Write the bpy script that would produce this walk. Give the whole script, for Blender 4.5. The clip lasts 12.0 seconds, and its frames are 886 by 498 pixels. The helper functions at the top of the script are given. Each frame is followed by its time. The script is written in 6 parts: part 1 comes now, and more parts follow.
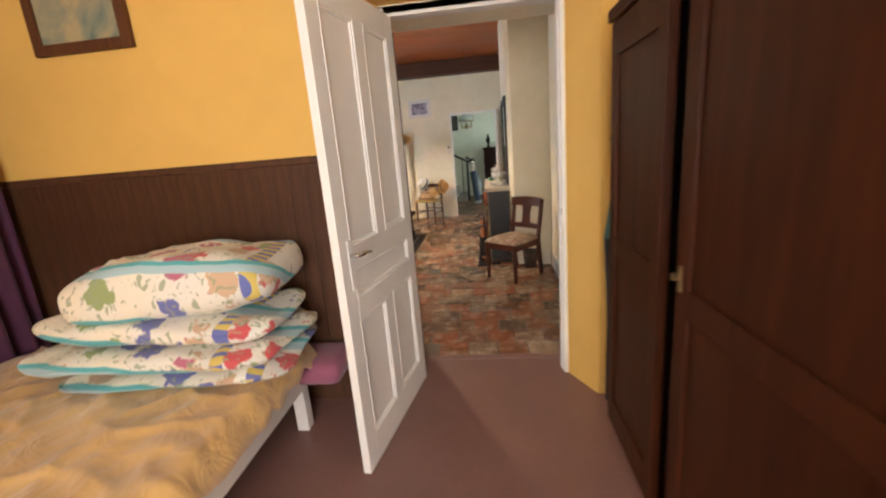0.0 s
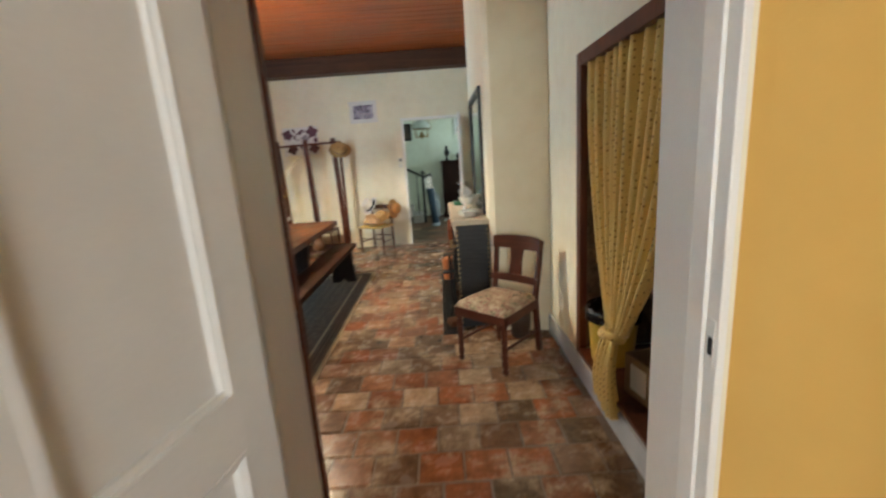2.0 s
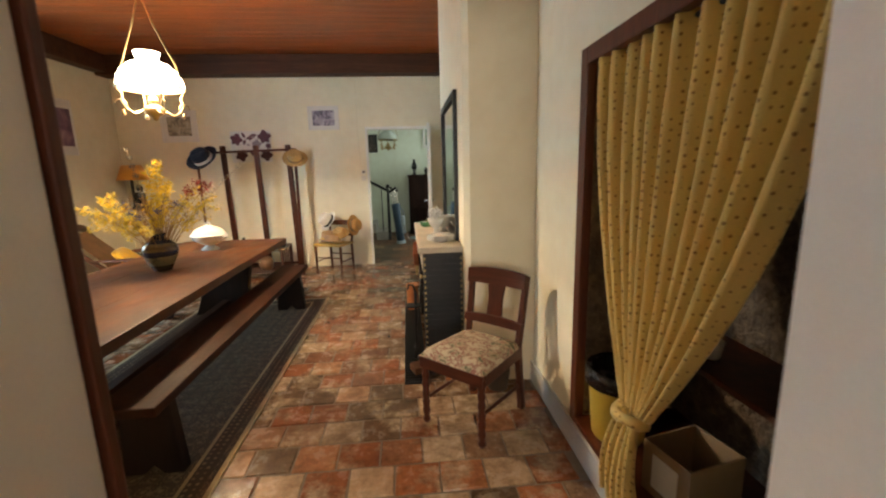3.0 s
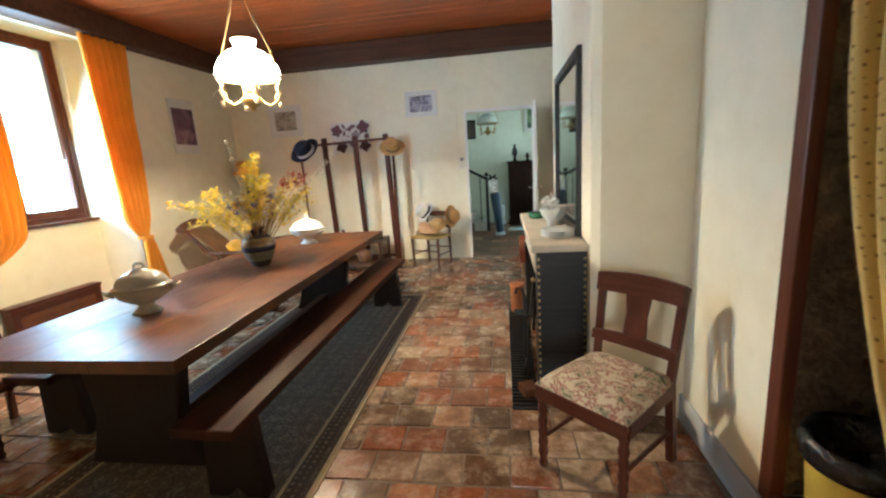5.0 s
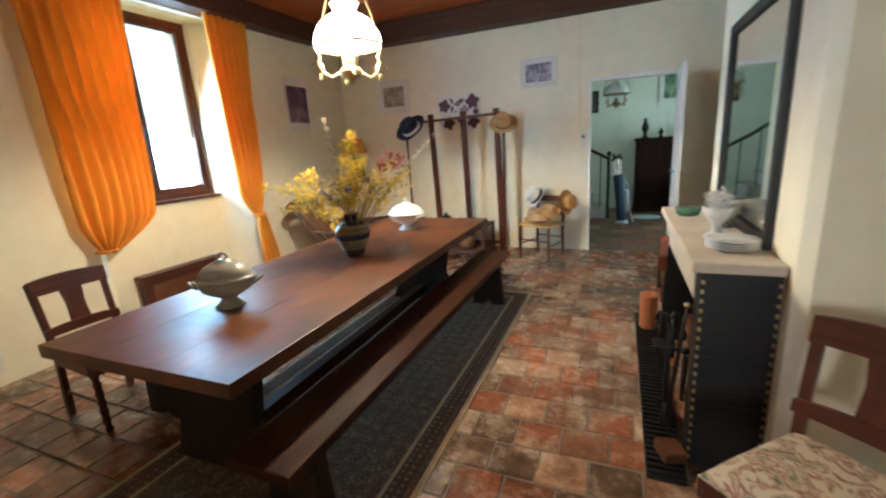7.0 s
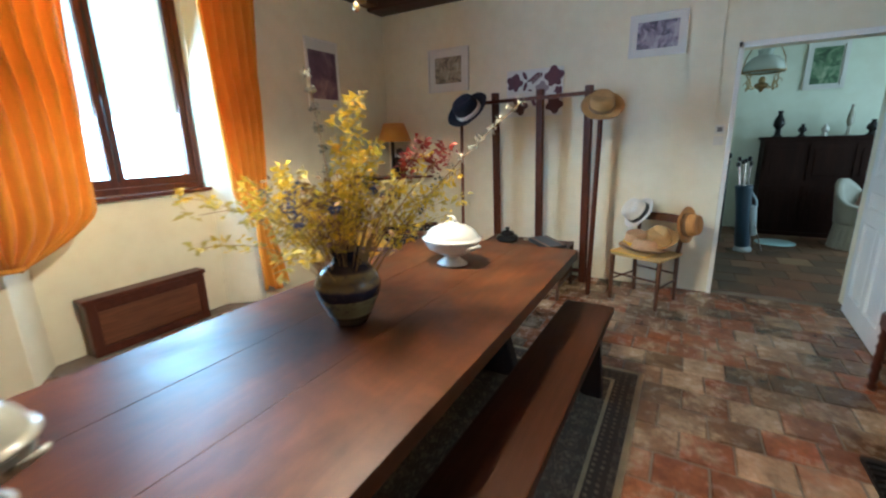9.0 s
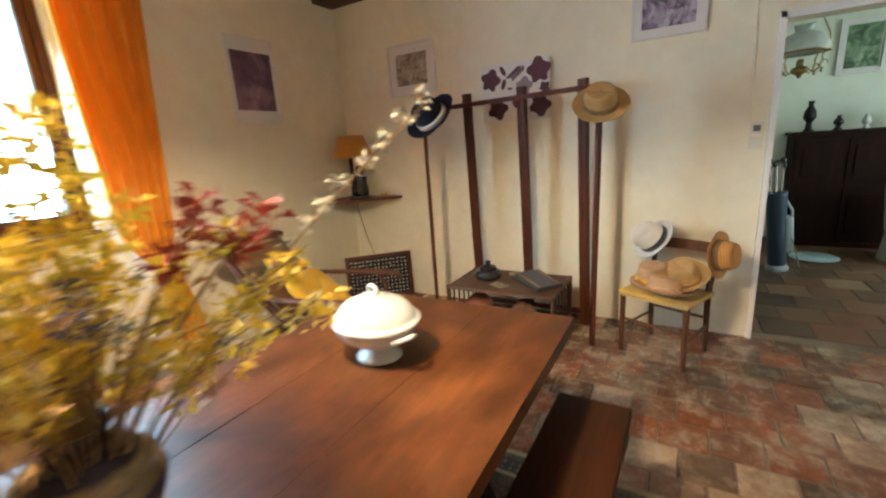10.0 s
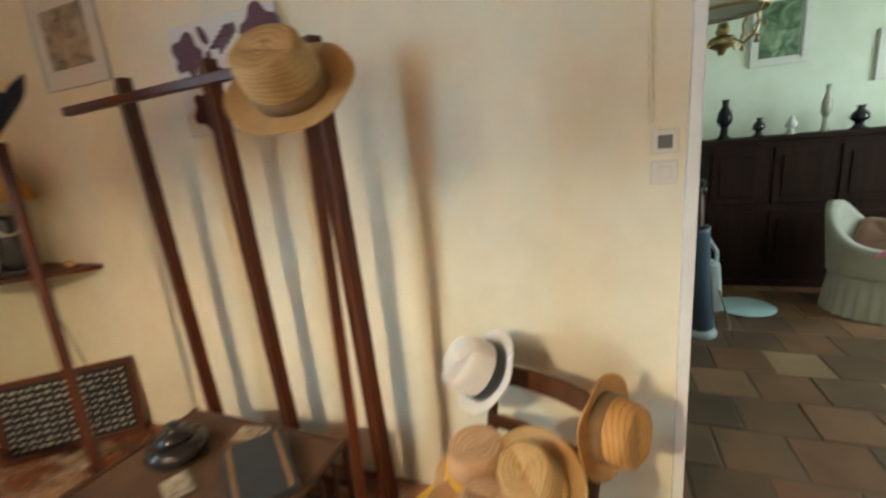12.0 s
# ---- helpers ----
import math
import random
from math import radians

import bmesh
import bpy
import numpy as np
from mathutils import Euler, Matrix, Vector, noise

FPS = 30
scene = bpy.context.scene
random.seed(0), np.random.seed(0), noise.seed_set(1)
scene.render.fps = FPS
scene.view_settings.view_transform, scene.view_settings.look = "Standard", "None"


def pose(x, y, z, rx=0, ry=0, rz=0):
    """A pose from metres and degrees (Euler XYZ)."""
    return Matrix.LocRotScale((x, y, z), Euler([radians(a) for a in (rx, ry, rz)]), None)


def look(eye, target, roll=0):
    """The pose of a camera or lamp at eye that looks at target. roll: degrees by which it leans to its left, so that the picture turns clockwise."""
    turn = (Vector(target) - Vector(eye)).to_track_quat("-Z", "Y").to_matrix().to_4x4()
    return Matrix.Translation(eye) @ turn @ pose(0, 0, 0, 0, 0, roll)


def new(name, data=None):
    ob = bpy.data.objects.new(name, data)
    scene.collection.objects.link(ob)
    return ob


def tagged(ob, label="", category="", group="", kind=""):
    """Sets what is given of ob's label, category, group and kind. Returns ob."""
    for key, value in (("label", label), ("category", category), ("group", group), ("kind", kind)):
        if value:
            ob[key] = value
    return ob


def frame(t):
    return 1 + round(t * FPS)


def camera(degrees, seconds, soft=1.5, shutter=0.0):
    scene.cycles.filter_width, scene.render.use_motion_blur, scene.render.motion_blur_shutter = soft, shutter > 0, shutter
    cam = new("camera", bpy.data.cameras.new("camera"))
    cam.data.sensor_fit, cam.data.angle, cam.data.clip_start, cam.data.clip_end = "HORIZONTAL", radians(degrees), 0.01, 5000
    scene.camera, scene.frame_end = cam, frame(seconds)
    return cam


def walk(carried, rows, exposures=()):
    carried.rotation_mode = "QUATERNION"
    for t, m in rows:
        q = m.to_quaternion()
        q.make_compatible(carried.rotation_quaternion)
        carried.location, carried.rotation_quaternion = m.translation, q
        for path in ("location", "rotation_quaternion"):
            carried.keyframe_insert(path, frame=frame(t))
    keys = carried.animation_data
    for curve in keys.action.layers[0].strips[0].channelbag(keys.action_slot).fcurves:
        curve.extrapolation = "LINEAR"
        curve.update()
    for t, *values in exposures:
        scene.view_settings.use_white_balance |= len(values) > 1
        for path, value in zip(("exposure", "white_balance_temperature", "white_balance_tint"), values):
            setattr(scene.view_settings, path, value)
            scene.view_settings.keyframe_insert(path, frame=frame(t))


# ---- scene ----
cam = camera(93.1, 12.0, soft=2.2, shutter=0.5)
PATH = [
    (0, (0.123, -0.132, 1.526), (-0.105, 1.798, 1.053), -4.8),
    (0.5, (0.028, 0.287, 1.476), (-0.233, 2.214, 1.007), -8.0),
    (1, (0.034, 0.762, 1.45), (-0.05, 2.701, 0.965), -4.4),
    (1.5, (0.042, 1.195, 1.535), (-0.226, 3.118, 1.056), -4.6),
    (2, (0.012, 1.647, 1.513), (0.001, 3.6, 1.082), -4.0),
    (2.5, (0.038, 2.008, 1.517), (0.199, 3.968, 1.149), -1.5),
    (4.5, (-0.087, 2.641, 1.472), (-0.052, 4.6, 1.071), -1.1),
    (5, (-0.066, 2.759, 1.47), (-0.36, 4.696, 1.067), -3.7),
    (5.5, (-0.054, 2.897, 1.451), (-0.395, 4.809, 0.975), -3.0),
    (6, (-0.055, 3.091, 1.464), (-0.064, 5.026, 0.96), -3.8),
    (6.5, (-0.128, 3.183, 1.492), (-0.329, 5.114, 1.011), -4.3),
    (7, (-0.209, 3.271, 1.494), (-0.975, 5.056, 1.018), -3.7),
    (9, (-0.879, 4.609, 1.459), (-1.848, 6.286, 0.963), -1.5),
    (9.5, (-0.998, 5.103, 1.48), (-1.86, 6.827, 0.947), -2.4),
    (10, (-1.04, 5.562, 1.519), (-2.029, 7.234, 1.046), -3.9),
    (10.5, (-1.026, 6.108, 1.5), (-1.9, 7.854, 1.064), -5.4),
    (11, (-0.962, 6.673, 1.497), (-1.606, 8.481, 0.936), -3.9),
    (11.5, (-0.883, 7.147, 1.536), (-1.707, 8.877, 0.965), -4.5),
    (12, (-0.828, 7.625, 1.534), (-1.554, 9.431, 1.077), -5.1),
]
walk(cam, [(t, look(eye, target, roll)) for t, eye, target, roll in PATH],
     [(0.0, 0.48, 6600, 14), (0.4, 0.58, 5450, 2), (1.0, 0.58, 5300, 1), (1.5, 0.54, 5600, 2), (2.0, 0.52, 6000, 3), (2.6, 0.36, 7000, 9), (4.4, 0.68, 5800, 3), (5.5, 0.6, 5700, 3), (6.0, 0.45, 6050, 5), (6.5, 0.52, 5700, 3), (7.0, 0.4, 5500, 3), (9.0, 0.15, 5100, 0), (9.5, 0.15, 5900, 3), (10.0, 0.42, 6200, 5), (10.5, 0.42, 6200, 4), (11.0, 0.52, 6300, 4), (12.0, 0.58, 6400, 3)])

# ---- sky, sun and large lights ----
world = bpy.data.worlds.new("sky")
scene.world = world
world.use_nodes = True
wn = world.node_tree
sky = wn.nodes.new("ShaderNodeTexSky")
sky.sky_type = "NISHITA"
sky.sun_disc = False
sky.sun_elevation = radians(38)
sky.sun_rotation = radians(211)
wn.links.new(sky.outputs[0], wn.nodes["Background"].inputs[0])
wn.nodes["Background"].inputs[1].default_value = 0.12

sun = new("sun", bpy.data.lights.new("sun", "SUN"))
sun.data.energy, sun.data.angle, sun.data.color = 3.0, radians(0.6), (1.0, 0.93, 0.82)
sun.matrix_basis = look((-0.45, -0.75, 0.80), (0, 0, 0))


def window_light(name, eye, target, w, h, watts, colour):
    lamp = new(name, bpy.data.lights.new(name, "AREA"))
    lamp.data.shape, lamp.data.size, lamp.data.size_y = "RECTANGLE", w, h
    lamp.data.energy, lamp.data.color = watts, colour
    lamp.matrix_basis = look(eye, target)
    return lamp


window_light("dining_window_light", (-4.62, 6.2, 2.0), (0, 6.3, 0.8), 1.15, 1.6, 100, (0.50, 0.76, 1.0))
window_light("bedroom_window_light", (0.1, -2.15, 1.6), (-0.4, 2, 1.2), 1.5, 1.5, 92, (1.0, 0.95, 0.90))
window_light("living_window_light", (3.1, 11.0, 1.6), (0, 11.0, 1.1), 1.6, 1.5, 42, (0.85, 0.97, 0.95))
bulb = new("lamp_bulb_light", bpy.data.lights.new("lamp_bulb_light", "POINT"))
bulb.data.energy, bulb.data.color, bulb.data.shadow_soft_size = 165, (1.0, 0.80, 0.54), 0.035
bulb.location = (-1.97, 5.95, 2.263)


# ---- materials ----
def rgba(c):
    return (c[0], c[1], c[2], 1)


class Mat:
    """Node material with short helpers."""

    def __init__(self, name, rough=0.6, metal=0.0):
        self.m = bpy.data.materials.new(name)
        self.m.use_nodes = True
        self.t = self.m.node_tree
        self.b = self.t.nodes["Principled BSDF"]
        self.b.inputs["Roughness"].default_value = rough
        self.b.inputs["Metallic"].default_value = metal
        self.co = self.t.nodes.new("ShaderNodeTexCoord").outputs["Object"]

    def mapping(self, scale=(1, 1, 1), rot=(0, 0, 0), src=None):
        n = self.t.nodes.new("ShaderNodeMapping")
        n.inputs["Scale"].default_value = scale
        n.inputs["Rotation"].default_value = rot
        self.t.links.new(src or self.co, n.inputs["Vector"])
        return n.outputs[0]

    def noise(self, scale, vec=None, detail=4, rough=0.55, dist=0.0):
        n = self.t.nodes.new("ShaderNodeTexNoise")
        n.inputs["Scale"].default_value = scale
        n.inputs["Detail"].default_value = detail
        n.inputs["Roughness"].default_value = rough
        n.inputs["Distortion"].default_value = dist
        self.t.links.new(vec or self.co, n.inputs["Vector"])
        return n.outputs[0]

    def voronoi(self, scale, vec=None, out="Distance", feature="F1", rand=1.0):
        n = self.t.nodes.new("ShaderNodeTexVoronoi")
        n.feature = feature
        n.inputs["Scale"].default_value = scale
        n.inputs["Randomness"].default_value = rand
        self.t.links.new(vec or self.co, n.inputs["Vector"])
        return n.outputs[out]

    def ramp(self, fac, stops, hard=False):
        n = self.t.nodes.new("ShaderNodeValToRGB")
        if hard:
            n.color_ramp.interpolation = "CONSTANT"
        els = n.color_ramp.elements
        while len(els) < len(stops):
            els.new(0.5)
        for e, (p, c) in zip(els, stops):
            e.position = p
            e.color = rgba(c) if isinstance(c, tuple) else (c, c, c, 1)
        self.t.links.new(fac, n.inputs[0])
        return n.outputs[0]

    def mix(self, fac, a, b, blend="MIX"):
        n = self.t.nodes.new("ShaderNodeMix")
        n.data_type, n.blend_type = "RGBA", blend
        for sock, v in ((n.inputs[0], fac), (n.inputs[6], a), (n.inputs[7], b)):
            if isinstance(v, (int, float)):
                sock.default_value = v
            elif isinstance(v, tuple):
                sock.default_value = rgba(v)
            else:
                self.t.links.new(v, sock)
        return n.outputs[2]

    def math(self, op, a, b=0.0):
        n = self.t.nodes.new("ShaderNodeMath")
        n.operation = op
        for sock, v in ((n.inputs[0], a), (n.inputs[1], b)):
            if isinstance(v, (int, float)):
                sock.default_value = v
            else:
                self.t.links.new(v, sock)
        return n.outputs[0]

    def axis(self, i, src=None):
        n = self.t.nodes.new("ShaderNodeSeparateXYZ")
        self.t.links.new(src or self.co, n.inputs[0])
        return n.outputs[i]

    def random(self):
        return self.t.nodes.new("ShaderNodeObjectInfo").outputs["Random"]

    def colour(self, c):
        if isinstance(c, tuple):
            self.b.inputs["Base Color"].default_value = rgba(c)
        else:
            self.t.links.new(c, self.b.inputs["Base Color"])
        return self

    def rough(self, r):
        self.t.links.new(r, self.b.inputs["Roughness"])
        return self

    def bump(self, h, strength=0.2, dist=0.01):
        n = self.t.nodes.new("ShaderNodeBump")
        n.inputs["Strength"].default_value = strength
        n.inputs["Distance"].default_value = dist
        self.t.links.new(h, n.inputs["Height"])
        self.t.links.new(n.outputs[0], self.b.inputs["Normal"])
        return self


def scaled(c, k):
    return tuple(min(1, v * k) for v in c)


def plain(name, c, rough=0.6, var=0.12, big=2.5, fine=60, bump=0.12, metal=0.0, dist=0.004):
    """Paint, stone, ceramic, cloth: mottled at two scales with fine relief."""
    m = Mat(name, rough, metal)
    n1, n2 = m.noise(big), m.noise(fine, detail=3)
    a = m.ramp(n1, [(0.3, scaled(c, 1 - var)), (0.7, scaled(c, 1 + var))])
    b = m.ramp(n2, [(0.3, 1 - var * 0.7), (0.7, 1.0)])
    m.colour(m.mix(1.0, a, b, "MULTIPLY"))
    m.rough(m.ramp(n1, [(0.2, max(0.03, rough - 0.08)), (0.8, min(1, rough + 0.08))]))
    return m.bump(n2, bump, dist).m


def timber(name, c, rough=0.45, along="y", var=0.35, scale=9.0, bump=0.18, stain=0.25, gloss=0.32):
    """Wood with grain along one axis of the thing."""
    m = Mat(name, rough)
    s = {"x": (0.07, 1, 1), "y": (1, 0.07, 1), "z": (1, 1, 0.07)}[along]
    v = m.mapping(s)
    g = m.noise(scale * 3.2, v, detail=6, rough=0.65, dist=0.6)
    fine = m.noise(scale * 14, v, detail=4)
    blot = m.noise(1.7, detail=3)
    a = m.ramp(g, [(0.28, scaled(c, 1 - var)), (0.5, c), (0.72, scaled(c, 1 + var))])
    a = m.mix(1.0, a, m.ramp(blot, [(0.3, 1 - stain), (0.7, 1.0)]), "MULTIPLY")
    a = m.mix(1.0, a, m.ramp(fine, [(0.35, 0.8), (0.6, 1.0)]), "MULTIPLY")
    m.colour(a)
    m.rough(m.ramp(blot, [(0.2, max(0.1, rough - 0.1)), (0.8, min(1, rough + 0.1))]))
    m.b.inputs["Specular IOR Level"].default_value = gloss
    return m.bump(fine, bump, 0.003).m


def cloth(name, c, rough=0.85, var=0.12, weave=420, through_light=0.0):
    m = Mat(name, rough)
    w = m.noise(weave, detail=2)
    n = m.noise(5)
    m.colour(m.mix(1.0, m.ramp(n, [(0.3, scaled(c, 1 - var)), (0.7, scaled(c, 1 + var))]), m.ramp(w, [(0.3, 0.85), (0.7, 1.0)]), "MULTIPLY"))
    m.b.inputs["Sheen Weight"].default_value = 0.25
    m.bump(w, 0.15, 0.002)
    if through_light:
        tr = m.t.nodes.new("ShaderNodeBsdfTranslucent")
        tr.inputs[0].default_value = rgba(c)
        mx = m.t.nodes.new("ShaderNodeMixShader")
        mx.inputs[0].default_value = through_light
        m.t.links.new(m.b.outputs[0], mx.inputs[1])
        m.t.links.new(tr.outputs[0], mx.inputs[2])
        m.t.links.new(mx.outputs[0], m.t.nodes["Material Output"].inputs[0])
    return m.m


def glowing(name, c, strength):
    m = Mat(name, 0.4)
    m.colour(c)
    m.b.inputs["Emission Color"].default_value = rgba(c)
    m.b.inputs["Emission Strength"].default_value = strength
    return m.m


def plaster(name, c, stain=0.08):
    """Hand-trowelled lime plaster with faint stains and hairline unevenness."""
    m = Mat(name, 0.85)
    n1, n2, n3 = m.noise(0.9, detail=5), m.noise(7, detail=5), m.noise(90, detail=3)
    a = m.ramp(n1, [(0.3, scaled(c, 1 - stain)), (0.65, scaled(c, 1.03))])
    a = m.mix(1.0, a, m.ramp(n2, [(0.25, tuple(1 - stain * k for k in (0.7, 0.9, 1.3))), (0.6, (1, 1, 1))]), "MULTIPLY")
    m.colour(a)
    h = m.mix(0.3, n2, n3)
    return m.bump(h, 0.25, 0.008).m


M_cream = plaster("cream_plaster", (0.82, 0.755, 0.58))
M_yellow = plaster("yellow_paint", (0.80, 0.50, 0.13), 0.06)
M_living = plaster("pale_green_plaster", (0.74, 0.78, 0.66))
M_plinth = plain("grey_plinth_paint", (0.50, 0.50, 0.50), 0.6, 0.15, 3, 80)
M_white = plain("white_gloss_paint", (0.80, 0.78, 0.74), 0.38, 0.05, 3, 120, 0.08)
M_lino = plain("plum_floor_paint", (0.22, 0.115, 0.095), 0.42, 0.14, 1.6, 45, 0.1)
M_wainscot = timber("wainscot_wood", (0.095, 0.040, 0.020), 0.5, "z", 0.3, 7)
M_wardrobe = timber("wardrobe_wood", (0.060, 0.0165, 0.0062), 0.5, "z", 0.35, 6, gloss=0.12)
# near-black that stands in for the shade inside hollow places
M_shade_black = plain("near_black_for_shade", (0.012, 0.009, 0.008), 0.9)
M_ceilwood = timber("ceiling_boards", (0.42, 0.105, 0.026), 0.36, "x", 0.35, 5)
M_beam = timber("beam_wood", (0.09, 0.035, 0.018), 0.6, "x", 0.4, 4)
mm = Mat("table_wood", 0.5)
v = mm.mapping((1, 0.10, 1))
grain = mm.noise(16, v, detail=7, rough=0.6, dist=0.9)
blot = mm.noise(1.6, detail=5, rough=0.6, dist=0.6)
spots = mm.noise(6.5, mm.mapping((1, 0.45, 1)), detail=6, rough=0.65)
t1 = mm.ramp(blot, [(0.32, (0.042, 0.015, 0.007)), (0.5, (0.13, 0.042, 0.013)), (0.66, (0.22, 0.075, 0.022))])
t1 = mm.mix(1.0, t1, mm.ramp(spots, [(0.3, 0.5), (0.6, 1.0)]), "MULTIPLY")
t1 = mm.mix(1.0, t1, mm.ramp(grain, [(0.3, 0.74), (0.65, 1.0)]), "MULTIPLY")
mm.colour(t1)
mm.rough(mm.ramp(spots, [(0.25, 0.30), (0.75, 0.50)]))
mm.bump(grain, 0.06, 0.003)
mm.b.inputs["Specular IOR Level"].default_value = 0.36
M_table = mm.m
M_bench = timber("bench_wood", (0.048, 0.016, 0.007), 0.55, "y", 0.35, 5, 0.12, gloss=0.12)
M_darkz = timber("dark_leg_wood", (0.02, 0.008, 0.005), 0.6, "z", 0.35, 6)
M_chair = timber("mahogany_chair_wood", (0.085, 0.022, 0.011), 0.36, "z", 0.35, 7)
M_chairx = timber("mahogany_rail_wood", (0.085, 0.022, 0.011), 0.36, "x", 0.35, 7)
M_rack = timber("rack_wood", (0.11, 0.028, 0.011), 0.40, "z", 0.4, 6)
M_straw_wood = timber("old_chair_wood", (0.12, 0.045, 0.018), 0.5, "z", 0.3, 7)
M_cane = plain("woven_cane", (0.24, 0.13, 0.06), 0.6, 0.25, 8, 140, 0.5)
M_black = plain("black_iron", (0.025, 0.024, 0.024), 0.45, 0.2, 5, 60, 0.2, 0.6)
M_brass = plain("aged_brass", (0.45, 0.33, 0.16), 0.35, 0.2, 8, 80, 0.1, 0.9)
M_chrome = plain("worn_chrome", (0.62, 0.60, 0.57), 0.22, 0.08, 8, 80, 0.05, 1.0)
M_porcelain = plain("white_porcelain", (0.66, 0.65, 0.61), 0.12, 0.03, 6, 40, 0.03)
M_greyware = plain("grey_cream_earthenware", (0.38, 0.36, 0.30), 0.2, 0.1, 9, 60, 0.05)
M_stone = plain("mantel_stone", (0.55, 0.47, 0.36), 0.6, 0.15, 5, 70, 0.3)
M_terracotta_pot = plain("terracotta", (0.50, 0.17, 0.06), 0.6, 0.15, 8, 60, 0.2)
M_clay_brown = plain("speckled_brown_clay", (0.20, 0.095, 0.045), 0.35, 0.35, 14, 60, 0.3)
M_clay_red = plain("glazed_red_clay", (0.26, 0.075, 0.035), 0.2, 0.25, 6, 40, 0.1)


def woven(name, c):
    """Plaited straw: rings of braid round the hat's axis."""
    m = Mat(name, 0.7)
    w = m.t.nodes.new("ShaderNodeTexWave")
    w.wave_type, w.rings_direction = "RINGS", "SPHERICAL"
    w.inputs["Scale"].default_value = 42
    w.inputs["Distortion"].default_value = 1.5
    m.t.links.new(m.co, w.inputs["Vector"])
    n = m.noise(160, detail=2)
    a = m.mix(1.0, m.ramp(m.noise(9), [(0.3, scaled(c, 0.85)), (0.7, scaled(c, 1.12))]), m.ramp(w.outputs[1], [(0.1, 0.78), (0.6, 1.0)]), "MULTIPLY")
    m.colour(m.mix(1.0, a, m.ramp(n, [(0.3, 0.8), (0.7, 1.0)]), "MULTIPLY"))
    return m.bump(m.mix(0.5, w.outputs[1], n), 0.5, 0.004).m


M_straw = woven("straw", (0.55, 0.33, 0.12))
M_straw_pale = woven("pale_straw", (0.62, 0.38, 0.20))
M_straw_dark = plain("dark_straw_band", (0.22, 0.13, 0.06), 0.8, 0.2, 12, 160, 0.4)
M_navy = plain("navy_felt", (0.006, 0.009, 0.022), 0.9, 0.2, 9, 200, 0.2)
M_whitefelt = cloth("white_panama", (0.75, 0.71, 0.66))
M_blackband = cloth("black_ribbon", (0.015, 0.014, 0.016))
M_whiteband = cloth("white_ribbon", (0.7, 0.66, 0.6))
M_orange = cloth("orange_curtain_cloth", (0.86, 0.37, 0.02), 0.8, 0.1, 300, 0.3)
M_cushion = cloth("yellow_cushion_cloth", (0.80, 0.46, 0.02))
M_purple = cloth("purple_curtain_cloth", (0.075, 0.014, 0.05), 0.8, 0.2, 300, 0.15)
M_plumcloth = cloth("plum_valance_cloth", (0.30, 0.09, 0.15))
M_gold = Mat("gold_satin", 0.38)
gn = M_gold.noise(3.0, dist=0.8)
M_gold.colour(M_gold.ramp(gn, [(0.3, (0.52, 0.31, 0.10)), (0.7, (0.68, 0.45, 0.18))]))
M_gold.b.inputs["Sheen Weight"].default_value = 0.4
M_gold.bump(M_gold.noise(4.5, detail=3, dist=1.2), 0.8, 0.03)
M_gold = M_gold.m
M_teal = cloth("teal_cloth", (0.06, 0.14, 0.12))
M_blackcloth = cloth("black_cloth", (0.012, 0.012, 0.014))
M_paperwhite = plain("white_mount_card", (0.72, 0.70, 0.66), 0.7, 0.04, 5, 90, 0.05)
M_plastic = plain("ivory_plastic", (0.70, 0.66, 0.56), 0.35, 0.04)
M_bin = plain("yellow_plastic", (0.62, 0.42, 0.06), 0.4, 0.08)
M_bag = plain("black_bin_liner", (0.012, 0.012, 0.013), 0.25, 0.3, 20, 40, 0.6, 0.0, 0.02)
M_rough_stone = plain("alcove_rubble_stone", (0.16, 0.11, 0.07), 0.9, 0.45, 9, 30, 1.0, 0.0, 0.04)
M_sideboard = timber("sideboard_wood", (0.022, 0.008, 0.005), 0.6, "z", 0.35, 6, gloss=0.12)
M_tub = cloth("pale_tub_chair_cloth", (0.36, 0.35, 0.30))
M_pink = cloth("pink_cloth", (0.62, 0.22, 0.34))
M_matblue = cloth("pale_blue_mat", (0.42, 0.60, 0.64), 0.5)
M_bluebag = cloth("blue_bag_nylon", (0.02, 0.05, 0.09), 0.4)
M_greybag = cloth("silver_bag_nylon", (0.38, 0.44, 0.48), 0.4)
M_stairstone = plain("stair_stone", (0.36, 0.34, 0.30), 0.7, 0.2)
M_radiator = plain("cream_radiator_paint", (0.74, 0.70, 0.60), 0.4, 0.04)
M_shadecream = cloth("yellow_lampshade_cloth", (0.75, 0.36, 0.05), 0.8, 0.1, 300, 0.3)
M_dog = plain("black_figurine_glaze", (0.02, 0.018, 0.018), 0.2, 0.2)
M_opal = glowing("opal_lamp_glass", (1.0, 0.82, 0.58), 19.0)
M_opal_off = plain("opal_glass_unlit", (0.62, 0.68, 0.64), 0.15, 0.03)
# emission sheet in place of daylit foliage; it also lights the rooms
M_leaflight = Mat("glowing_garden_backdrop", 1.0)
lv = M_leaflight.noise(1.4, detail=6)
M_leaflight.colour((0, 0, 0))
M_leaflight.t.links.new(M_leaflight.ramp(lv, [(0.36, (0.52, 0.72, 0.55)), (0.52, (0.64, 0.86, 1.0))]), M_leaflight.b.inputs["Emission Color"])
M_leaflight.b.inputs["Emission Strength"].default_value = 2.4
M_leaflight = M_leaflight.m

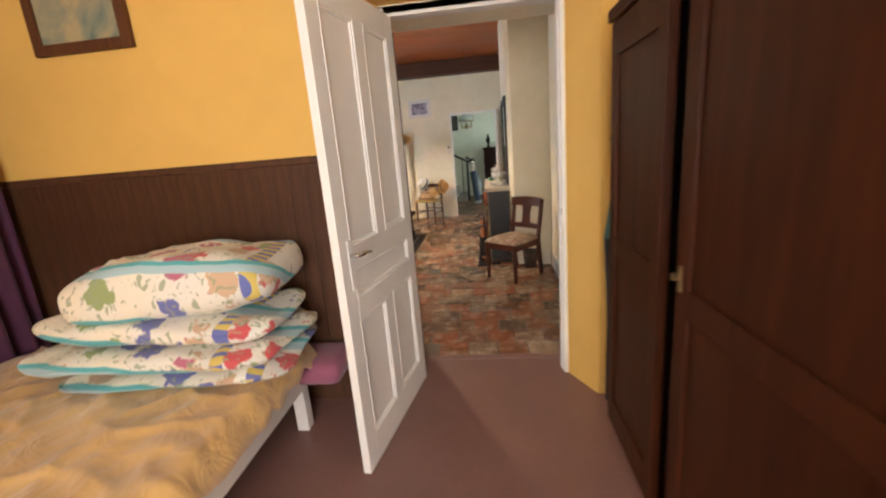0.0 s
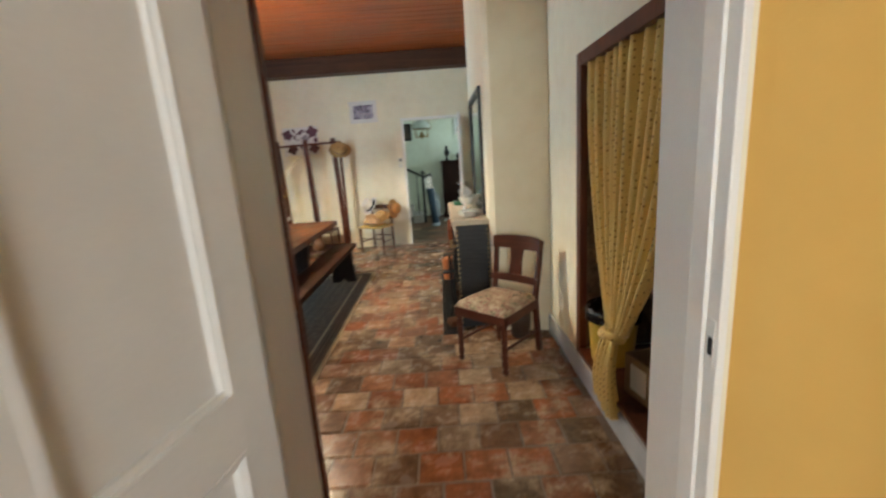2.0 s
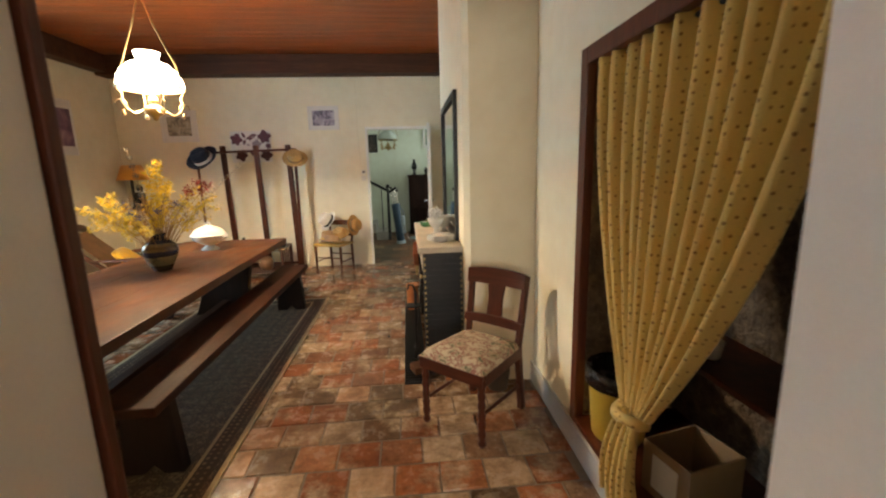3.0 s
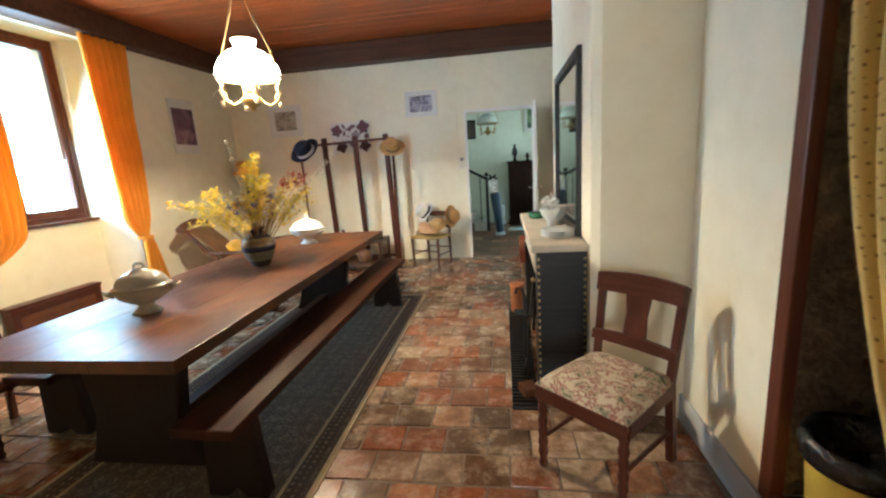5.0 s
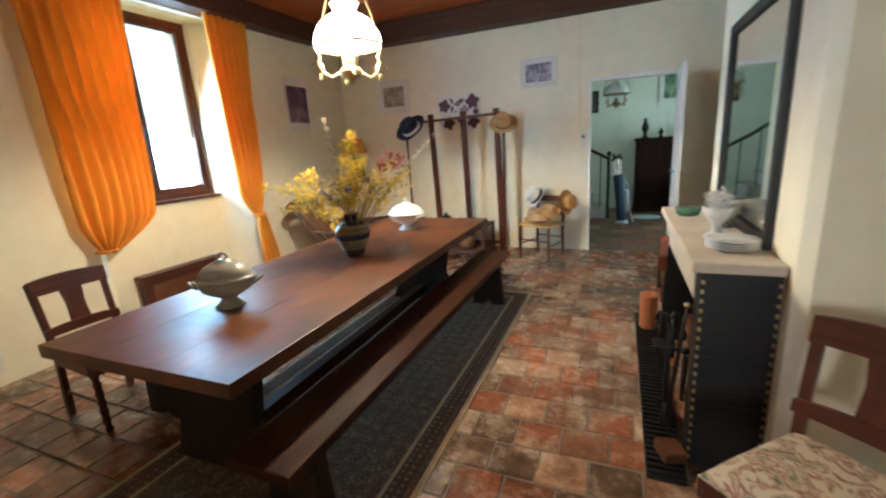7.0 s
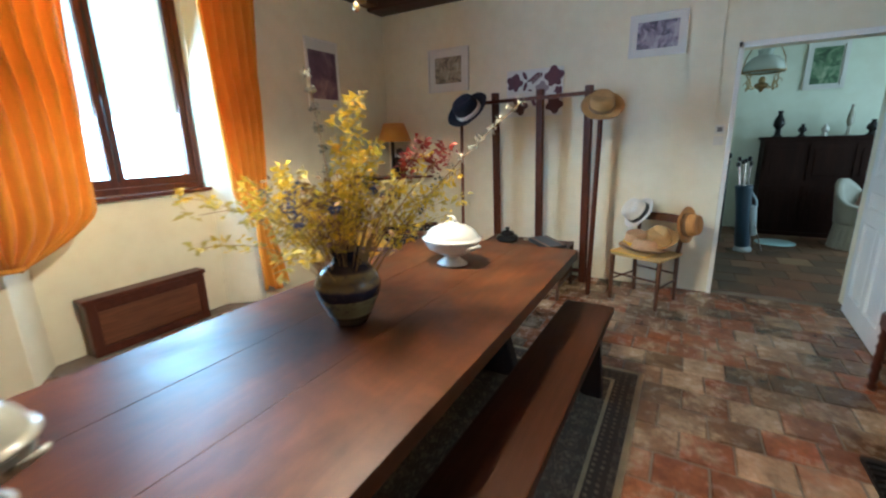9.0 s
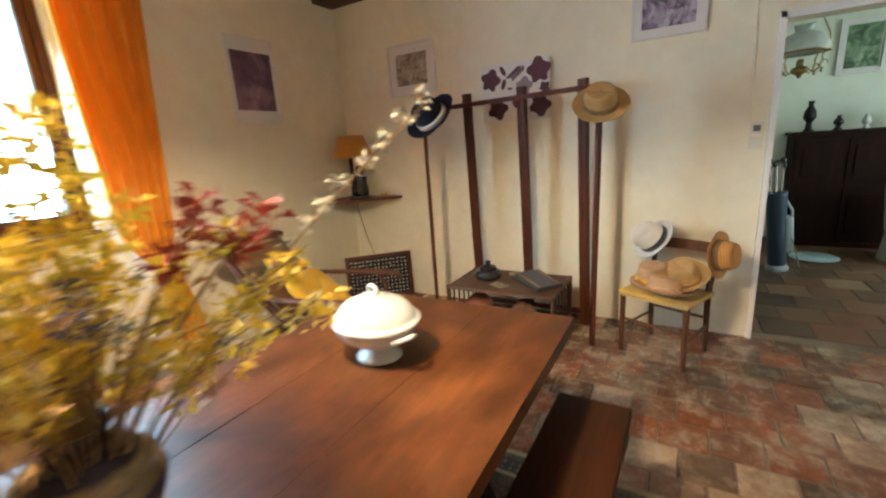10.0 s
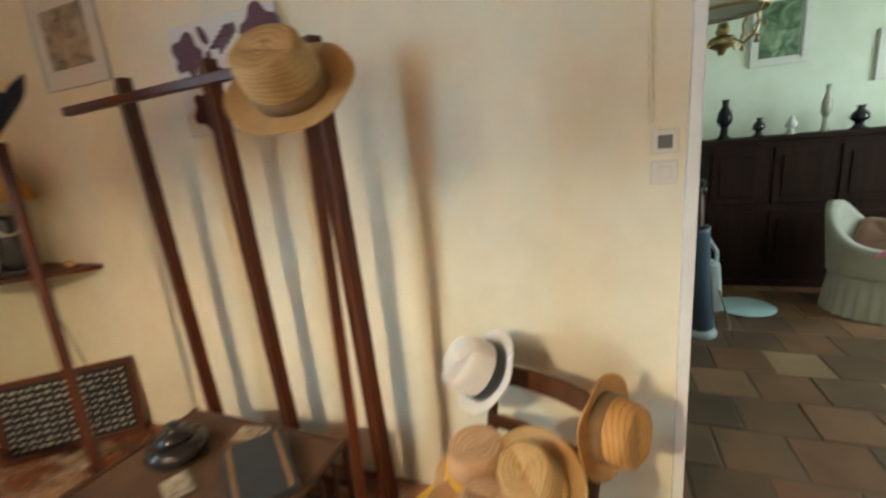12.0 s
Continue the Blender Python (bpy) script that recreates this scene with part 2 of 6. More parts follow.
mm = Mat("mirror_glass", 0.03, 1.0)
mm.colour((0.78, 0.80, 0.78))
M_mirror = mm.m
mm = Mat("window_glass", 0.02)
mm.colour((1, 1, 1))
mm.b.inputs["Transmission Weight"].default_value = 1.0
mm.b.inputs["IOR"].default_value = 1.02
M_glass = mm.m

# old terracotta tiles: red, brown, grey and lime-bleached, each one different
mm = Mat("terracotta_floor_tile", 0.42)
tone = mm.ramp(mm.random(), [(0.0, (0.155, 0.10, 0.058)), (0.14, (0.21, 0.12, 0.065)), (0.26, (0.27, 0.115, 0.06)), (0.44, (0.34, 0.115, 0.05)), (0.60, (0.42, 0.145, 0.058)),
                             (0.70, (0.36, 0.19, 0.11)), (0.78, (0.32, 0.21, 0.13)), (0.84, (0.64, 0.48, 0.33)), (0.92, (0.60, 0.42, 0.27)), (1.0, (0.50, 0.20, 0.09))])
geo = mm.t.nodes.new("ShaderNodeNewGeometry").outputs["Position"]
wear = mm.noise(2.3, geo, detail=6, rough=0.6)
fine = mm.noise(38, geo, detail=5)
lime = mm.noise(3.4, geo, detail=9, rough=0.74)
blotch = mm.noise(9.0, geo, detail=6, rough=0.65)
c = mm.mix(mm.ramp(lime, [(0.50, 0.0), (0.61, 0.75)]), tone, (0.62, 0.46, 0.31))
c = mm.mix(1.0, c, mm.ramp(blotch, [(0.34, (0.55, 0.50, 0.46)), (0.52, (1, 1, 1))]), "MULTIPLY")
c = mm.mix(1.0, c, mm.ramp(wear, [(0.32, (0.70, 0.67, 0.64)), (0.58, (1, 1, 1))]), "MULTIPLY")
c = mm.mix(1.0, c, mm.ramp(fine, [(0.3, 0.62), (0.65, 0.84)]), "MULTIPLY")
mm.colour(c)
mm.rough(mm.ramp(blotch, [(0.3, 0.14), (0.7, 0.34)]))
mm.bump(mm.mix(0.5, wear, fine), 0.35, 0.008)
M_tile = mm.m
M_grout = plain("lime_mortar", (0.19, 0.14, 0.10), 0.85, 0.25, 4, 60, 0.4)
mm = Mat("stone_floor_tile", 0.5)
tone = mm.ramp(mm.random(), [(0.0, (0.085, 0.05, 0.028)), (0.4, (0.15, 0.085, 0.045)), (0.7, (0.18, 0.078, 0.038)), (1.0, (0.27, 0.18, 0.10))])
geo = mm.t.nodes.new("ShaderNodeNewGeometry").outputs["Position"]
wear = mm.noise(3, geo, detail=5)
mm.colour(mm.mix(1.0, tone, mm.ramp(wear, [(0.3, 0.65), (0.6, 1.0)]), "MULTIPLY"))
mm.bump(mm.noise(30, geo), 0.2, 0.005)
M_tile2 = mm.m
M_grout2 = plain("dark_floor_mortar", (0.13, 0.09, 0.06), 0.85, 0.25, 4, 60, 0.4)

# floral tapestry seat
mm = Mat("floral_seat_cloth", 0.9)
nz = mm.noise(14, detail=2, dist=1.5)
a = mm.ramp(nz, [(0.0, (0.50, 0.39, 0.25)), (0.45, (0.56, 0.45, 0.30)), (0.51, (0.26, 0.08, 0.06)), (0.57, (0.52, 0.40, 0.26)), (0.66, (0.12, 0.12, 0.06))])
w = mm.noise(300)
mm.colour(mm.mix(1.0, a, mm.ramp(w, [(0.3, 0.75), (0.7, 1.0)]), "MULTIPLY"))
mm.bump(w, 0.3, 0.002)
M_floral = mm.m

# yellow curtain with small sprigs in rows
mm = Mat("sprigged_yellow_cotton", 0.85)
sv = mm.mapping((1, 1, 1), (0.785, 0, 0))
d = mm.voronoi(42, sv, rand=0.15)
a = mm.mix(mm.ramp(d, [(0.19, 1.0), (0.27, 0.0)]), (0.70, 0.50, 0.16), (0.30, 0.16, 0.04))
mm.colour(mm.mix(1.0, a, mm.ramp(mm.noise(350), [(0.3, 0.82), (0.7, 1.0)]), "MULTIPLY"))
mm.b.inputs["Sheen Weight"].default_value = 0.2
mm.bump(mm.noise(350), 0.15, 0.002)
M_sprig = mm.m

# duvet print: white ground with flowers, turquoise band along the hem, yellow dashed border at the end
mm = Mat("floral_duvet_print", 0.8)
wob = mm.math("MULTIPLY", mm.noise(3, detail=2), 0.10)
hem = mm.math("ADD", mm.math("ADD", mm.math("MULTIPLY", mm.axis(1), 0.9), mm.math("MULTIPLY", mm.axis(2), 1.9)), mm.math("ADD", wob, mm.math("MULTIPLY", mm.axis(0), 0.12)))
side = mm.math("ADD", mm.axis(0), wob)
ground = mm.mix(mm.ramp(mm.noise(3), [(0.4, 0.0), (0.6, 1.0)]), (0.74, 0.69, 0.55), (0.70, 0.68, 0.60))
fl = mm.voronoi(6.2)
flc = mm.voronoi(6.2, None, "Color")
hue = mm.ramp(mm.axis(0, flc), [(0.0, (0.55, 0.04, 0.05)), (0.22, (0.09, 0.11, 0.36)), (0.42, (0.24, 0.31, 0.10)), (0.6, (0.42, 0.08, 0.16)), (0.8, (0.55, 0.36, 0.22))], True)
shape = mm.math("ADD", fl, mm.math("MULTIPLY", mm.noise(24, detail=1), 0.5))
a = mm.mix(mm.ramp(shape, [(0.64, 0.92), (0.68, 0.0)]), ground, hue)
a = mm.mix(mm.ramp(mm.noise(13, detail=1, dist=2.8), [(0.61, 0.0), (0.64, 0.8)]), a, (0.28, 0.33, 0.20))
dash = mm.math("FRACT", mm.math("MULTIPLY", mm.axis(1), 18.0))
yel = mm.mix(mm.ramp(dash, [(0.0, 0.0), (0.55, 1.0)], True), (0.62, 0.48, 0.12), (0.13, 0.16, 0.42))
a = mm.mix(mm.ramp(side, [(0.0, 0.0), (0.44, 1.0), (0.51, 0.0)], True), a, yel)
stripe = mm.math("FRACT", mm.math("ADD", mm.math("MULTIPLY", hem, 2.3), 0.62))
a = mm.mix(mm.ramp(stripe, [(0.0, 1.0), (0.24, 0.0)], True), a, (0.36, 0.52, 0.55))
a = mm.mix(mm.ramp(stripe, [(0.0, 0.0), (0.16, 1.0), (0.25, 0.0)], True), a, (0.09, 0.40, 0.43))
mm.colour(a)
mm.b.inputs["Sheen Weight"].default_value = 0.15
mm.bump(mm.noise(9, detail=3), 0.5, 0.02)
M_duvet = mm.m

# rug: dark ground with small repeated motifs
mm = Mat("dark_persian_pile", 0.95)
d = mm.voronoi(11, None, rand=0.18)
ring = mm.math("ADD", d, mm.math("MULTIPLY", mm.noise(40, detail=2), 0.16))
a = mm.ramp(ring, [(0.0, (0.19, 0.075, 0.04)), (0.15, (0.24, 0.17, 0.10)), (0.23, (0.11, 0.075, 0.046)), (0.36, (0.09, 0.062, 0.04)), (0.42, (0.17, 0.12, 0.075)), (0.47, (0.085, 0.06, 0.04))])
n = mm.noise(30, detail=2, dist=1.2)
a = mm.mix(mm.ramp(n, [(0.57, 0.0), (0.60, 0.8)]), a, (0.21, 0.155, 0.095))
mm.colour(a)
mm.bump(mm.noise(500, detail=1), 0.5, 0.004)
M_rug = mm.m
mm = Mat("rug_border_pile", 0.95)
d = mm.voronoi(26, None, rand=0.1)
mm.colour(mm.ramp(d, [(0.0, (0.06, 0.03, 0.02)), (0.22, (0.30, 0.21, 0.12)), (0.40, (0.07, 0.045, 0.03))]))
mm.bump(mm.noise(500, detail=1), 0.5, 0.004)
M_rugborder = mm.m
M_rugedge = cloth("rug_binding", (0.42, 0.30, 0.15), 0.95, 0.25, 120)


def artwork(name, stops, scale=6, dist=1.0):
    m = Mat(name, 0.45)
    m.colour(m.ramp(m.noise(scale, detail=5, dist=dist), stops))
    return m.m


M_art_purple = artwork("plum_print", [(0.35, (0.06, 0.03, 0.06)), (0.5, (0.16, 0.08, 0.14)), (0.65, (0.34, 0.22, 0.24))], 3)
M_art_street = artwork("grey_landscape_print", [(0.35, (0.14, 0.12, 0.09)), (0.5, (0.34, 0.29, 0.21)), (0.65, (0.46, 0.42, 0.33))], 12)
M_art_scene = artwork("violet_print", [(0.38, (0.06, 0.06, 0.09)), (0.5, (0.26, 0.22, 0.30)), (0.62, (0.46, 0.44, 0.50))], 10)
M_art_green = artwork("green_landscape", [(0.36, (0.05, 0.09, 0.05)), (0.5, (0.13, 0.22, 0.12)), (0.64, (0.34, 0.40, 0.27))], 7)
M_art_blue = artwork("blue_green_painting", [(0.36, (0.05, 0.12, 0.12)), (0.5, (0.22, 0.26, 0.20)), (0.64, (0.44, 0.36, 0.20))], 3)
M_art_dark = artwork("dark_painting", [(0.36, (0.02, 0.02, 0.02)), (0.6, (0.10, 0.07, 0.05))], 6)
M_petal_y = cloth("yellow_petals", (0.78, 0.55, 0.04), 0.8, 0.2, 80, 0.3)
M_petal_r = cloth("dried_red_petals", (0.26, 0.03, 0.016), 0.8, 0.25, 80, 0.2)
M_petal_b = cloth("blue_thistle", (0.06, 0.08, 0.22), 0.8, 0.25, 80)
M_petal_g = cloth("dusty_green_heads", (0.13, 0.14, 0.11), 0.9, 0.25, 80)
M_stem = plain("dried_stems", (0.36, 0.22, 0.085), 0.8, 0.25)
M_leaf_o = cloth("pale_olive_leaves", (0.58, 0.46, 0.11), 0.8, 0.25, 80, 0.3)
# vase glaze: brown and cobalt bands
mm = Mat("banded_vase_glaze", 0.16)
z = mm.math("ADD", mm.axis(2), mm.math("MULTIPLY", mm.noise(12), 0.02))
a = mm.ramp(mm.math("MULTIPLY", z, 3.2), [(0.0, (0.06, 0.045, 0.03)), (0.14, (0.09, 0.07, 0.045)), (0.17, (0.03, 0.025, 0.022)), (0.21, (0.26, 0.22, 0.13)), (0.24, (0.20, 0.17, 0.10)), (0.40, (0.22, 0.19, 0.11)), (0.42, (0.30, 0.25, 0.14)),
     (0.44, (0.02, 0.022, 0.04)), (0.56, (0.025, 0.03, 0.07)), (0.60, (0.18, 0.13, 0.06)), (0.68, (0.12, 0.08, 0.035)), (0.76, (0.24, 0.19, 0.10)), (0.80, (0.03, 0.03, 0.05)), (1.0, (0.02, 0.02, 0.03))])
mm.colour(mm.mix(mm.ramp(mm.noise(30, dist=1), [(0.55, 0.0), (0.62, 0.5)]), a, (0.05, 0.05, 0.06)))
mm.bump(mm.noise(20), 0.1, 0.004)
M_vase = mm.m


# ---- mesh helpers ----
def part(name, bm, material, parent=None, label="", smooth=False, m=None):
    me = bpy.data.meshes.new(name)
    bmesh.ops.recalc_face_normals(bm, faces=bm.faces)
    bm.to_mesh(me)
    bm.free()
    me.materials.append(material)
    if smooth:
        for p in me.polygons:
            p.use_smooth = True
    ob = new(name, me)
    if parent:
        ob.parent = parent
    if m:
        ob.matrix_basis = m
    if label:
        ob["label"] = label
    return ob


def thing(name, label, category, m=None, group="", kind=""):
    e = new(name)
    e.empty_display_size = 0.1
    if m:
        e.matrix_basis = m
    return tagged(e, label, category, group, kind)


def box(x0, y0, z0, x1, y1, z1, bevel=0.0, bm=None, m=None):
    own = bmesh.new()
    bmesh.ops.create_cube(own, size=1)
    for v in own.verts:
        v.co = Vector((x0 + (v.co.x + 0.5) * (x1 - x0), y0 + (v.co.y + 0.5) * (y1 - y0), z0 + (v.co.z + 0.5) * (z1 - z0)))
    if bevel:
        bmesh.ops.bevel(own, geom=own.edges[:], offset=bevel, segments=2, affect="EDGES", profile=0.6)
    if m:
        own.transform(m)
    return merged(bm, own)


def merged(bm, own):
    if bm is None:
        return own
    base = [bm.verts.new(v.co) for v in own.verts]
    own.verts.index_update()
    for f in own.faces:
        bm.faces.new([base[v.index] for v in f.verts])
    own.free()
    return bm


def lathe(profile, seg=28, bm=None, m=None, sx=1.0, sy=1.0, caps=True):
    own = bmesh.new()
    rings = []
    for r, z in profile:
        rings.append([own.verts.new((sx * r * math.cos(2 * math.pi * i / seg), sy * r * math.sin(2 * math.pi * i / seg), z)) for i in range(seg)])
    for a, b in zip(rings, rings[1:]):
        for i in range(seg):
            own.faces.new((a[i], a[(i + 1) % seg], b[(i + 1) % seg], b[i]))
    if caps and profile[0][0] > 0.0005:
        own.faces.new(rings[0][::-1])
    if caps and profile[-1][0] > 0.0005:
        own.faces.new(rings[-1])
    bmesh.ops.remove_doubles(own, verts=own.verts, dist=0.0004)
    if m:
        own.transform(m)
    return merged(bm, own)


def tube(points, radii, seg=8, bm=None, flat=1.0):
    """A round bar along a line of points."""
    own = bmesh.new()
    pts = [Vector(p) for p in points]
    if isinstance(radii, (int, float)):
        radii = [radii] * len(pts)
    rings = []
    side = None
    for i, p in enumerate(pts):
        d = (pts[min(i + 1, len(pts) - 1)] - pts[max(i - 1, 0)]).normalized()
        if side is None:
            side = d.orthogonal().normalized()
        side = (side - d * side.dot(d)).normalized()
        up = d.cross(side)
        rings.append([own.verts.new(p + radii[i] * (math.cos(2 * math.pi * k / seg) * side + flat * math.sin(2 * math.pi * k / seg) * up)) for k in range(seg)])
    for a, b in zip(rings, rings[1:]):
        for k in range(seg):
            own.faces.new((a[k], a[(k + 1) % seg], b[(k + 1) % seg], b[k]))
    own.faces.new(rings[0][::-1])
    own.faces.new(rings[-1])
    return merged(bm, own)


def bar(a, b, w, d, bevel=0.004, bm=None):
    """A squared bar from a to b, w wide and d deep."""
    a, b = Vector(a), Vector(b)
    q = (b - a).to_track_quat("Z", "Y").to_matrix().to_4x4()
    return box(-w / 2, -d / 2, 0, w / 2, d / 2, (b - a).length, bevel, bm, Matrix.Translation(a) @ q)


def surface(f, nu, nv, bm=None):
    own = bmesh.new()
    g = [[own.verts.new(f(i / nu, j / nv)) for j in range(nv + 1)] for i in range(nu + 1)]
    for i in range(nu):
        for j in range(nv):
            own.faces.new((g[i][j], g[i + 1][j], g[i + 1][j + 1], g[i][j + 1]))
    return merged(bm, own)


def thicken(ob, t):
    s = ob.modifiers.new("thickness", "SOLIDIFY")
    s.thickness = t
    return ob


def slab(outline, t, bevel=0.0, m=None, bm=None):
    """A board cut to an outline in x and z, t thick along y."""
    own = bmesh.new()
    f = own.faces.new([own.verts.new((x, -t / 2, z)) for x, z in outline])
    r = bmesh.ops.extrude_face_region(own, geom=[f])
    bmesh.ops.translate(own, vec=(0, t, 0), verts=[v for v in r["geom"] if isinstance(v, bmesh.types.BMVert)])
    if bevel:
        bmesh.ops.bevel(own, geom=own.edges[:], offset=bevel, segments=2, affect="EDGES")
    if m:
        own.transform(m)
    return merged(bm, own)


def structure(name, bm, material, label="", category="wall", smooth=False):
    return tagged(part(name, bm, material, smooth=smooth), label, category, kind="structure")


# ---- the large structure ----
def prism(poly, z0, z1, bm=None):
    own = bmesh.new()
    f = own.faces.new([own.verts.new((x, y, z0)) for x, y in poly])
    r = bmesh.ops.extrude_face_region(own, geom=[f])
    bmesh.ops.translate(own, vec=(0, 0, z1 - z0), verts=[v for v in r["geom"] if isinstance(v, bmesh.types.BMVert)])
    return merged(bm, own)


# dining room: x -4.30 to 0.87, y 2.86 to 9.13
CEIL = 3.22
bm = prism([(-5.0, 2.45), (-0.42, 2.45), (-0.47, 2.86), (-5.0, 2.86)], 0, CEIL)
prism([(0.58, 2.45), (1.6, 2.45), (1.6, 2.86), (0.645, 2.86)], 0, CEIL, bm)
prism([(-0.42, 2.45), (0.58, 2.45), (0.645, 2.86), (-0.47, 2.86)], 2.28, CEIL, bm)
structure("wall_south", bm, M_cream, "thick cream plaster wall with a deep doorway")

bm = prism([(-5.0, 9.13), (-0.58, 9.13), (-0.58, 9.36), (-5.0, 9.36)], 0, CEIL)
prism([(0.41, 9.13), (1.6, 9.13), (1.6, 9.36), (0.41, 9.36)], 0, CEIL, bm)
prism([(-0.58, 9.13), (0.41, 9.13), (0.41, 9.36), (-0.58, 9.36)], 2.16, CEIL, bm)
structure("wall_north", bm, M_cream, "cream plaster wall with an open doorway")

# west wall with a window niche that reaches the floor
bm = prism([(-4.95, 2.86), (-4.30, 2.86), (-4.30, 5.36), (-4.58, 5.55), (-4.95, 5.55)], 0, CEIL)
prism([(-4.95, 6.86), (-4.58, 6.86), (-4.30, 7.08), (-4.26, 9.13), (-4.95, 9.13)], 0, CEIL, bm)
prism([(-4.95, 5.55), (-4.58, 5.55), (-4.58, 6.86), (-4.95, 6.86)], 0, 1.12, bm)
prism([(-4.95, 5.36), (-4.30, 5.36), (-4.30, 7.08), (-4.95, 7.08)], 2.95, CEIL, bm)
structure("wall_west", bm, M_cream, "cream plaster wall with a deep window niche")

# east wall with the curtained alcove
bm = prism([(0.87, 2.86), (1.6, 2.86), (1.6, 3.02), (0.87, 3.02)], 0, CEIL)
prism([(0.87, 4.25), (1.6, 4.25), (1.6, 9.13), (0.87, 9.13)], 0, CEIL, bm)
prism([(0.87, 3.02), (1.6, 3.02), (1.6, 4.25), (0.87, 4.25)], 0, 0.18, bm)
prism([(0.87, 3.02), (1.6, 3.02), (1.6, 4.25), (0.87, 4.25)], 2.0, CEIL, bm)
structure("wall_east", bm, M_cream, "cream plaster wall with a curtained alcove")
structure("alcove_back", box(1.42, 3.02, 0.18, 1.6, 4.25, 2.0), M_rough_stone, "dark rubble stone back of the alcove")
bm = bmesh.new()
for i, (y0, y1, z0, z1) in enumerate([(2.98, 3.05, 0.21, 2.04), (4.22, 4.29, 0.16, 2.04), (3.05, 4.22, 1.965, 2.04)]):
    box(0.857, y0, z0, 0.905, y1, z1, 0.006, bm)
structure("alcove_side", box(0.906, 4.225, 0.211, 1.419, 4.249, 1.999), M_rough_stone, "rough rubble stone side of the alcove")
structure("alcove_trim", bm, M_rack, "dark brown wooden frame round the alcove", "trim")
structure("alcove_sill", box(0.845, 3.051, 0.182, 1.42, 4.219, 0.21, 0.006), M_rack, "worn brown wooden alcove sill", "sill")
structure("baseboard", box(0.852, 2.86, 0.0, 0.869, 5.05, 0.15, 0.003), M_plinth, "grey painted baseboard on the cream wall", "baseboard")

# chimney breast
bm = bmesh.new()
prism([(0.40, 5.12), (0.44, 5.075), (0.88, 5.0), (0.88, 6.85), (0.44, 6.85), (0.40, 6.81)], 0, CEIL, bm)
structure("chimney_breast", bm, M_cream, "cream plastered chimney breast", "chimney")

# ceiling: boards across, on dark beams
bm = bmesh.new()
y = 2.86
random.seed(4)
while y < 9.13:
    w = min(random.uniform(0.13, 0.19), 9.13 - y)
    box(-4.3, y + 0.002, 3.20 + random.uniform(-0.003, 0.003), 0.87, y + w - 0.002, CEIL + 0.03, 0.003, bm)
    y += w
structure("ceiling", bm, M_ceilwood, "varnished red-brown board ceiling", "ceiling")
structure("ceiling_cover", box(-5.0, 2.2, CEIL + 0.03, 1.6, 9.36, CEIL + 0.12), M_ceilwood, "boards above the ceiling", "ceiling")
for y0, y1, z0 in ((8.86, 9.13, 2.93), (4.0, 4.26, 2.94)):
    structure("beam", box(-4.3, y0, z0, 0.87, y1, 3.198, 0.012), M_beam, "dark stained oak ceiling beam", "beam")

structure("beam", box(-4.3, 4.262, 2.96, -4.10, 8.858, 3.198, 0.012), M_beam, "dark stained oak wall plate beam", "beam")

# bedroom: x -2.9 to 1.35, y -2.2 to 2.2
bm = prism([(-2.9, 2.2), (-0.52, 2.2), (-0.44, 2.4494), (-2.9, 2.4494)], 0, 2.72)
prism([(0.72, 2.2), (1.6, 2.2), (1.6, 2.4494), (0.59, 2.4494)], 0, 2.72, bm)
prism([(-0.52, 2.2), (0.72, 2.2), (0.59, 2.4494), (-0.44, 2.4494)], 2.322, 2.72, bm)
structure("wall_bedroom_north", bm, M_yellow, "warm yellow painted bedroom wall")
structure("wall_bedroom_east", box(1.35, -2.2, 0, 1.6, 2.2, 2.72), M_yellow, "warm yellow painted bedroom wall")
bm = box(-3.1, -2.4, 0, -0.7, -2.2, 2.72)
box(0.9, -2.4, 0, 1.6, -2.2, 2.72, 0, bm)
box(-0.7, -2.4, 0, 0.9, -2.2, 0.85, 0, bm)
box(-0.7, -2.4, 2.35, 0.9, -2.2, 2.72, 0, bm)
structure("wall_bedroom_south", bm, M_yellow, "warm yellow painted bedroom wall")
structure("wall_bedroom_west", box(-3.1, -2.2, 0, -2.9, 2.45, 2.72), M_yellow, "warm yellow painted bedroom wall")
structure("ceiling_bedroom", box(-3.1, -2.4, 2.72, 1.6, 2.45, 2.85), M_white, "white painted bedroom ceiling", "ceiling")
structure("floor_bedroom", box(-3.1, -2.4, -0.12, 1.6, 2.70, 0.0), M_lino, "worn plum-brown painted floor", "floor")

# wainscot of upright boards with a rail
wains = structure("wainscot", box(-2.9, 2.178, 1.495, -0.53, 2.199, 1.535, 0.005), M_wainscot, "dark brown tongue and groove wainscot", "wainscot")
part("rail", box(-2.9, 2.185, 0.0, -0.53, 2.199, 0.11, 0.004), M_wainscot, wains)
x = -2.9
board = box(0, 2.186, 0.11, 0.098, 2.199, 1.495, 0.004)
me = bpy.data.meshes.new("board")
board.to_mesh(me)
me.materials.append(M_wainscot)
while x < -0.56:
    b = new("board", me)
    b.parent, b.location.x = wains, x
    x += 0.1

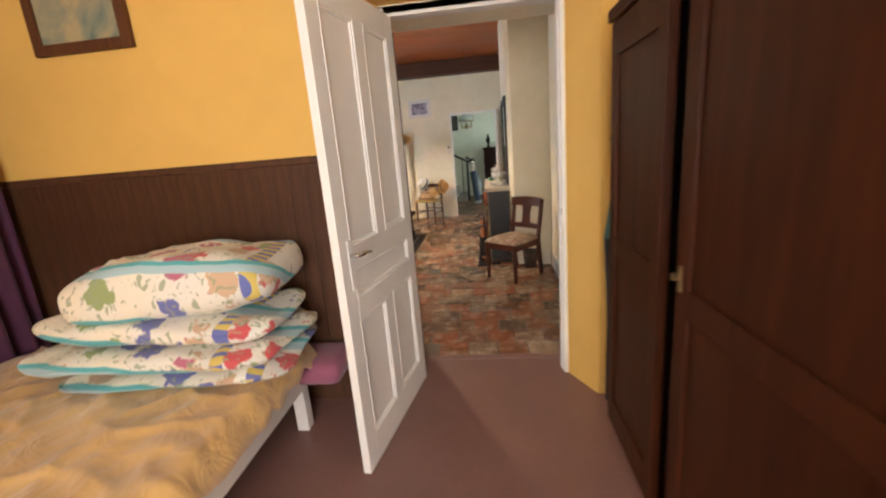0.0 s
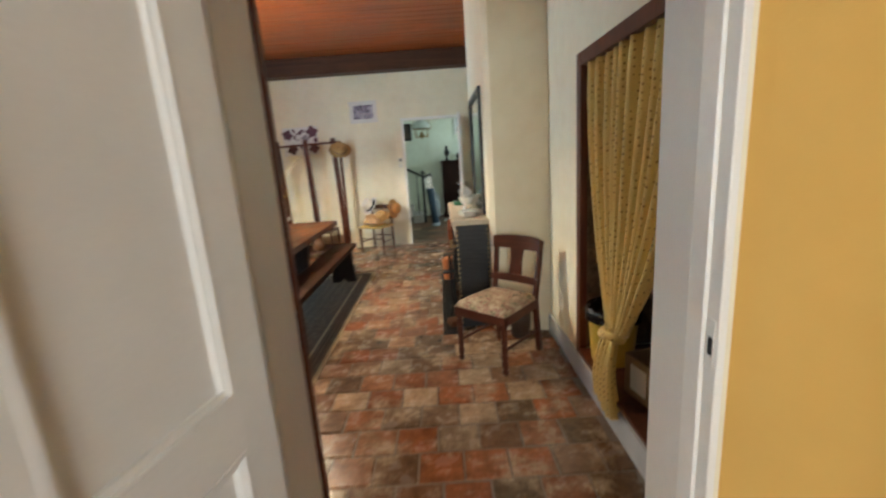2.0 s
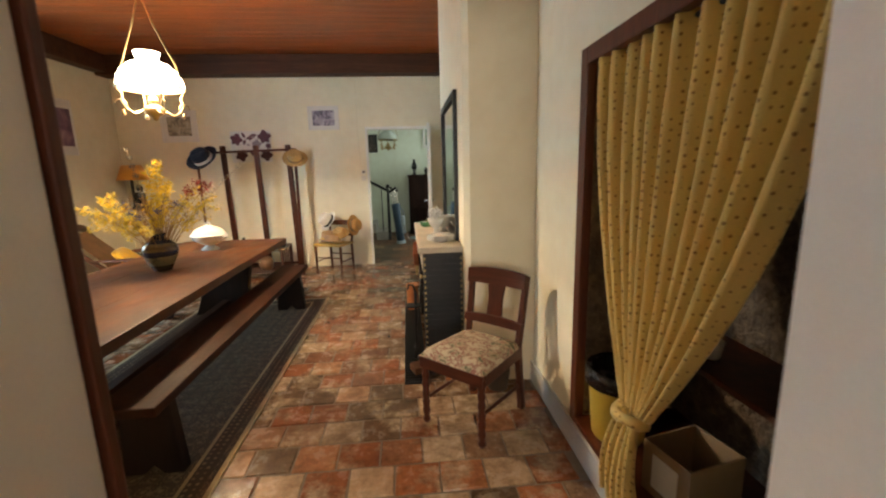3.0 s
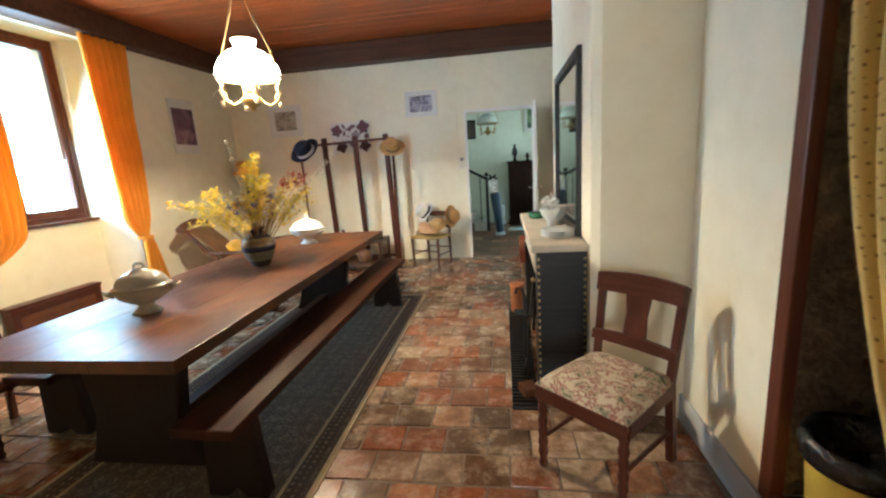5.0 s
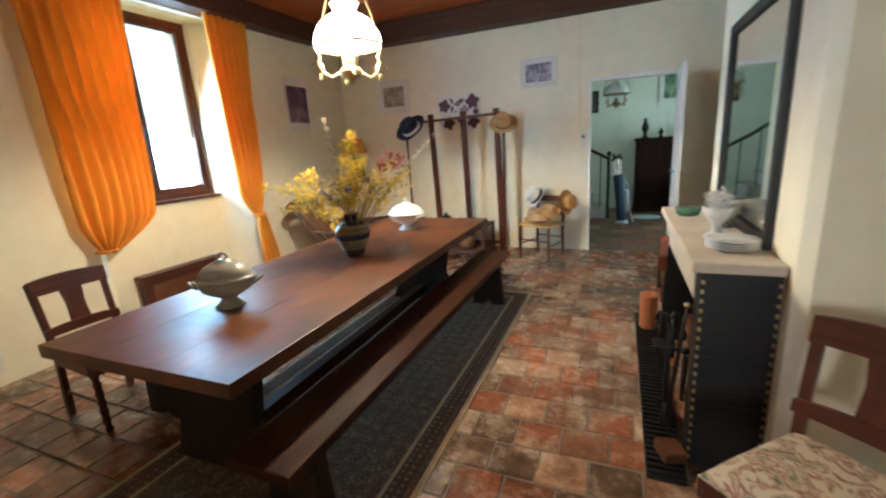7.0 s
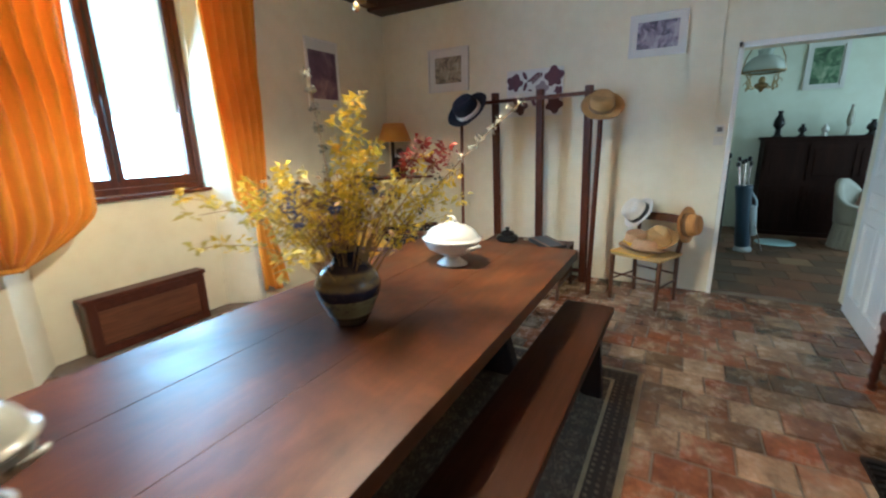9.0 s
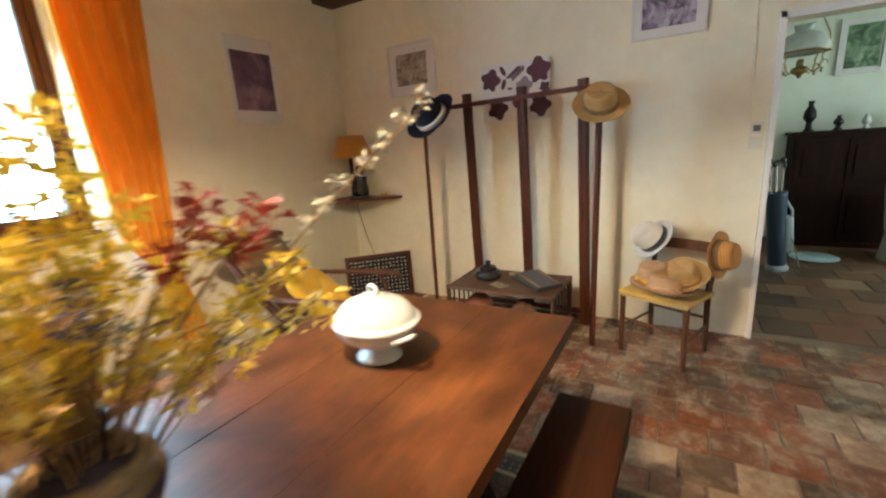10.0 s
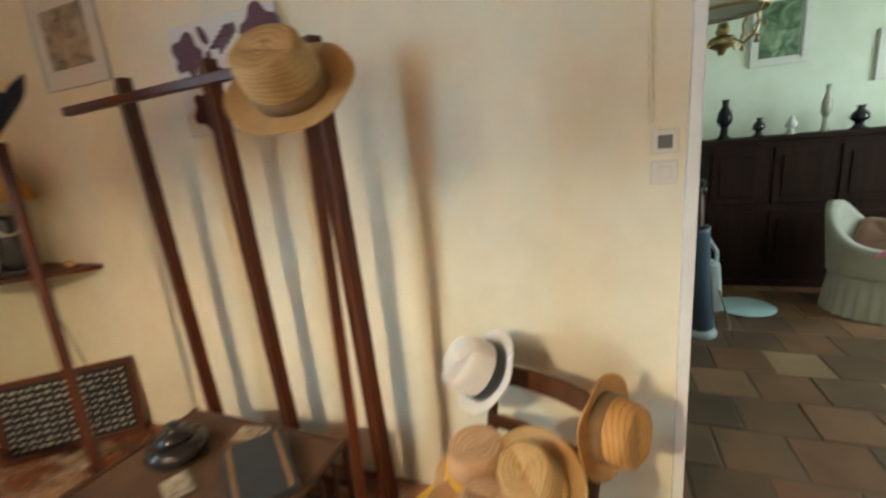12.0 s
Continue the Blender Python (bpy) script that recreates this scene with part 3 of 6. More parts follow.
# living room beyond
bm = box(-3.0, 12.75, 0, 3.6, 12.95, 2.9)
structure("wall_living_north", bm, M_living, "pale plaster living room wall")
structure("wall_living_west", box(-3.2, 9.36, 0, -3.0, 12.95, 2.9), M_living, "pale plaster living room wall")
bm = box(3.2, 9.36, 0, 3.4, 10.2, 2.9)
box(3.2, 11.8, 0, 3.4, 12.75, 2.9, 0, bm)
box(3.2, 10.2, 0, 3.4, 11.8, 0.85, 0, bm)
box(3.2, 10.2, 2.35, 3.4, 11.8, 2.9, 0, bm)
structure("wall_living_east", bm, M_living, "pale plaster wall with a window")
bm = box(-3.0, 9.362, 0, -0.60, 9.40, 2.9)
box(0.43, 9.362, 0, 3.2, 9.40, 2.9, 0, bm)
box(-0.60, 9.362, 2.18, 0.43, 9.40, 2.9, 0, bm)
structure("wall_living_south", bm, M_living, "pale plaster living room wall")
structure("ceiling_living", box(-3.2, 9.36, 2.9, 3.4, 12.95, 3.0), M_white, "white living room ceiling", "ceiling")

# door linings
bm = box(-0.46, 2.42, 0, -0.408, 2.52, 2.30, 0.004)
box(0.563, 2.4505, 0, 0.60, 2.55, 2.30, 0.004, bm)
box(0.553, 2.49, 0, 0.564, 2.55, 2.28, 0.003, bm)
box(-0.46, 2.45, 2.262, 0.60, 2.55, 2.32, 0.004, bm)
prism([(0.566, 2.551), (0.5955, 2.551), (0.6438, 2.855), (0.632, 2.855)], 0, 2.28, bm)
prism([(-0.418, 2.525), (-0.408, 2.525), (-0.456, 2.855), (-0.467, 2.855)], 0, 2.28, bm)
structure("door_frame_bedroom", bm, M_white, "white painted bedroom door frame", "door frame")
structure("strike_plate", box(0.5605, 2.460, 1.03, 0.5628, 2.482, 1.14, 0.0005), M_white, "worn steel strike plate on the door frame", "strike plate")
# the hole is not cut; a near-black patch gives its shade
structure("strike_hole", box(0.5595, 2.464, 1.06, 0.5606, 2.478, 1.10), M_shade_black, "near-black patch in place of the latch hole's shade", "strike plate")
structure("door_edge_trim", box(-0.53, 2.862, 0, -0.445, 2.885, 2.32, 0.004), M_rack, "dark brown wooden door edging", "trim")
bm = box(-0.60, 9.10, 0, -0.565, 9.14, 2.19, 0.004)
box(0.395, 9.10, 0, 0.43, 9.14, 2.19, 0.004, bm)
box(-0.60, 9.10, 2.145, 0.43, 9.14, 2.19, 0.004, bm)
structure("door_frame_living", bm, M_white, "cream painted living room door frame", "door frame")
structure("threshold", box(-0.40, 2.66, -0.02, 0.58, 2.72, 0.006, 0.004), M_lino, "worn plum-brown threshold strip", "threshold")


def panelled_door(name, width, height, m, label):
    """Local: hinge at x 0, leaf runs to x = width, 4 cm thick round y 0."""
    d = thing(name, label, "door", m, kind="structure")
    t = 0.02
    s = 0.10
    rails = [(0.0, 0.16), (0.76, 0.86), (1.0, 1.11), (height - 0.12, height)]
    mid = width / 2
    bm = box(0, -t, 0, s, t, height, 0.003)
    box(width - s, -t, 0, width, t, height, 0.003, bm)
    for z0, z1 in rails:
        box(s, -t, z0, width - s, t, z1, 0.002, bm)
    for z0, z1 in ((0.16, 0.76), (1.11, height - 0.12)):
        box(mid - 0.05, -t, z0, mid + 0.05, t, z1, 0.002, bm)
    part("leaf_frame", bm, M_white, d)
    spans = [(s, mid - 0.05, 0.16, 0.76), (mid + 0.05, width - s, 0.16, 0.76), (s, width - s, 0.86, 1.0),
             (s, mid - 0.05, 1.11, height - 0.12), (mid + 0.05, width - s, 1.11, height - 0.12)]
    for x0, x1, z0, z1 in spans:
        p = part("panel", box(x0, -0.007, z0, x1, 0.007, z1), M_white, d)
        bm = bmesh.new()
        for side in (-1, 1):
            for k, (w, h) in enumerate(((0.022, 0.016), (0.010, 0.022))):
                y0, y1 = sorted((side * 0.006, side * h))
                box(x0, y0, z0, x0 + w, y1, z1, 0.003, bm)
                box(x1 - w, y0, z0, x1, y1, z1, 0.003, bm)
                box(x0 + w, y0, z0, x1 - w, y1, z0 + w, 0.003, bm)
                box(x0 + w, y0, z1 - w, x1 - w, y1, z1, 0.003, bm)
        part("moulding", bm, M_white, p)
    for side in (-1, 1):
        hx, hz = width - 0.085, 1.08
        plate = part("handle_plate", box(hx - 0.02, min(side * t, side * (t + 0.005)), hz - 0.16, hx + 0.02, max(side * t, side * (t + 0.005)), hz + 0.07, 0.002), M_white, d, "white painted handle plate")
        bm = tube([(hx, side * t, hz), (hx, side * (t + 0.05), hz)], 0.008)
        tube([(hx, side * (t + 0.05), hz), (hx - 0.05, side * (t + 0.055), hz + 0.004), (hx - 0.11, side * (t + 0.05), hz - 0.008)], [0.010, 0.009, 0.007], 8, bm)
        part("handle", bm, M_chrome, plate, "chrome lever handle", True)
    part("latch", box(width - 0.001, -0.012, 0.98, width + 0.004, 0.012, 1.10, 0.002), M_white, d, "steel latch plate")
    return d


ang = math.degrees(math.atan2(1.545 - 2.43, -0.535 + 0.385))
panelled_door("door_1", 0.90, 2.24, pose(-0.385, 2.43, 0.008, 0, 0, ang), "open white painted panelled bedroom door")
panelled_door("door_2", 0.94, 2.13, pose(0.385, 9.09, 0.008, 0, 0, -93), "open cream painted panelled living room door")


def casement(name, y0, y1, z0, z1, x, label, m=None):
    """Two glazed sashes in a wooden frame, in a wall along y."""
    w = thing(name, label, "window", m, kind="structure")
    bm = box(x - 0.04, y0, z0, x + 0.04, y0 + 0.05, z1, 0.004)
    box(x - 0.04, y1 - 0.05, z0, x + 0.04, y1, z1, 0.004, bm)
    box(x - 0.04, y0 + 0.05, z1 - 0.05, x + 0.04, y1 - 0.05, z1, 0.004, bm)
    box(x - 0.04, y0 + 0.05, z0, x + 0.04, y1 - 0.05, z0 + 0.05, 0.004, bm)
    part("window_frame", bm, M_rack, w)
    mid = (y0 + y1) / 2
    for a, b in ((y0 + 0.05, mid), (mid, y1 - 0.05)):
        bm = box(x - 0.02, a + 0.001, z0 + 0.052, x + 0.025, a + 0.05, z1 - 0.052, 0.004)
        box(x - 0.02, b - 0.05, z0 + 0.052, x + 0.025, b - 0.001, z1 - 0.052, 0.004, bm)
        box(x - 0.02, a + 0.05, z0 + 0.052, x + 0.025, b - 0.05, z0 + 0.12, 0.004, bm)
        box(x - 0.02, a + 0.05, z1 - 0.11, x + 0.025, b - 0.05, z1 - 0.052, 0.004, bm)
        s = part("sash", bm, M_rack, w)
        g = part("pane", box(x - 0.002, a + 0.05, z0 + 0.12, x + 0.002, b - 0.05, z1 - 0.11), M_glass, s)
        g.visible_shadow = False
    part("window_sill", box(x + 0.04, y0, z0 - 0.03, x + 0.16, y1, z0, 0.004), M_rack, w)
    part("espagnolette", tube([(x + 0.035, mid, z0 + 0.1), (x + 0.035, mid, z1 - 0.1)], 0.008), M_black, w, "black iron window bolt")
    return w


casement("window_1", 5.55, 6.86, 1.12, 2.95, -4.70, "brown wooden casement window with bright garden outside")
casement("window_2", -0.9, 0.7, 0.85, 2.35, 0.0, "brown wooden casement window of the bedroom", pose(0, -2.3, 0, 0, 0, 90))
casement("window_3", 10.2, 11.8, 0.85, 2.35, 3.3, "brown wooden casement window of the living room")
# added glowing boards give the daylight outside; east and south stay unseen
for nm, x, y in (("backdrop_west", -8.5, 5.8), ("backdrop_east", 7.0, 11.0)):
    structure(nm, box(x, y - 6, -1, x + 0.05, y + 6, 7), M_leaflight, "glowing board in place of overexposed garden foliage", "backdrop")
structure("backdrop_south", box(-6, -8.05, -1, 6, -8, 5), M_leaflight, "glowing board in place of overexposed garden foliage", "backdrop")
structure("ground", box(-400, -400, -0.4, 400, 400, -0.2), plain("grass_ground", (0.07, 0.10, 0.035), 0.9, 0.3, 1, 20), "garden ground outside", "ground")
# ---- bedroom things ----
def bed():
    b = thing("bed", "bed with a gold satin spread and white legs", "bed", pose(-1.81, 0.98, 0))
    part("base", box(-0.84, -1.0, 0.26, 0.84, 1.0, 0.36, 0.01), M_white, b)
    for x in (-0.80, 0.80):
        for y in (-0.95, 0.93):
            part("leg", box(x - 0.035, y - 0.035, 0, x + 0.035, y + 0.035, 0.26, 0.005), M_white, b, "white painted leg")
    part("mattress", box(-0.86, -1.02, 0.36, 0.86, 1.02, 0.50, 0.05), M_plumcloth, b, "plum fabric mattress")

    def cover(u, v):
        x, y = -0.93 + 1.86 * u, -1.05 + 2.05 * v
        z = 0.545 + 0.012 * noise.noise((x * 4, y * 4, 0)) + 0.012 * noise.noise((x * 11, y * 7, 3))
        ridge = 1 - abs(noise.noise((x * 2.6 + y * 1.3, y * 2.2 - x, 7)))
        ridge2 = 1 - abs(noise.noise((x * 1.6 - y * 2.8, y * 1.5 + x * 2, 2)))
        z += 0.022 * ridge ** 9 + 0.018 * ridge2 ** 11 - 0.006
        drop = max(0, abs(x) - 0.83)
        z -= min(0.10, drop * drop * 11) * (1.2 + 0.7 * noise.noise((y * 7, 2, x)))
        if y > 0.85:
            z -= (y - 0.85) * 0.25
        return (x + 0.015 * noise.noise((y * 9, x, 1)) * (drop > 0), y, z)

    ob = part("bedspread", surface(cover, 96, 110), M_gold, b, "creased gold satin bedspread", True)
    thicken(ob, 0.012)
    return b


bed()


def folded_duvet():
    """A thick quilt folded into soft, uneven layers that bulge at the fold."""
    d = thing("folded_duvet", "folded floral duvet with turquoise bands on the bed", "duvet", pose(-1.47, 1.72, 0.555, 0, 0, 3) @ Matrix.Diagonal((1.0, 1.0, 1.2, 1)))

    def layer(w, dep, h, seed, sag):
        def sg(t, e):
            return math.copysign(abs(t) ** e, t)

        def f(u, v):
            a, b = u * 2 * math.pi, (v - 0.5) * math.pi
            ca, sa, cb, sb = math.cos(a), math.sin(a), math.cos(b), math.sin(b)
            x = w / 2 * sg(ca, 0.36) * sg(cb, 0.55)
            y = dep / 2 * sg(sa, 0.36) * sg(cb, 0.55)
            z = h / 2 * sg(sb, 0.7)
            n = noise.noise((x * 3.3 + seed, y * 3.3, z * 3))
            n2 = noise.noise((x * 8, y * 8 + seed, z * 6))
            n3 = noise.noise((x * 2.1, seed, y * 2.6))
            crease = 0.022 * abs(math.sin(5.2 * x + 2.5 * n + seed)) if sb > 0 else 0.0
            k = 1 + 0.06 * n + 0.03 * n2
            z = z * (1 + 0.30 * n3) + 0.016 * n2 - crease - sag * (x / w) ** 2 * 2
            return Vector((x * k, y * k, z + h / 2))
        return surface(f, 84, 28)

    for w, dep, h, seed, sag, m in ((1.10, 0.62, 0.075, 1.0, 0.0, pose(0.08, -0.03, 0.005, 0, 0, 2)), (1.30, 0.68, 0.10, 3.7, 0.01, pose(-0.03, 0.0, 0.065, 0, 0, -2)),
                                 (1.20, 0.62, 0.13, 6.2, 0.015, pose(-0.02, 0.03, 0.155, 0, 1.5, -3)), (1.02, 0.60, 0.25, 9.4, 0.05, pose(0.07, 0.05, 0.25, 0, -2, 5))):
        part("fold", layer(w, dep, h, seed, sag), M_duvet, d, "", True, m)
    return d


folded_duvet()
blanket = tagged(part("folded_blanket", box(-0.18, -0.16, 0, 0.18, 0.16, 0.13, 0.05), M_plumcloth, None, "", True, pose(-0.92, 2.0, 0.30)), "folded plum patterned blanket below the bed edge", "blanket")


def hanging_curtain(name, label, x, y0, y1, z0, z1, material, folds, depth, group=""):
    c = thing(name, label, "curtain", group=group)

    def f(u, v):
        y = y0 + (y1 - y0) * u
        z = z1 + (z0 - z1) * v
        return (x + depth * math.sin(u * folds * 2 * math.pi + 0.6 * math.sin(v * 3)) * (0.6 + 0.4 * v), y, z)

    thicken(part("drape", surface(f, folds * 10, 24), material, c, "", True), 0.006)
    part("rod", tube([(x, y0 - 0.1, z1 + 0.015), (x, y1 + 0.05, z1 + 0.015)], 0.012), M_black, c, "dark curtain rod")
    return c


hanging_curtain("purple_curtain", "long dark purple curtain beside the bed", -2.76, 1.15, 2.10, 0.30, 2.5, M_purple, 7, 0.05)


def framed_picture(name, label, w, h, m, art, frame_mat, bar_w=0.03, mount=0.06, depth=0.02, category="picture", group=""):
    """Local: centre at the origin, hangs in x and z, looks along -y."""
    p = thing(name, label, category, m, group)
    bm = bmesh.new()
    x, z = w / 2, h / 2
    box(-x, -depth, -z, -x + bar_w, 0, z, 0.002, bm)
    box(x - bar_w, -depth, -z, x, 0, z, 0.002, bm)
    box(-x + bar_w, -depth, -z, x - bar_w, 0, -z + bar_w, 0.002, bm)
    box(-x + bar_w, -depth, z - bar_w, x - bar_w, 0, z, 0.002, bm)
    part("frame", bm, frame_mat, p)
    part("mount", box(-x + bar_w, -depth * 0.45, -z + bar_w, x - bar_w, -0.001, z - bar_w), M_paperwhite, p)
    mx, mz = mount if isinstance(mount, tuple) else (mount, mount)
    part("print", box(-x + bar_w + mx, -depth * 0.6, -z + bar_w + mz, x - bar_w - mx, -depth * 0.45 - 0.001, z - bar_w - mz), art, p)
    return p


framed_picture("framed_painting", "blue-green painting in a brown wooden frame on yellow wall", 0.59, 0.72, pose(-2.04, 2.196, 2.55), M_art_blue, M_straw_wood, 0.055, 0.0, 0.035, "painting")


def wardrobe():
    """Front faces -x; local origin at the floor of the far front corner."""
    w = thing("wardrobe", "tall dark varnished wardrobe with one door ajar", "wardrobe", pose(0.70, 1.86, 0))
    W, D, H = 2.1, 0.6, 2.02
    bm = box(0.012, -0.03, 0.08, D, 0, H - 0.05, 0.004)
    box(0.012, -W, 0.08, D, -W + 0.03, H - 0.05, 0.004, bm)
    box(D - 0.02, -W + 0.03, 0.08, D, -0.03, H - 0.05, 0.003, bm)
    box(0.012, -W + 0.03, 0.08, D - 0.02, -0.03, 0.11, 0.003, bm)
    box(0.012, -W + 0.03, H - 0.09, D - 0.02, -0.03, H - 0.05, 0.003, bm)
    part("body", bm, M_wardrobe, w)
    # near-black box painted in for the shade inside the body
    part("lining", box(0.10, -W + 0.035, 0.112, D - 0.022, -0.034, H - 0.092), M_shade_black, w, "near-black box in place of the interior's shade")
    part("cornice", box(-0.035, -W - 0.03, H - 0.05, D, 0.03, H, 0.012), M_wardrobe, w)
    part("plinth", box(0.02, -W, 0.0, D, 0, 0.08, 0.004), M_wardrobe, w)

    def leaf(wd, m):
        h0, h1 = 0.10, H - 0.06
        d = part("door", box(-0.012, -wd, h0, 0.0, 0, h1, 0.002), M_wardrobe, w, "", False, m)
        for y0, y1 in ((-wd + 0.0005, -wd + 0.075), (-0.075, -0.0005)):
            bm = box(-0.024, y0, h0 + 0.0005, -0.0122, y1, h1 - 0.0005, 0.003)
            box(0.0002, y0, h0 + 0.0005, 0.010, y1, h1 - 0.0005, 0.003, bm)
            part("stile", bm, M_wardrobe, d)
        for a, b in ((h0 + 0.0005, h0 + 0.14), (0.98, 1.07), (h1 - 0.13, h1 - 0.0005)):
            bm = box(-0.0235, -wd + 0.075, a, -0.0122, -0.075, b, 0.003)
            box(0.0002, -wd + 0.075, a, 0.0095, -0.075, b, 0.003, bm)
            part("rail", bm, M_wardrobe, d)
        return d

    leaf(0.57, pose(0, -0.005, 0))
    d = leaf(0.745, pose(0, -1.47, 0, 0, 0, 181.5))
    bm = box(0.0005, -0.730, 1.05, 0.013, -0.710, 1.13, 0.002)
    part("keyhole_plate", bm, M_brass, d, "brass keyhole plate")
    part("key", tube([(0.013, -0.720, 1.09), (0.033, -0.720, 1.09), (0.035, -0.720, 1.105)], 0.003), M_brass, d, "brass key")
    part("bolt", box(-0.006, -0.79, 1.075, 0.004, -0.7455, 1.092, 0.002), M_chrome, d, "steel lock bolt")
    leaf(0.595, pose(0, -1.485, 0))
    return w


wardrobe()


def garment():
    """A jacket on a hanger hooked on the wardrobe's end."""
    g = thing("hanging_jacket", "teal and black jacket hanging beside the wardrobe", "jacket", pose(0.735, 1.965, 0))
    part("hanger", tube([(0.0, 0.0, 1.60), (0.0, 0.0, 1.54), (-0.03, 0, 1.50), (0.16, 0, 1.46)], 0.006), M_black, g, "black hanger")
    part("hook", tube([(0.03, -0.106, 1.62), (0.02, -0.05, 1.64), (0.0, 0.0, 1.60)], 0.005, 6), M_black, g, "", True)

    def f(z0, z1, w0, w1):
        def s(u, v):
            a = u * 2 * math.pi
            w = w0 + (w1 - w0) * v
            return (0.05 + w * math.cos(a) * (1 + 0.08 * math.sin(3 * a + 4 * v)), 0.035 * math.sin(a) * (1 + 0.2 * math.sin(5 * a)), z0 + (z1 - z0) * v)
        return surface(s, 28, 10)

    part("upper_body", f(1.50, 1.02, 0.055, 0.10), M_teal, g, "teal cloth top", True)
    part("skirt", f(1.018, 0.12, 0.10, 0.085), M_blackcloth, g, "black cloth lower part", True)
    part("collar", lathe([(0.03, 1.498), (0.035, 1.53), (0.03, 1.56)], 12, None, pose(0.05, 0, 0)), M_blackcloth, g, "black collar", True)
    return g


garment()
# ---- dining room things ----
def long_table():
    t = thing("dining_table", "long dark oak refectory table with plank top", "table", pose(-1.985, 5.72, 0, 0, 0, 0.6))
    L, W = 1.58, 0.57
    xs = (-W, -0.20, 0.17, W)
    for a, b in zip(xs, xs[1:]):
        part("plank", box(a + 0.0004, -L, 0.70, b - 0.0004, L, 0.76, 0.0025), M_table, t)
    for y in (-1.22, 1.18):
        part("leg_board", slab([(-0.34, 0), (0.34, 0), (0.30, 0.09), (0.24, 0.30), (0.28, 0.55), (0.40, 0.70), (-0.40, 0.70), (-0.28, 0.55), (-0.24, 0.30), (-0.30, 0.09)], 0.085, 0.006, pose(0, y, 0)), M_darkz, t)
    part("stretcher", box(-0.04, -1.17, 0.09, 0.04, 1.13, 0.17, 0.006), M_bench, t)
    return t


long_table()


def bench(m, half):
    b = thing("bench", "long dark oak bench beside the table", "bench", m, "benches")
    part("seat", box(-0.145, -half, 0.40, 0.145, half, 0.45, 0.008), M_bench, b)
    for y in (-half + 0.18, half - 0.28):
        part("leg_board", slab([(-0.15, 0), (-0.05, 0), (0.0, 0.05), (0.05, 0), (0.15, 0), (0.12, 0.40), (-0.12, 0.40)], 0.07, 0.005, pose(0, y, 0)), M_darkz, b)
    return b


bench(pose(-1.325, 5.655, 0.012, 0, 0, -0.2), 1.525)
bench(pose(-2.70, 5.80, 0.012), 1.28)


def rug():
    r = thing("rug", "dark patterned rug with tan edging under the table", "rug", pose(-1.69, 5.60, 0.0))
    W, L = 0.71, 1.67
    bm = box(-W + 0.17, -L + 0.17, 0.0, W - 0.17, L - 0.17, 0.012, 0.002)
    part("field", bm, M_rug, r)
    for nm, a, b, mt, h in (("inner_band", 0.15, 0.17, M_rugedge, 0.0122), ("border", 0.06, 0.15, M_rugborder, 0.0118), ("outer_band", 0.03, 0.06, M_rug, 0.0121), ("binding", 0.0, 0.03, M_rugedge, 0.011)):
        bm = box(-W + a, -L + a, 0, -W + b, L - a, h)
        box(W - b, -L + a, 0, W - a, L - a, h, 0, bm)
        box(-W + b, -L + a, 0, W - b, -L + b, h, 0, bm)
        box(-W + b, L - b, 0, W - b, L - a, h, 0, bm)
        part(nm, bm, mt, r)
    return r


rug()


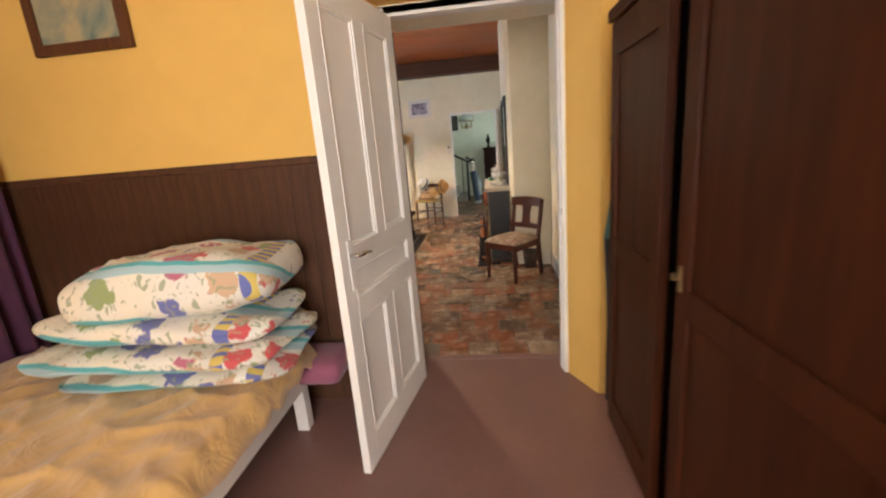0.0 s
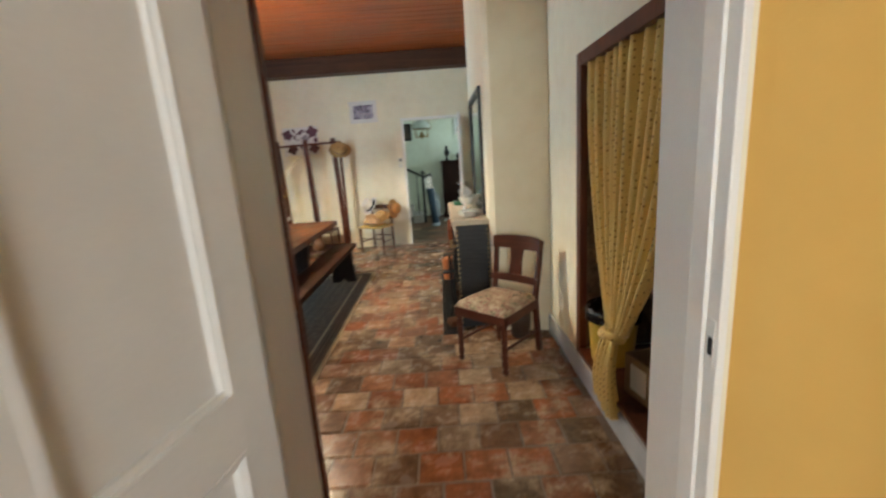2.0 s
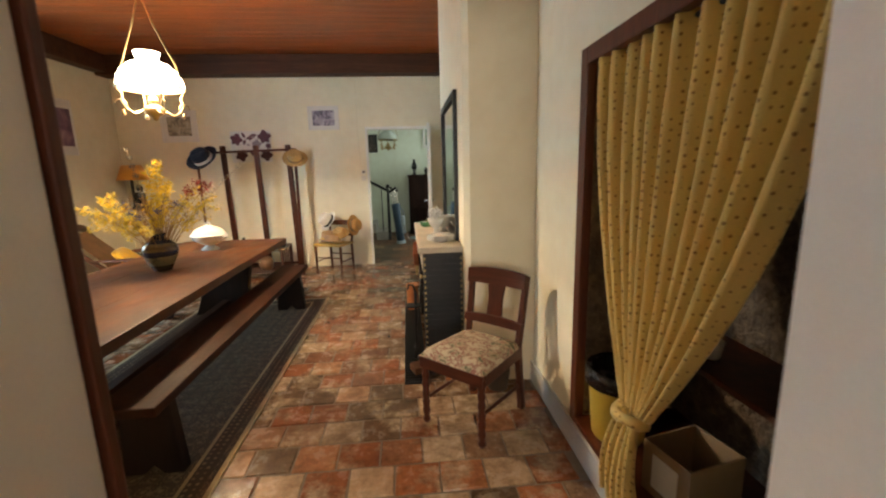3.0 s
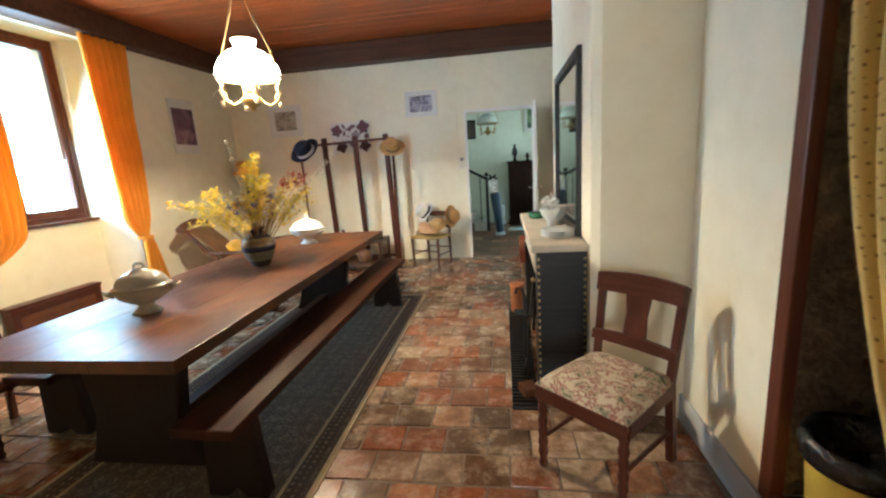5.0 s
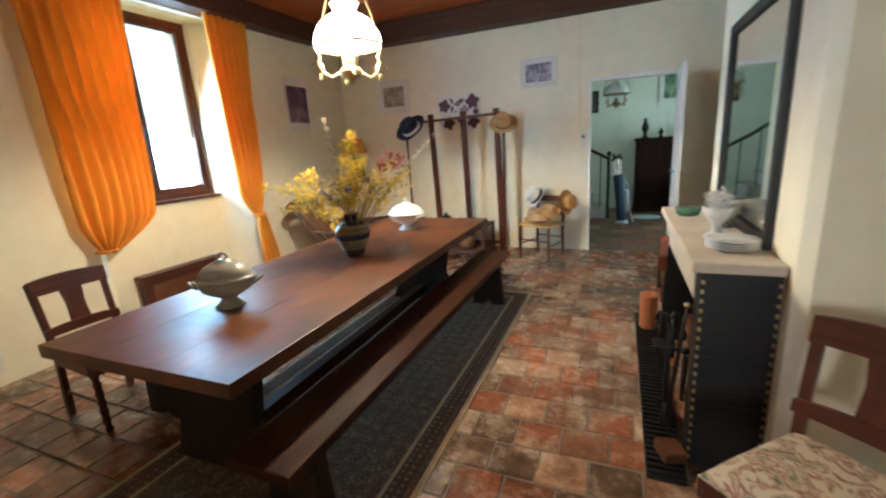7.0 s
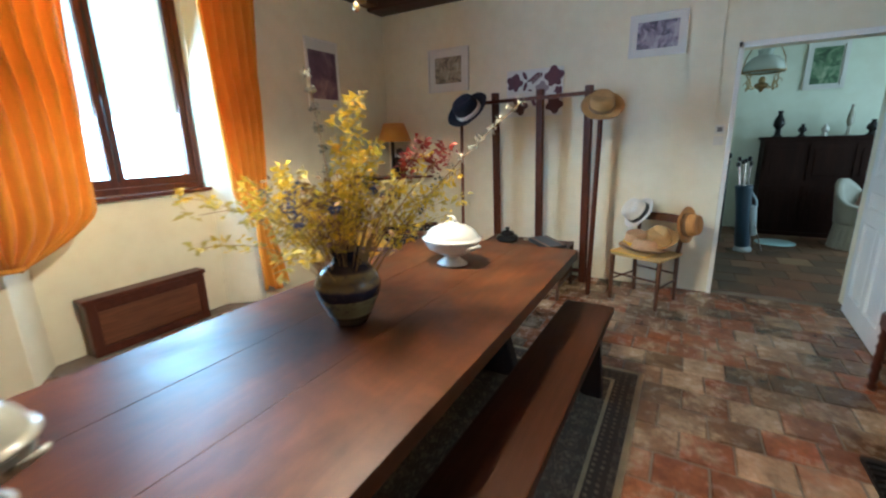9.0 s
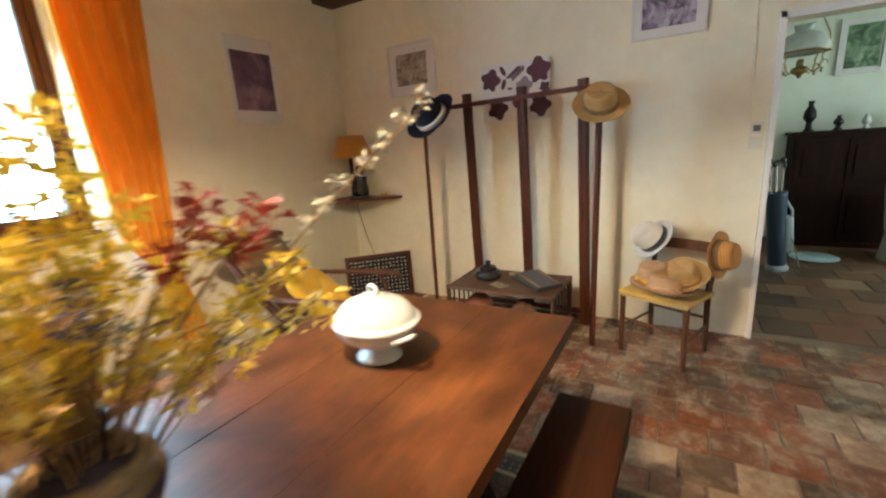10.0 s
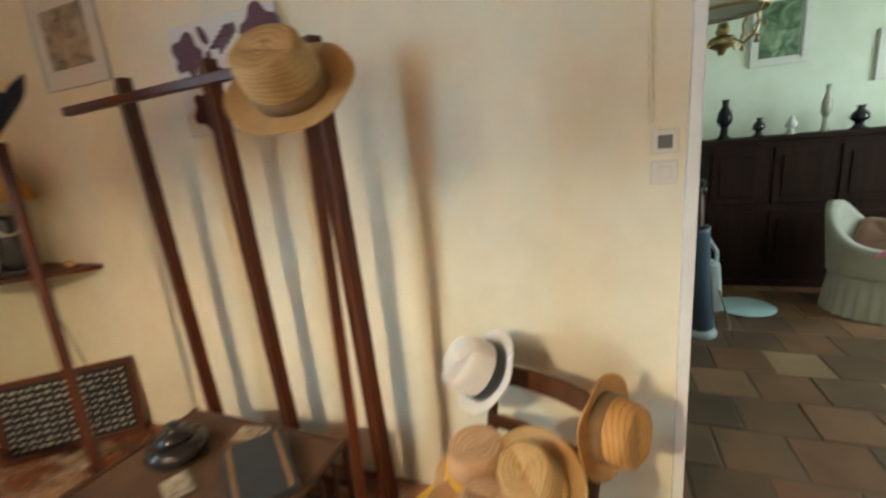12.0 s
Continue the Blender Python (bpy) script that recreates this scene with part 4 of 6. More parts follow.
def side_chair(name, label, m, seat_mat, group="upholstered chairs"):
    """Front faces -y."""
    c = thing(name, label, "chair", m, group)
    for x in (-0.19, 0.19):
        bm = lathe([(0.016, 0.0), (0.022, 0.02), (0.014, 0.04)] + [(0.017 + 0.006 * (k % 2), 0.05 + 0.028 * k) for k in range(11)] + [(0.026, 0.37), (0.026, 0.40)], 12, None, pose(x, -0.20, 0))
        part("front_leg", bm, M_chair, c, "turned front leg", True)
        bm = bar((x * 0.92, 0.245, 0), (x * 0.92, 0.20, 0.42), 0.034, 0.038)
        bar((x * 0.92, 0.20, 0.42), (x * 0.98, 0.275, 0.86), 0.034, 0.032, 0.004, bm)
        part("back_leg", bm, M_chair, c)
    bm = box(-0.21, -0.225, 0.36, 0.21, -0.195, 0.43, 0.004)
    box(-0.19, 0.185, 0.36, 0.19, 0.215, 0.43, 0.004, bm)
    for x in (-0.20, 0.20):
        bar((x, -0.20, 0.395), (x * 0.9, 0.20, 0.395), 0.028, 0.07, 0.003, bm)
    part("seat_frame", bm, M_chairx, c)

    def f(u, v):
        x, y = (u - 0.5) * 2, (v - 0.5) * 2
        e = (1 - x ** 6) * (1 - y ** 6)
        k = 0.215 - 0.012 * (y + 1)
        return (x * k, y * 0.215 - 0.005, 0.43 + 0.058 * max(0, e) ** 0.5)

    bm = surface(f, 18, 18)
    part("seat", bm, seat_mat, c, "floral tapestry seat pad", True)

    def rail(z0, z1, curve, t):
        def g(u, v):
            x = (u - 0.5) * 0.40
            z = z0 + (z1 - z0) * v
            back = 0.20 + (z - 0.42) * 0.17
            return (x, back - curve * (1 - (2 * u - 1) ** 2) * -1 - 0.012, z + 0.014 * (1 - (2 * u - 1) ** 2) * v)
        own = surface(g, 12, 3)
        return own

    thicken(part("top_rail", rail(0.78, 0.87, 0.02, 0), M_chairx, c), 0.026)
    thicken(part("lower_rail", rail(0.53, 0.575, 0.012, 0), M_chairx, c), 0.022)
    part("splat", slab([(-0.055, 0.565), (0.055, 0.565), (0.048, 0.68), (0.062, 0.79), (-0.062, 0.79), (-0.048, 0.68)], 0.014, 0.003, pose(0, 0.127, 0.02, -9.6)), M_chair, c, "carved central splat")
    for x in (-0.175, 0.175):
        part("stretcher", tube([(x, -0.19, 0.17), (x, 0.225, 0.17)], 0.010), M_chair, c)
    return c


side_chair("side_chair", "mahogany chair with a floral tapestry seat by the wall", pose(0.375, 4.60, 0, 0, 0, -44) @ Matrix.Diagonal((1.06, 1.06, 1.0, 1)), M_floral)
side_chair("side_chair", "mahogany chair with a floral seat near the fireplace", pose(0.40, 7.5, 0, 0, 0, -90) @ Matrix.Scale(1.08, 4), M_floral)
side_chair("side_chair", "mahogany chair with a floral seat beside the window", pose(-3.10, 4.66, 0, 0, 0, 88), M_floral)


def low_chest(m):
    """A low panelled box; front faces +x, runs along y."""
    c = thing("low_chest", "low brown wooden panelled chest under the window", "chest", m)
    part("body", box(-0.10, -0.43, 0.0, 0.0, 0.43, 0.40, 0.004), M_chairx, c)
    part("lid", box(-0.11, -0.445, 0.40, 0.018, 0.445, 0.435, 0.006), M_chairx, c, "worn brown lid")
    for y0, y1 in ((-0.43, -0.37), (0.37, 0.43)):
        part("stile", box(0.0005, y0, 0.0, 0.012, y1, 0.399, 0.003), M_chair, c)
    for z0, z1 in ((0.0, 0.06), (0.34, 0.399)):
        part("rail", box(0.0005, -0.369, z0, 0.012, 0.369, z1, 0.003), M_chairx, c)
    part("panel", box(0.0005, -0.36, 0.07, 0.005, 0.36, 0.33, 0.002), timber("brown_panel_wood", (0.15, 0.055, 0.026), 0.5, "y", 0.3, 6), c, "reddish brown front panel")
    return c


low_chest(pose(-4.46, 6.17, 0.0))


def tureen(m, label, material, k, kz):
    t = thing("soup_tureen", label, "tureen", m @ Matrix.Diagonal((k, k, kz, 1)), "tureens")
    part("bowl", lathe([(0.075, 0.0), (0.085, 0.008), (0.07, 0.02), (0.045, 0.045), (0.042, 0.06), (0.09, 0.085), (0.135, 0.115), (0.15, 0.15), (0.152, 0.165), (0.158, 0.172), (0.146, 0.172), (0.13, 0.13), (0.0, 0.09)], 36, None, None, 1.08, 0.95), material, t, "", True)
    part("lid", lathe([(0.158, 0.174), (0.164, 0.180), (0.156, 0.187), (0.143, 0.189), (0.142, 0.202), (0.130, 0.228), (0.106, 0.253), (0.072, 0.271), (0.042, 0.279), (0.036, 0.290), (0.016, 0.295), (0.0, 0.296)], 36, None, None, 1.08, 0.95), material, t, "", True)
    bm = tube([(0.028 * math.cos(a), 0, 0.303 + 0.024 * math.sin(a)) for a in [math.pi * k / 8 for k in range(-1, 10)]], 0.009)
    part("knob", bm, material, t, "", True)
    for s in (-1, 1):
        bm = tube([(s * 0.155, -0.034, 0.135), (s * 0.192, -0.026, 0.156), (s * 0.212, 0, 0.168), (s * 0.192, 0.026, 0.156), (s * 0.155, 0.034, 0.135)], 0.010)
        part("handle", bm, material, t, "", True)
    return t


tureen(pose(-2.02, 6.69, 0.761, 0, 0, -20), "white porcelain soup tureen on the table", M_porcelain, 1.05, 0.86)
tureen(pose(-2.04, 4.72, 0.761, 0, 0, 35), "grey cream earthenware soup tureen on the table", M_greyware, 0.82, 0.86)


def vase(m):
    v = thing("vase", "round stoneware vase with blue and brown bands", "vase", m)
    part("body", lathe([(0.0, 0.002), (0.068, 0.0), (0.075, 0.01), (0.10, 0.06), (0.132, 0.13), (0.140, 0.17), (0.128, 0.21), (0.095, 0.245), (0.066, 0.262), (0.058, 0.275)], 40), M_vase, v, "", True)
    part("neck", lathe([(0.058, 0.275), (0.056, 0.295), (0.07, 0.312), (0.066, 0.316), (0.05, 0.296), (0.048, 0.20), (0.0, 0.19)], 40), plain("cobalt_glaze", (0.018, 0.02, 0.045), 0.15), v, "dark blue glazed neck", True)
    return v


VASE = Vector((-2.0, 5.79, 0.761))
vase(pose(*VASE) @ Matrix.Diagonal((0.93, 0.93, 0.96, 1)))


def clump(bm, centre, r, n, size, rng):
    for _ in range(n):
        d = Vector((rng.gauss(0, 1), rng.gauss(0, 1), rng.gauss(0, 1))).normalized()
        p = Vector(centre) + d * r * rng.uniform(0.3, 1.0)
        a = d.orthogonal().normalized()
        a.rotate(Matrix.Rotation(rng.uniform(0, 6.28), 3, d))
        b = d.cross(a)
        s = size * rng.uniform(0.6, 1.3)
        tip = a * s * 1.5 + d * s * 0.5
        vs = [bm.verts.new(q) for q in (p - b * s * 0.45, p + tip * 0.5 - b * s * 0.25, p + tip, p + tip * 0.5 + b * s * 0.45)]
        bm.faces.new(vs)


def bouquet():
    q = thing("dried_bouquet", "large bouquet of dried yellow, red and blue flowers", "flowers", pose(*(VASE + Vector((0, 0, 0.21)))) @ Matrix.Scale(1.08, 4))
    rng = random.Random(21)
    stems, yellow, olive, red, blue, green, grass, white = [bmesh.new() for _ in range(8)]

    def stem(end, sag, r=0.0028):
        end = Vector(end)
        pts = [Vector((0, 0, -0.15)) + Vector((end.x, end.y, 0)) * 0.02]
        for k in range(1, 9):
            t = k / 8
            p = Vector((end.x * (0.05 + 0.95 * t ** 1.25), end.y * (0.05 + 0.95 * t ** 1.25), -0.15 + (end.z + 0.15) * (t + sag * t * (1 - t))))
            pts.append(p)
        tube(pts, [r * (1.2 - 0.7 * k / 8) for k in range(9)], 5, stems)
        return pts

    # tall yellow spike and yellow sprays
    for end, n, rr in [((0.01, 0.10, 0.62), 17, 0.06), ((0.05, 0.13, 0.46), 13, 0.055), ((0.22, 0.22, 0.42), 9, 0.04), ((0.03, -0.08, 0.34), 8, 0.045),
                       ((0.33, 0.28, 0.36), 9, 0.035), ((-0.40, -0.10, 0.30), 9, 0.04), ((-0.44, 0.10, 0.36), 10, 0.04), ((-0.30, -0.02, 0.40), 9, 0.04), ((0.14, -0.05, 0.44), 9, 0.04), ((-0.03, 0.05, 0.48), 10, 0.045), ((-0.20, -0.22, 0.36), 7, 0.04)]:
        pts = stem(end, 0.35)
        for k in range(n):
            t = 0.42 + 0.58 * k / n
            i = min(int(t * 8), 7)
            p = pts[i].lerp(pts[i + 1], t * 8 - i)
            clump(yellow, p + Vector((rng.uniform(-1, 1), rng.uniform(-1, 1), 0)) * rr * 0.6, rr * (1.0 - 0.6 * t), 17, 0.020, rng)
    # loose olive-yellow sprays, wide and drooping
    for k in range(13):
        a = rng.uniform(0, 6.28)
        r = rng.uniform(0.30, 0.50)
        end = (r * math.cos(a), r * math.sin(a), rng.uniform(0.15, 0.36))
        pts = stem(end, rng.uniform(0.6, 1.2), 0.002)
        for p in pts[4:]:
            clump(olive, p + Vector((rng.uniform(-0.02, 0.02), rng.uniform(-0.02, 0.02), 0)), 0.028, 7, 0.020, rng)
            if rng.random() < 0.4:
                clump(yellow, p, 0.024, 9, 0.018, rng)
    # grey green eryngium stalk with stacked heads, white catkin branch
    pts = stem((-0.16, 0.05, 0.70), 0.2, 0.0035)
    for k in range(9):
        t = 0.3 + 0.7 * k / 8
        i = min(int(t * 8), 7)
        clump(green, pts[i].lerp(pts[i + 1], t * 8 - i), 0.018, 34, 0.009, rng)
    pts = stem((0.50, 0.42, 0.58), 0.15, 0.0034)
    for k in range(12):
        t = 0.45 + 0.55 * k / 11
        i = min(int(t * 8), 7)
        p = pts[i].lerp(pts[i + 1], t * 8 - i)
        clump(white if k > 4 else green, p + Vector((rng.uniform(-0.012, 0.012), rng.uniform(-0.012, 0.012), 0.01)), 0.017, 30, 0.009, rng)
    # red heads, blue thistles
    for end in ((0.24, 0.16, 0.44), (0.28, 0.18, 0.38), (0.20, 0.12, 0.36), (0.30, 0.22, 0.42), (0.17, 0.18, 0.40)):
        clump(red, stem(end, 0.3)[-1], 0.034, 30, 0.02, rng)
    for end in ((-0.14, -0.10, 0.28), (-0.08, -0.16, 0.25), (0.10, -0.14, 0.26), (-0.2, 0.0, 0.30), (0.16, 0.0, 0.30), (0.0, -0.2, 0.22)):
        own = bmesh.new()
        clump(own, stem(end, 0.3)[-1], 0.028, 60, 0.011, rng)
        part("thistle", own, M_petal_b, q, "blue thistle head")
    for k in range(7):
        a = rng.uniform(0, 6.28)
        r = rng.uniform(0.08, 0.26)
        clump(green, stem((r * math.cos(a), r * math.sin(a), rng.uniform(0.2, 0.34)), 0.3)[-1], 0.024, 40, 0.011, rng)
    # fine dry grass
    for k in range(75):
        a = rng.uniform(0, 6.28)
        r = rng.uniform(0.05, 0.30)
        e = Vector((r * math.cos(a), r * math.sin(a), rng.uniform(0.14, 0.34)))
        tube([(0, 0, -0.1), e * 0.45 + Vector((0, 0, 0.05)), e], [0.0016, 0.0014, 0.0008], 3, grass)
        clump(grass, e, 0.02, 4, 0.018, rng)
    part("stem_tangle", stems, M_stem, q)
    part("yellow_blossom_mass", yellow, M_petal_y, q, "bright yellow blossoms")
    part("foliage", olive, M_leaf_o, q, "pale olive drooping leaves")
    part("red_blossom_mass", red, M_petal_r, q, "dark red dried blossoms")
    blue.free()
    part("seed_head_mass", green, M_petal_g, q, "grey green seed heads")
    part("catkin_spray", white, cloth("white_catkins", (0.5, 0.46, 0.36)), q, "pale catkins")
    part("dry_grass", grass, M_stem, q)
    for o in q.children:
        if not o.name.startswith("thistle"):
            o["kind"] = "stuff"
    return q


bouquet()


def hanging_lamp(name, label, m, drop, shade_mat, scale=1.0):
    """Origin at the shade's lower rim; hangs from a ceiling 'drop' above."""
    l = thing(name, label, "lamp", m)
    s = scale
    part("shade", lathe([(0.17 * s, 0.0), (0.172 * s, 0.012 * s), (0.165 * s, 0.05 * s), (0.14 * s, 0.095 * s), (0.10 * s, 0.13 * s), (0.062 * s, 0.145 * s), (0.055 * s, 0.165 * s), (0.068 * s, 0.195 * s), (0.064 * s, 0.195 * s), (0.05 * s, 0.165 * s), (0.058 * s, 0.142 * s), (0.13 * s, 0.093 * s), (0.163 * s, 0.012 * s), (0.17 * s, 0.0)], 40, caps=False), shade_mat, l, "white opal glass shade", True)
    part("ring", lathe([(0.168 * s, -0.012 * s), (0.178 * s, -0.008 * s), (0.178 * s, -0.0005), (0.168 * s, -0.001), (0.168 * s, -0.012 * s)], 40, caps=False), M_brass, l, "", True)
    part("reservoir", lathe([(0.0, -0.19 * s), (0.012 * s, -0.185 * s), (0.02 * s, -0.165 * s), (0.05 * s, -0.15 * s), (0.06 * s, -0.13 * s), (0.05 * s, -0.11 * s), (0.022 * s, -0.10 * s), (0.03 * s, -0.085 * s), (0.02 * s, -0.05 * s), (0.0, -0.045 * s)], 28), M_brass, l, "", True)
    for k in range(4):
        a = math.pi / 4 + k * math.pi / 2
        c, d = math.cos(a), math.sin(a)
        pts = [(0.055, -0.13), (0.10, -0.155), (0.14, -0.13), (0.16, -0.09), (0.15, -0.05), (0.173, -0.01)]
        arm = part("arm", tube([(r * s * c, r * s * d, z * s) for r, z in pts], 0.006 * s, 6), M_brass, l, "scrolled brass arm", True)
        bm = tube([((0.165 + 0.03 * math.cos(t)) * s * c, (0.165 + 0.03 * math.cos(t)) * s * d, (-0.11 + 0.03 * math.sin(t)) * s) for t in [x * 0.7 for x in range(8)]], 0.004 * s, 5)
        lathe([(0.0, 0.0), (0.012 * s, 0.008 * s), (0.007 * s, 0.03 * s), (0.0, 0.035 * s)], 8, bm, pose(0.155 * s * c, 0.155 * s * d, -0.17 * s))
        part("scroll", bm, M_brass, arm, "", True)
    for a in (0, math.pi):
        bm = tube([(0.175 * s * math.cos(a), 0, 0), (0.155 * s * math.cos(a), 0, 0.12 * s), (0.06 * s * math.cos(a), 0, 0.34 * s), (0.01 * math.cos(a), 0, 0.5 * s)], 0.005 * s, 6)
        part("hoop", bm, M_brass, l, "", True)
    bm = bmesh.new()
    z = 0.5 * s
    k = 0
    while z < drop - 0.04:
        tube([(0.012 * math.cos(t) * (k % 2), 0.012 * math.cos(t) * (1 - k % 2), z + 0.02 + 0.02 * math.sin(t)) for t in [x * math.pi / 4 for x in range(9)]], 0.0025, 5, bm)
        z += 0.034
        k += 1
    part("chain", bm, M_brass, l)
    part("ceiling_rose", lathe([(0.05, drop - 0.002), (0.05, drop - 0.012), (0.02, drop - 0.04), (0.0, drop - 0.045)], 20), M_brass, l, "", True)
    return l


hanging_lamp("hanging_lamp", "lit brass hanging lamp with a white opal shade", pose(-1.97, 5.95, 2.205), 3.197 - 2.205, M_opal, 1.34)


M_rattan0 = plain("dark_basket_weave", (0.05, 0.03, 0.018), 0.7, 0.3, 12, 120, 0.8)
# fireplace
def fireplace():
    f = thing("fireplace", "fireplace with a pale stone mantel and dark studded sides", "fireplace", pose(0.398, 5.19, 0))
    # local: breast face at x 0, runs along +y for 1.43
    part("mantel_shelf", box(-0.32, -0.02, 0.925, -0.001, 1.46, 0.97, 0.008), M_stone, f, "pale stone mantel shelf")
    for y in (0.0, 1.33):
        part("side_pier", box(-0.285, y, 0.0, -0.001, y + 0.11, 0.925, 0.004), M_black, f, "dark panelled side")
    part("frieze", box(-0.29, 0.11, 0.77, -0.001, 1.33, 0.923, 0.004), M_stone, f, "pale stone frieze")
    # no deep opening behind: its shade is put into this board's colour
    part("fireback", box(-0.03, 0.112, 0.02, -0.002, 1.328, 0.77), M_shade_black, f, "near-black fireback in place of the opening's shade")
    for k in range(21):
        for x in (-0.276, -0.012):
            part("stud", box(x - 0.006, -0.007, 0.034 + 0.042 * k, x + 0.006, -0.001, 0.052 + 0.042 * k, 0.002), M_brass, f)
    for k in range(22):
        part("panel_ridge", box(-0.265, -0.006, 0.025 + 0.041 * k, -0.022, -0.001, 0.058 + 0.041 * k, 0.002), M_black, f)
    for y in (0.45, 0.95):
        bm = tube([(-0.25, y, 0.05), (-0.25, y, 0.32)], 0.014)
        tube([(-0.25, y, 0.10), (-0.05, y, 0.10)], 0.012, 8, bm)
        lathe([(0.0, -0.025), (0.022, -0.012), (0.025, 0.0), (0.018, 0.018), (0.0, 0.025)], 12, bm, pose(-0.25, y, 0.345))
        part("firedog", bm, M_black, f, "black iron firedog", True)
    for k in range(4):
        y = 0.3 + 0.22 * k
        part("log", tube([(-0.10 - 0.02 * (k % 2), y - 0.2, 0.14 + 0.06 * (k % 2)), (-0.12, y + 0.3, 0.15 + 0.05 * (k % 2))], 0.045, 10), M_straw_wood, f, "split log")
    return f


fireplace()
hearth = thing("hearth", "low dark slatted iron hearth grate on the floor", "hearth", pose(0.03, 5.04, 0))
part("tray", box(-0.085, 0.0, 0.0, 0.078, 1.91, 0.02, 0.003), M_black, hearth)
for k in range(47):
    part("slat", box(-0.082, 0.01 + 0.04 * k, 0.02, 0.075, 0.032 + 0.04 * k, 0.034), M_black, hearth)

pot = thing("clay_pot", "orange terracotta cylinder pot on the hearth", "pot", pose(0.03, 6.64, 0.035))
part("body", lathe([(0.058, 0.0), (0.062, 0.01), (0.062, 0.24), (0.067, 0.25), (0.067, 0.27), (0.056, 0.27), (0.054, 0.03), (0.0, 0.02)], 28), M_terracotta_pot, pot, "", True)

bk = thing("log_basket", "small dark woven basket behind the chair", "basket", pose(0.595, 4.93, 0))
part("body", lathe([(0.065, 0.0), (0.07, 0.01), (0.085, 0.12), (0.088, 0.20), (0.08, 0.20), (0.062, 0.02), (0.0, 0.015)], 22), M_rattan0, bk, "", True)
part("rim", lathe([(0.084, 0.195), (0.094, 0.205), (0.088, 0.215), (0.078, 0.206), (0.084, 0.195)], 22), M_rattan0, bk, "", True)
tool = thing("fire_bellows", "carved reddish wooden bellows leaning on the fireplace", "bellows", pose(0.085, 6.35, 0.60))
part("board", slab([(-0.03, -0.02), (0.03, -0.02), (0.075, 0.10), (0.06, 0.19), (0.0, 0.22), (-0.06, 0.19), (-0.075, 0.10)], 0.05, 0.006, pose(0, 0, 0, 0, 0, 80)), M_clay_red, tool)
part("nozzle", tube([(0, 0, -0.015), (0, 0, -0.12)], [0.016, 0.009], 10), M_brass, tool, "brass nozzle")
part("hook", tube([(0.0, 0, 0.215), (0.02, 0, 0.235), (0.042, 0, 0.235)], 0.004, 6), M_black, tool)
tongs = thing("fire_tongs", "black iron fire tongs leaning on the fireplace pier", "tongs", pose(0.06, 5.36, 0.035))
for k in (-1, 1):
    part("arm", tube([(0.0, 0.03 * k, 0.0), (0.0, 0.035 * k, 0.25), (0.028, 0.012 * k, 0.55), (0.04, 0.006 * k, 0.66)], 0.006, 6), M_black, tongs, "", True)
part("grip", lathe([(0.0, 0.0), (0.014, 0.008), (0.016, 0.022), (0.0, 0.036)], 12, None, pose(0.04, 0, 0.66)), M_brass, tongs, "small brass knob", True)
dogs = thing("andiron", "upright black iron andiron with a hooked top and ledge", "andiron", pose(0.05, 5.50, 0.035))
part("upright", bar((0, 0, 0), (0, 0, 0.52), 0.024, 0.024, 0.004), M_black, dogs)
part("foot", tube([(-0.02, -0.10, 0.0), (0.0, -0.05, 0.07), (0.0, 0.05, 0.07), (-0.02, 0.10, 0.0)], 0.012, 8), M_black, dogs, "", True)
part("hook", tube([(0, 0, 0.52), (-0.015, 0, 0.57), (-0.05, 0, 0.58), (-0.06, 0, 0.54)], 0.009, 8), M_black, dogs, "", True)
part("ledge", box(-0.07, -0.05, 0.40, 0.03, 0.05, 0.412, 0.003), M_black, dogs)
block = tagged(part("wood_block", box(-0.05, -0.06, 0.0, 0.05, 0.06, 0.05, 0.006), M_straw_wood, None, "", False, pose(0.05, 5.18, 0.035, 0, 0, 20)), "small pale split log lying on the grate", "log")
# ---- curtains ----
def tied_curtain(name, label, top, bottom, z1, z0, x, material, folds, bulge, tail, tie, group):
    """A curtain drawn to one side; its lower end puffs out above a tie."""
    c = thing(name, label, "curtain", group=group)
    n = folds * 10

    def f(u, v):
        a, b = top
        c0, d0 = bottom
        s = v ** 1.6
        y0, y1 = a + (c0 - a) * s, b + (d0 - b) * s
        y = y0 + (y1 - y0) * u
        z = z1 + (z0 - z1) * v
        puff = bulge * math.sin(math.pi * min(1, max(0, (v - 0.45) / 0.55))) ** 0.8 if v > 0.45 else 0
        if v > 0.88:
            k = (v - 0.88) / 0.12
            mid = tie
            y = y + (mid - y) * k ** 1.5 * 0.75
        d = 0.045 * (1 - 0.35 * v)
        return (x + d * math.sin(2 * math.pi * folds * u + 0.8 * math.sin(4 * v + 2 * u)) + puff * math.sin(math.pi * u) + 0.012 * noise.noise((u * 9, v * 6, 1)), y, z + 0.02 * math.sin(9 * u))

    thicken(part("drape", surface(f, n, 40), material, c, "", True), 0.006)
    bm = tube([(x + 0.07 * math.cos(t), tie + 0.07 * math.sin(t), z0 + 0.01) for t in [k * math.pi / 5 for k in range(11)]], 0.016, 8)
    part("tie_band", bm, material, c, "", True)
    if tail:
        ya, yb, zt = tail

        def g(u, v):
            w = 0.35 + 0.65 * v ** 0.6
            ym, hw = (ya + yb) / 2, (yb - ya) / 2
            y = tie + (ym - tie) * v + (u - 0.5) * 2 * hw * w
            return (x + 0.03 * math.sin(u * 22) + 0.02, y, z0 + (zt - z0) * v + 0.03 * math.sin(u * 9) * v)

        thicken(part("tail", surface(g, 40, 16), material, c, "", True), 0.006)
    return c


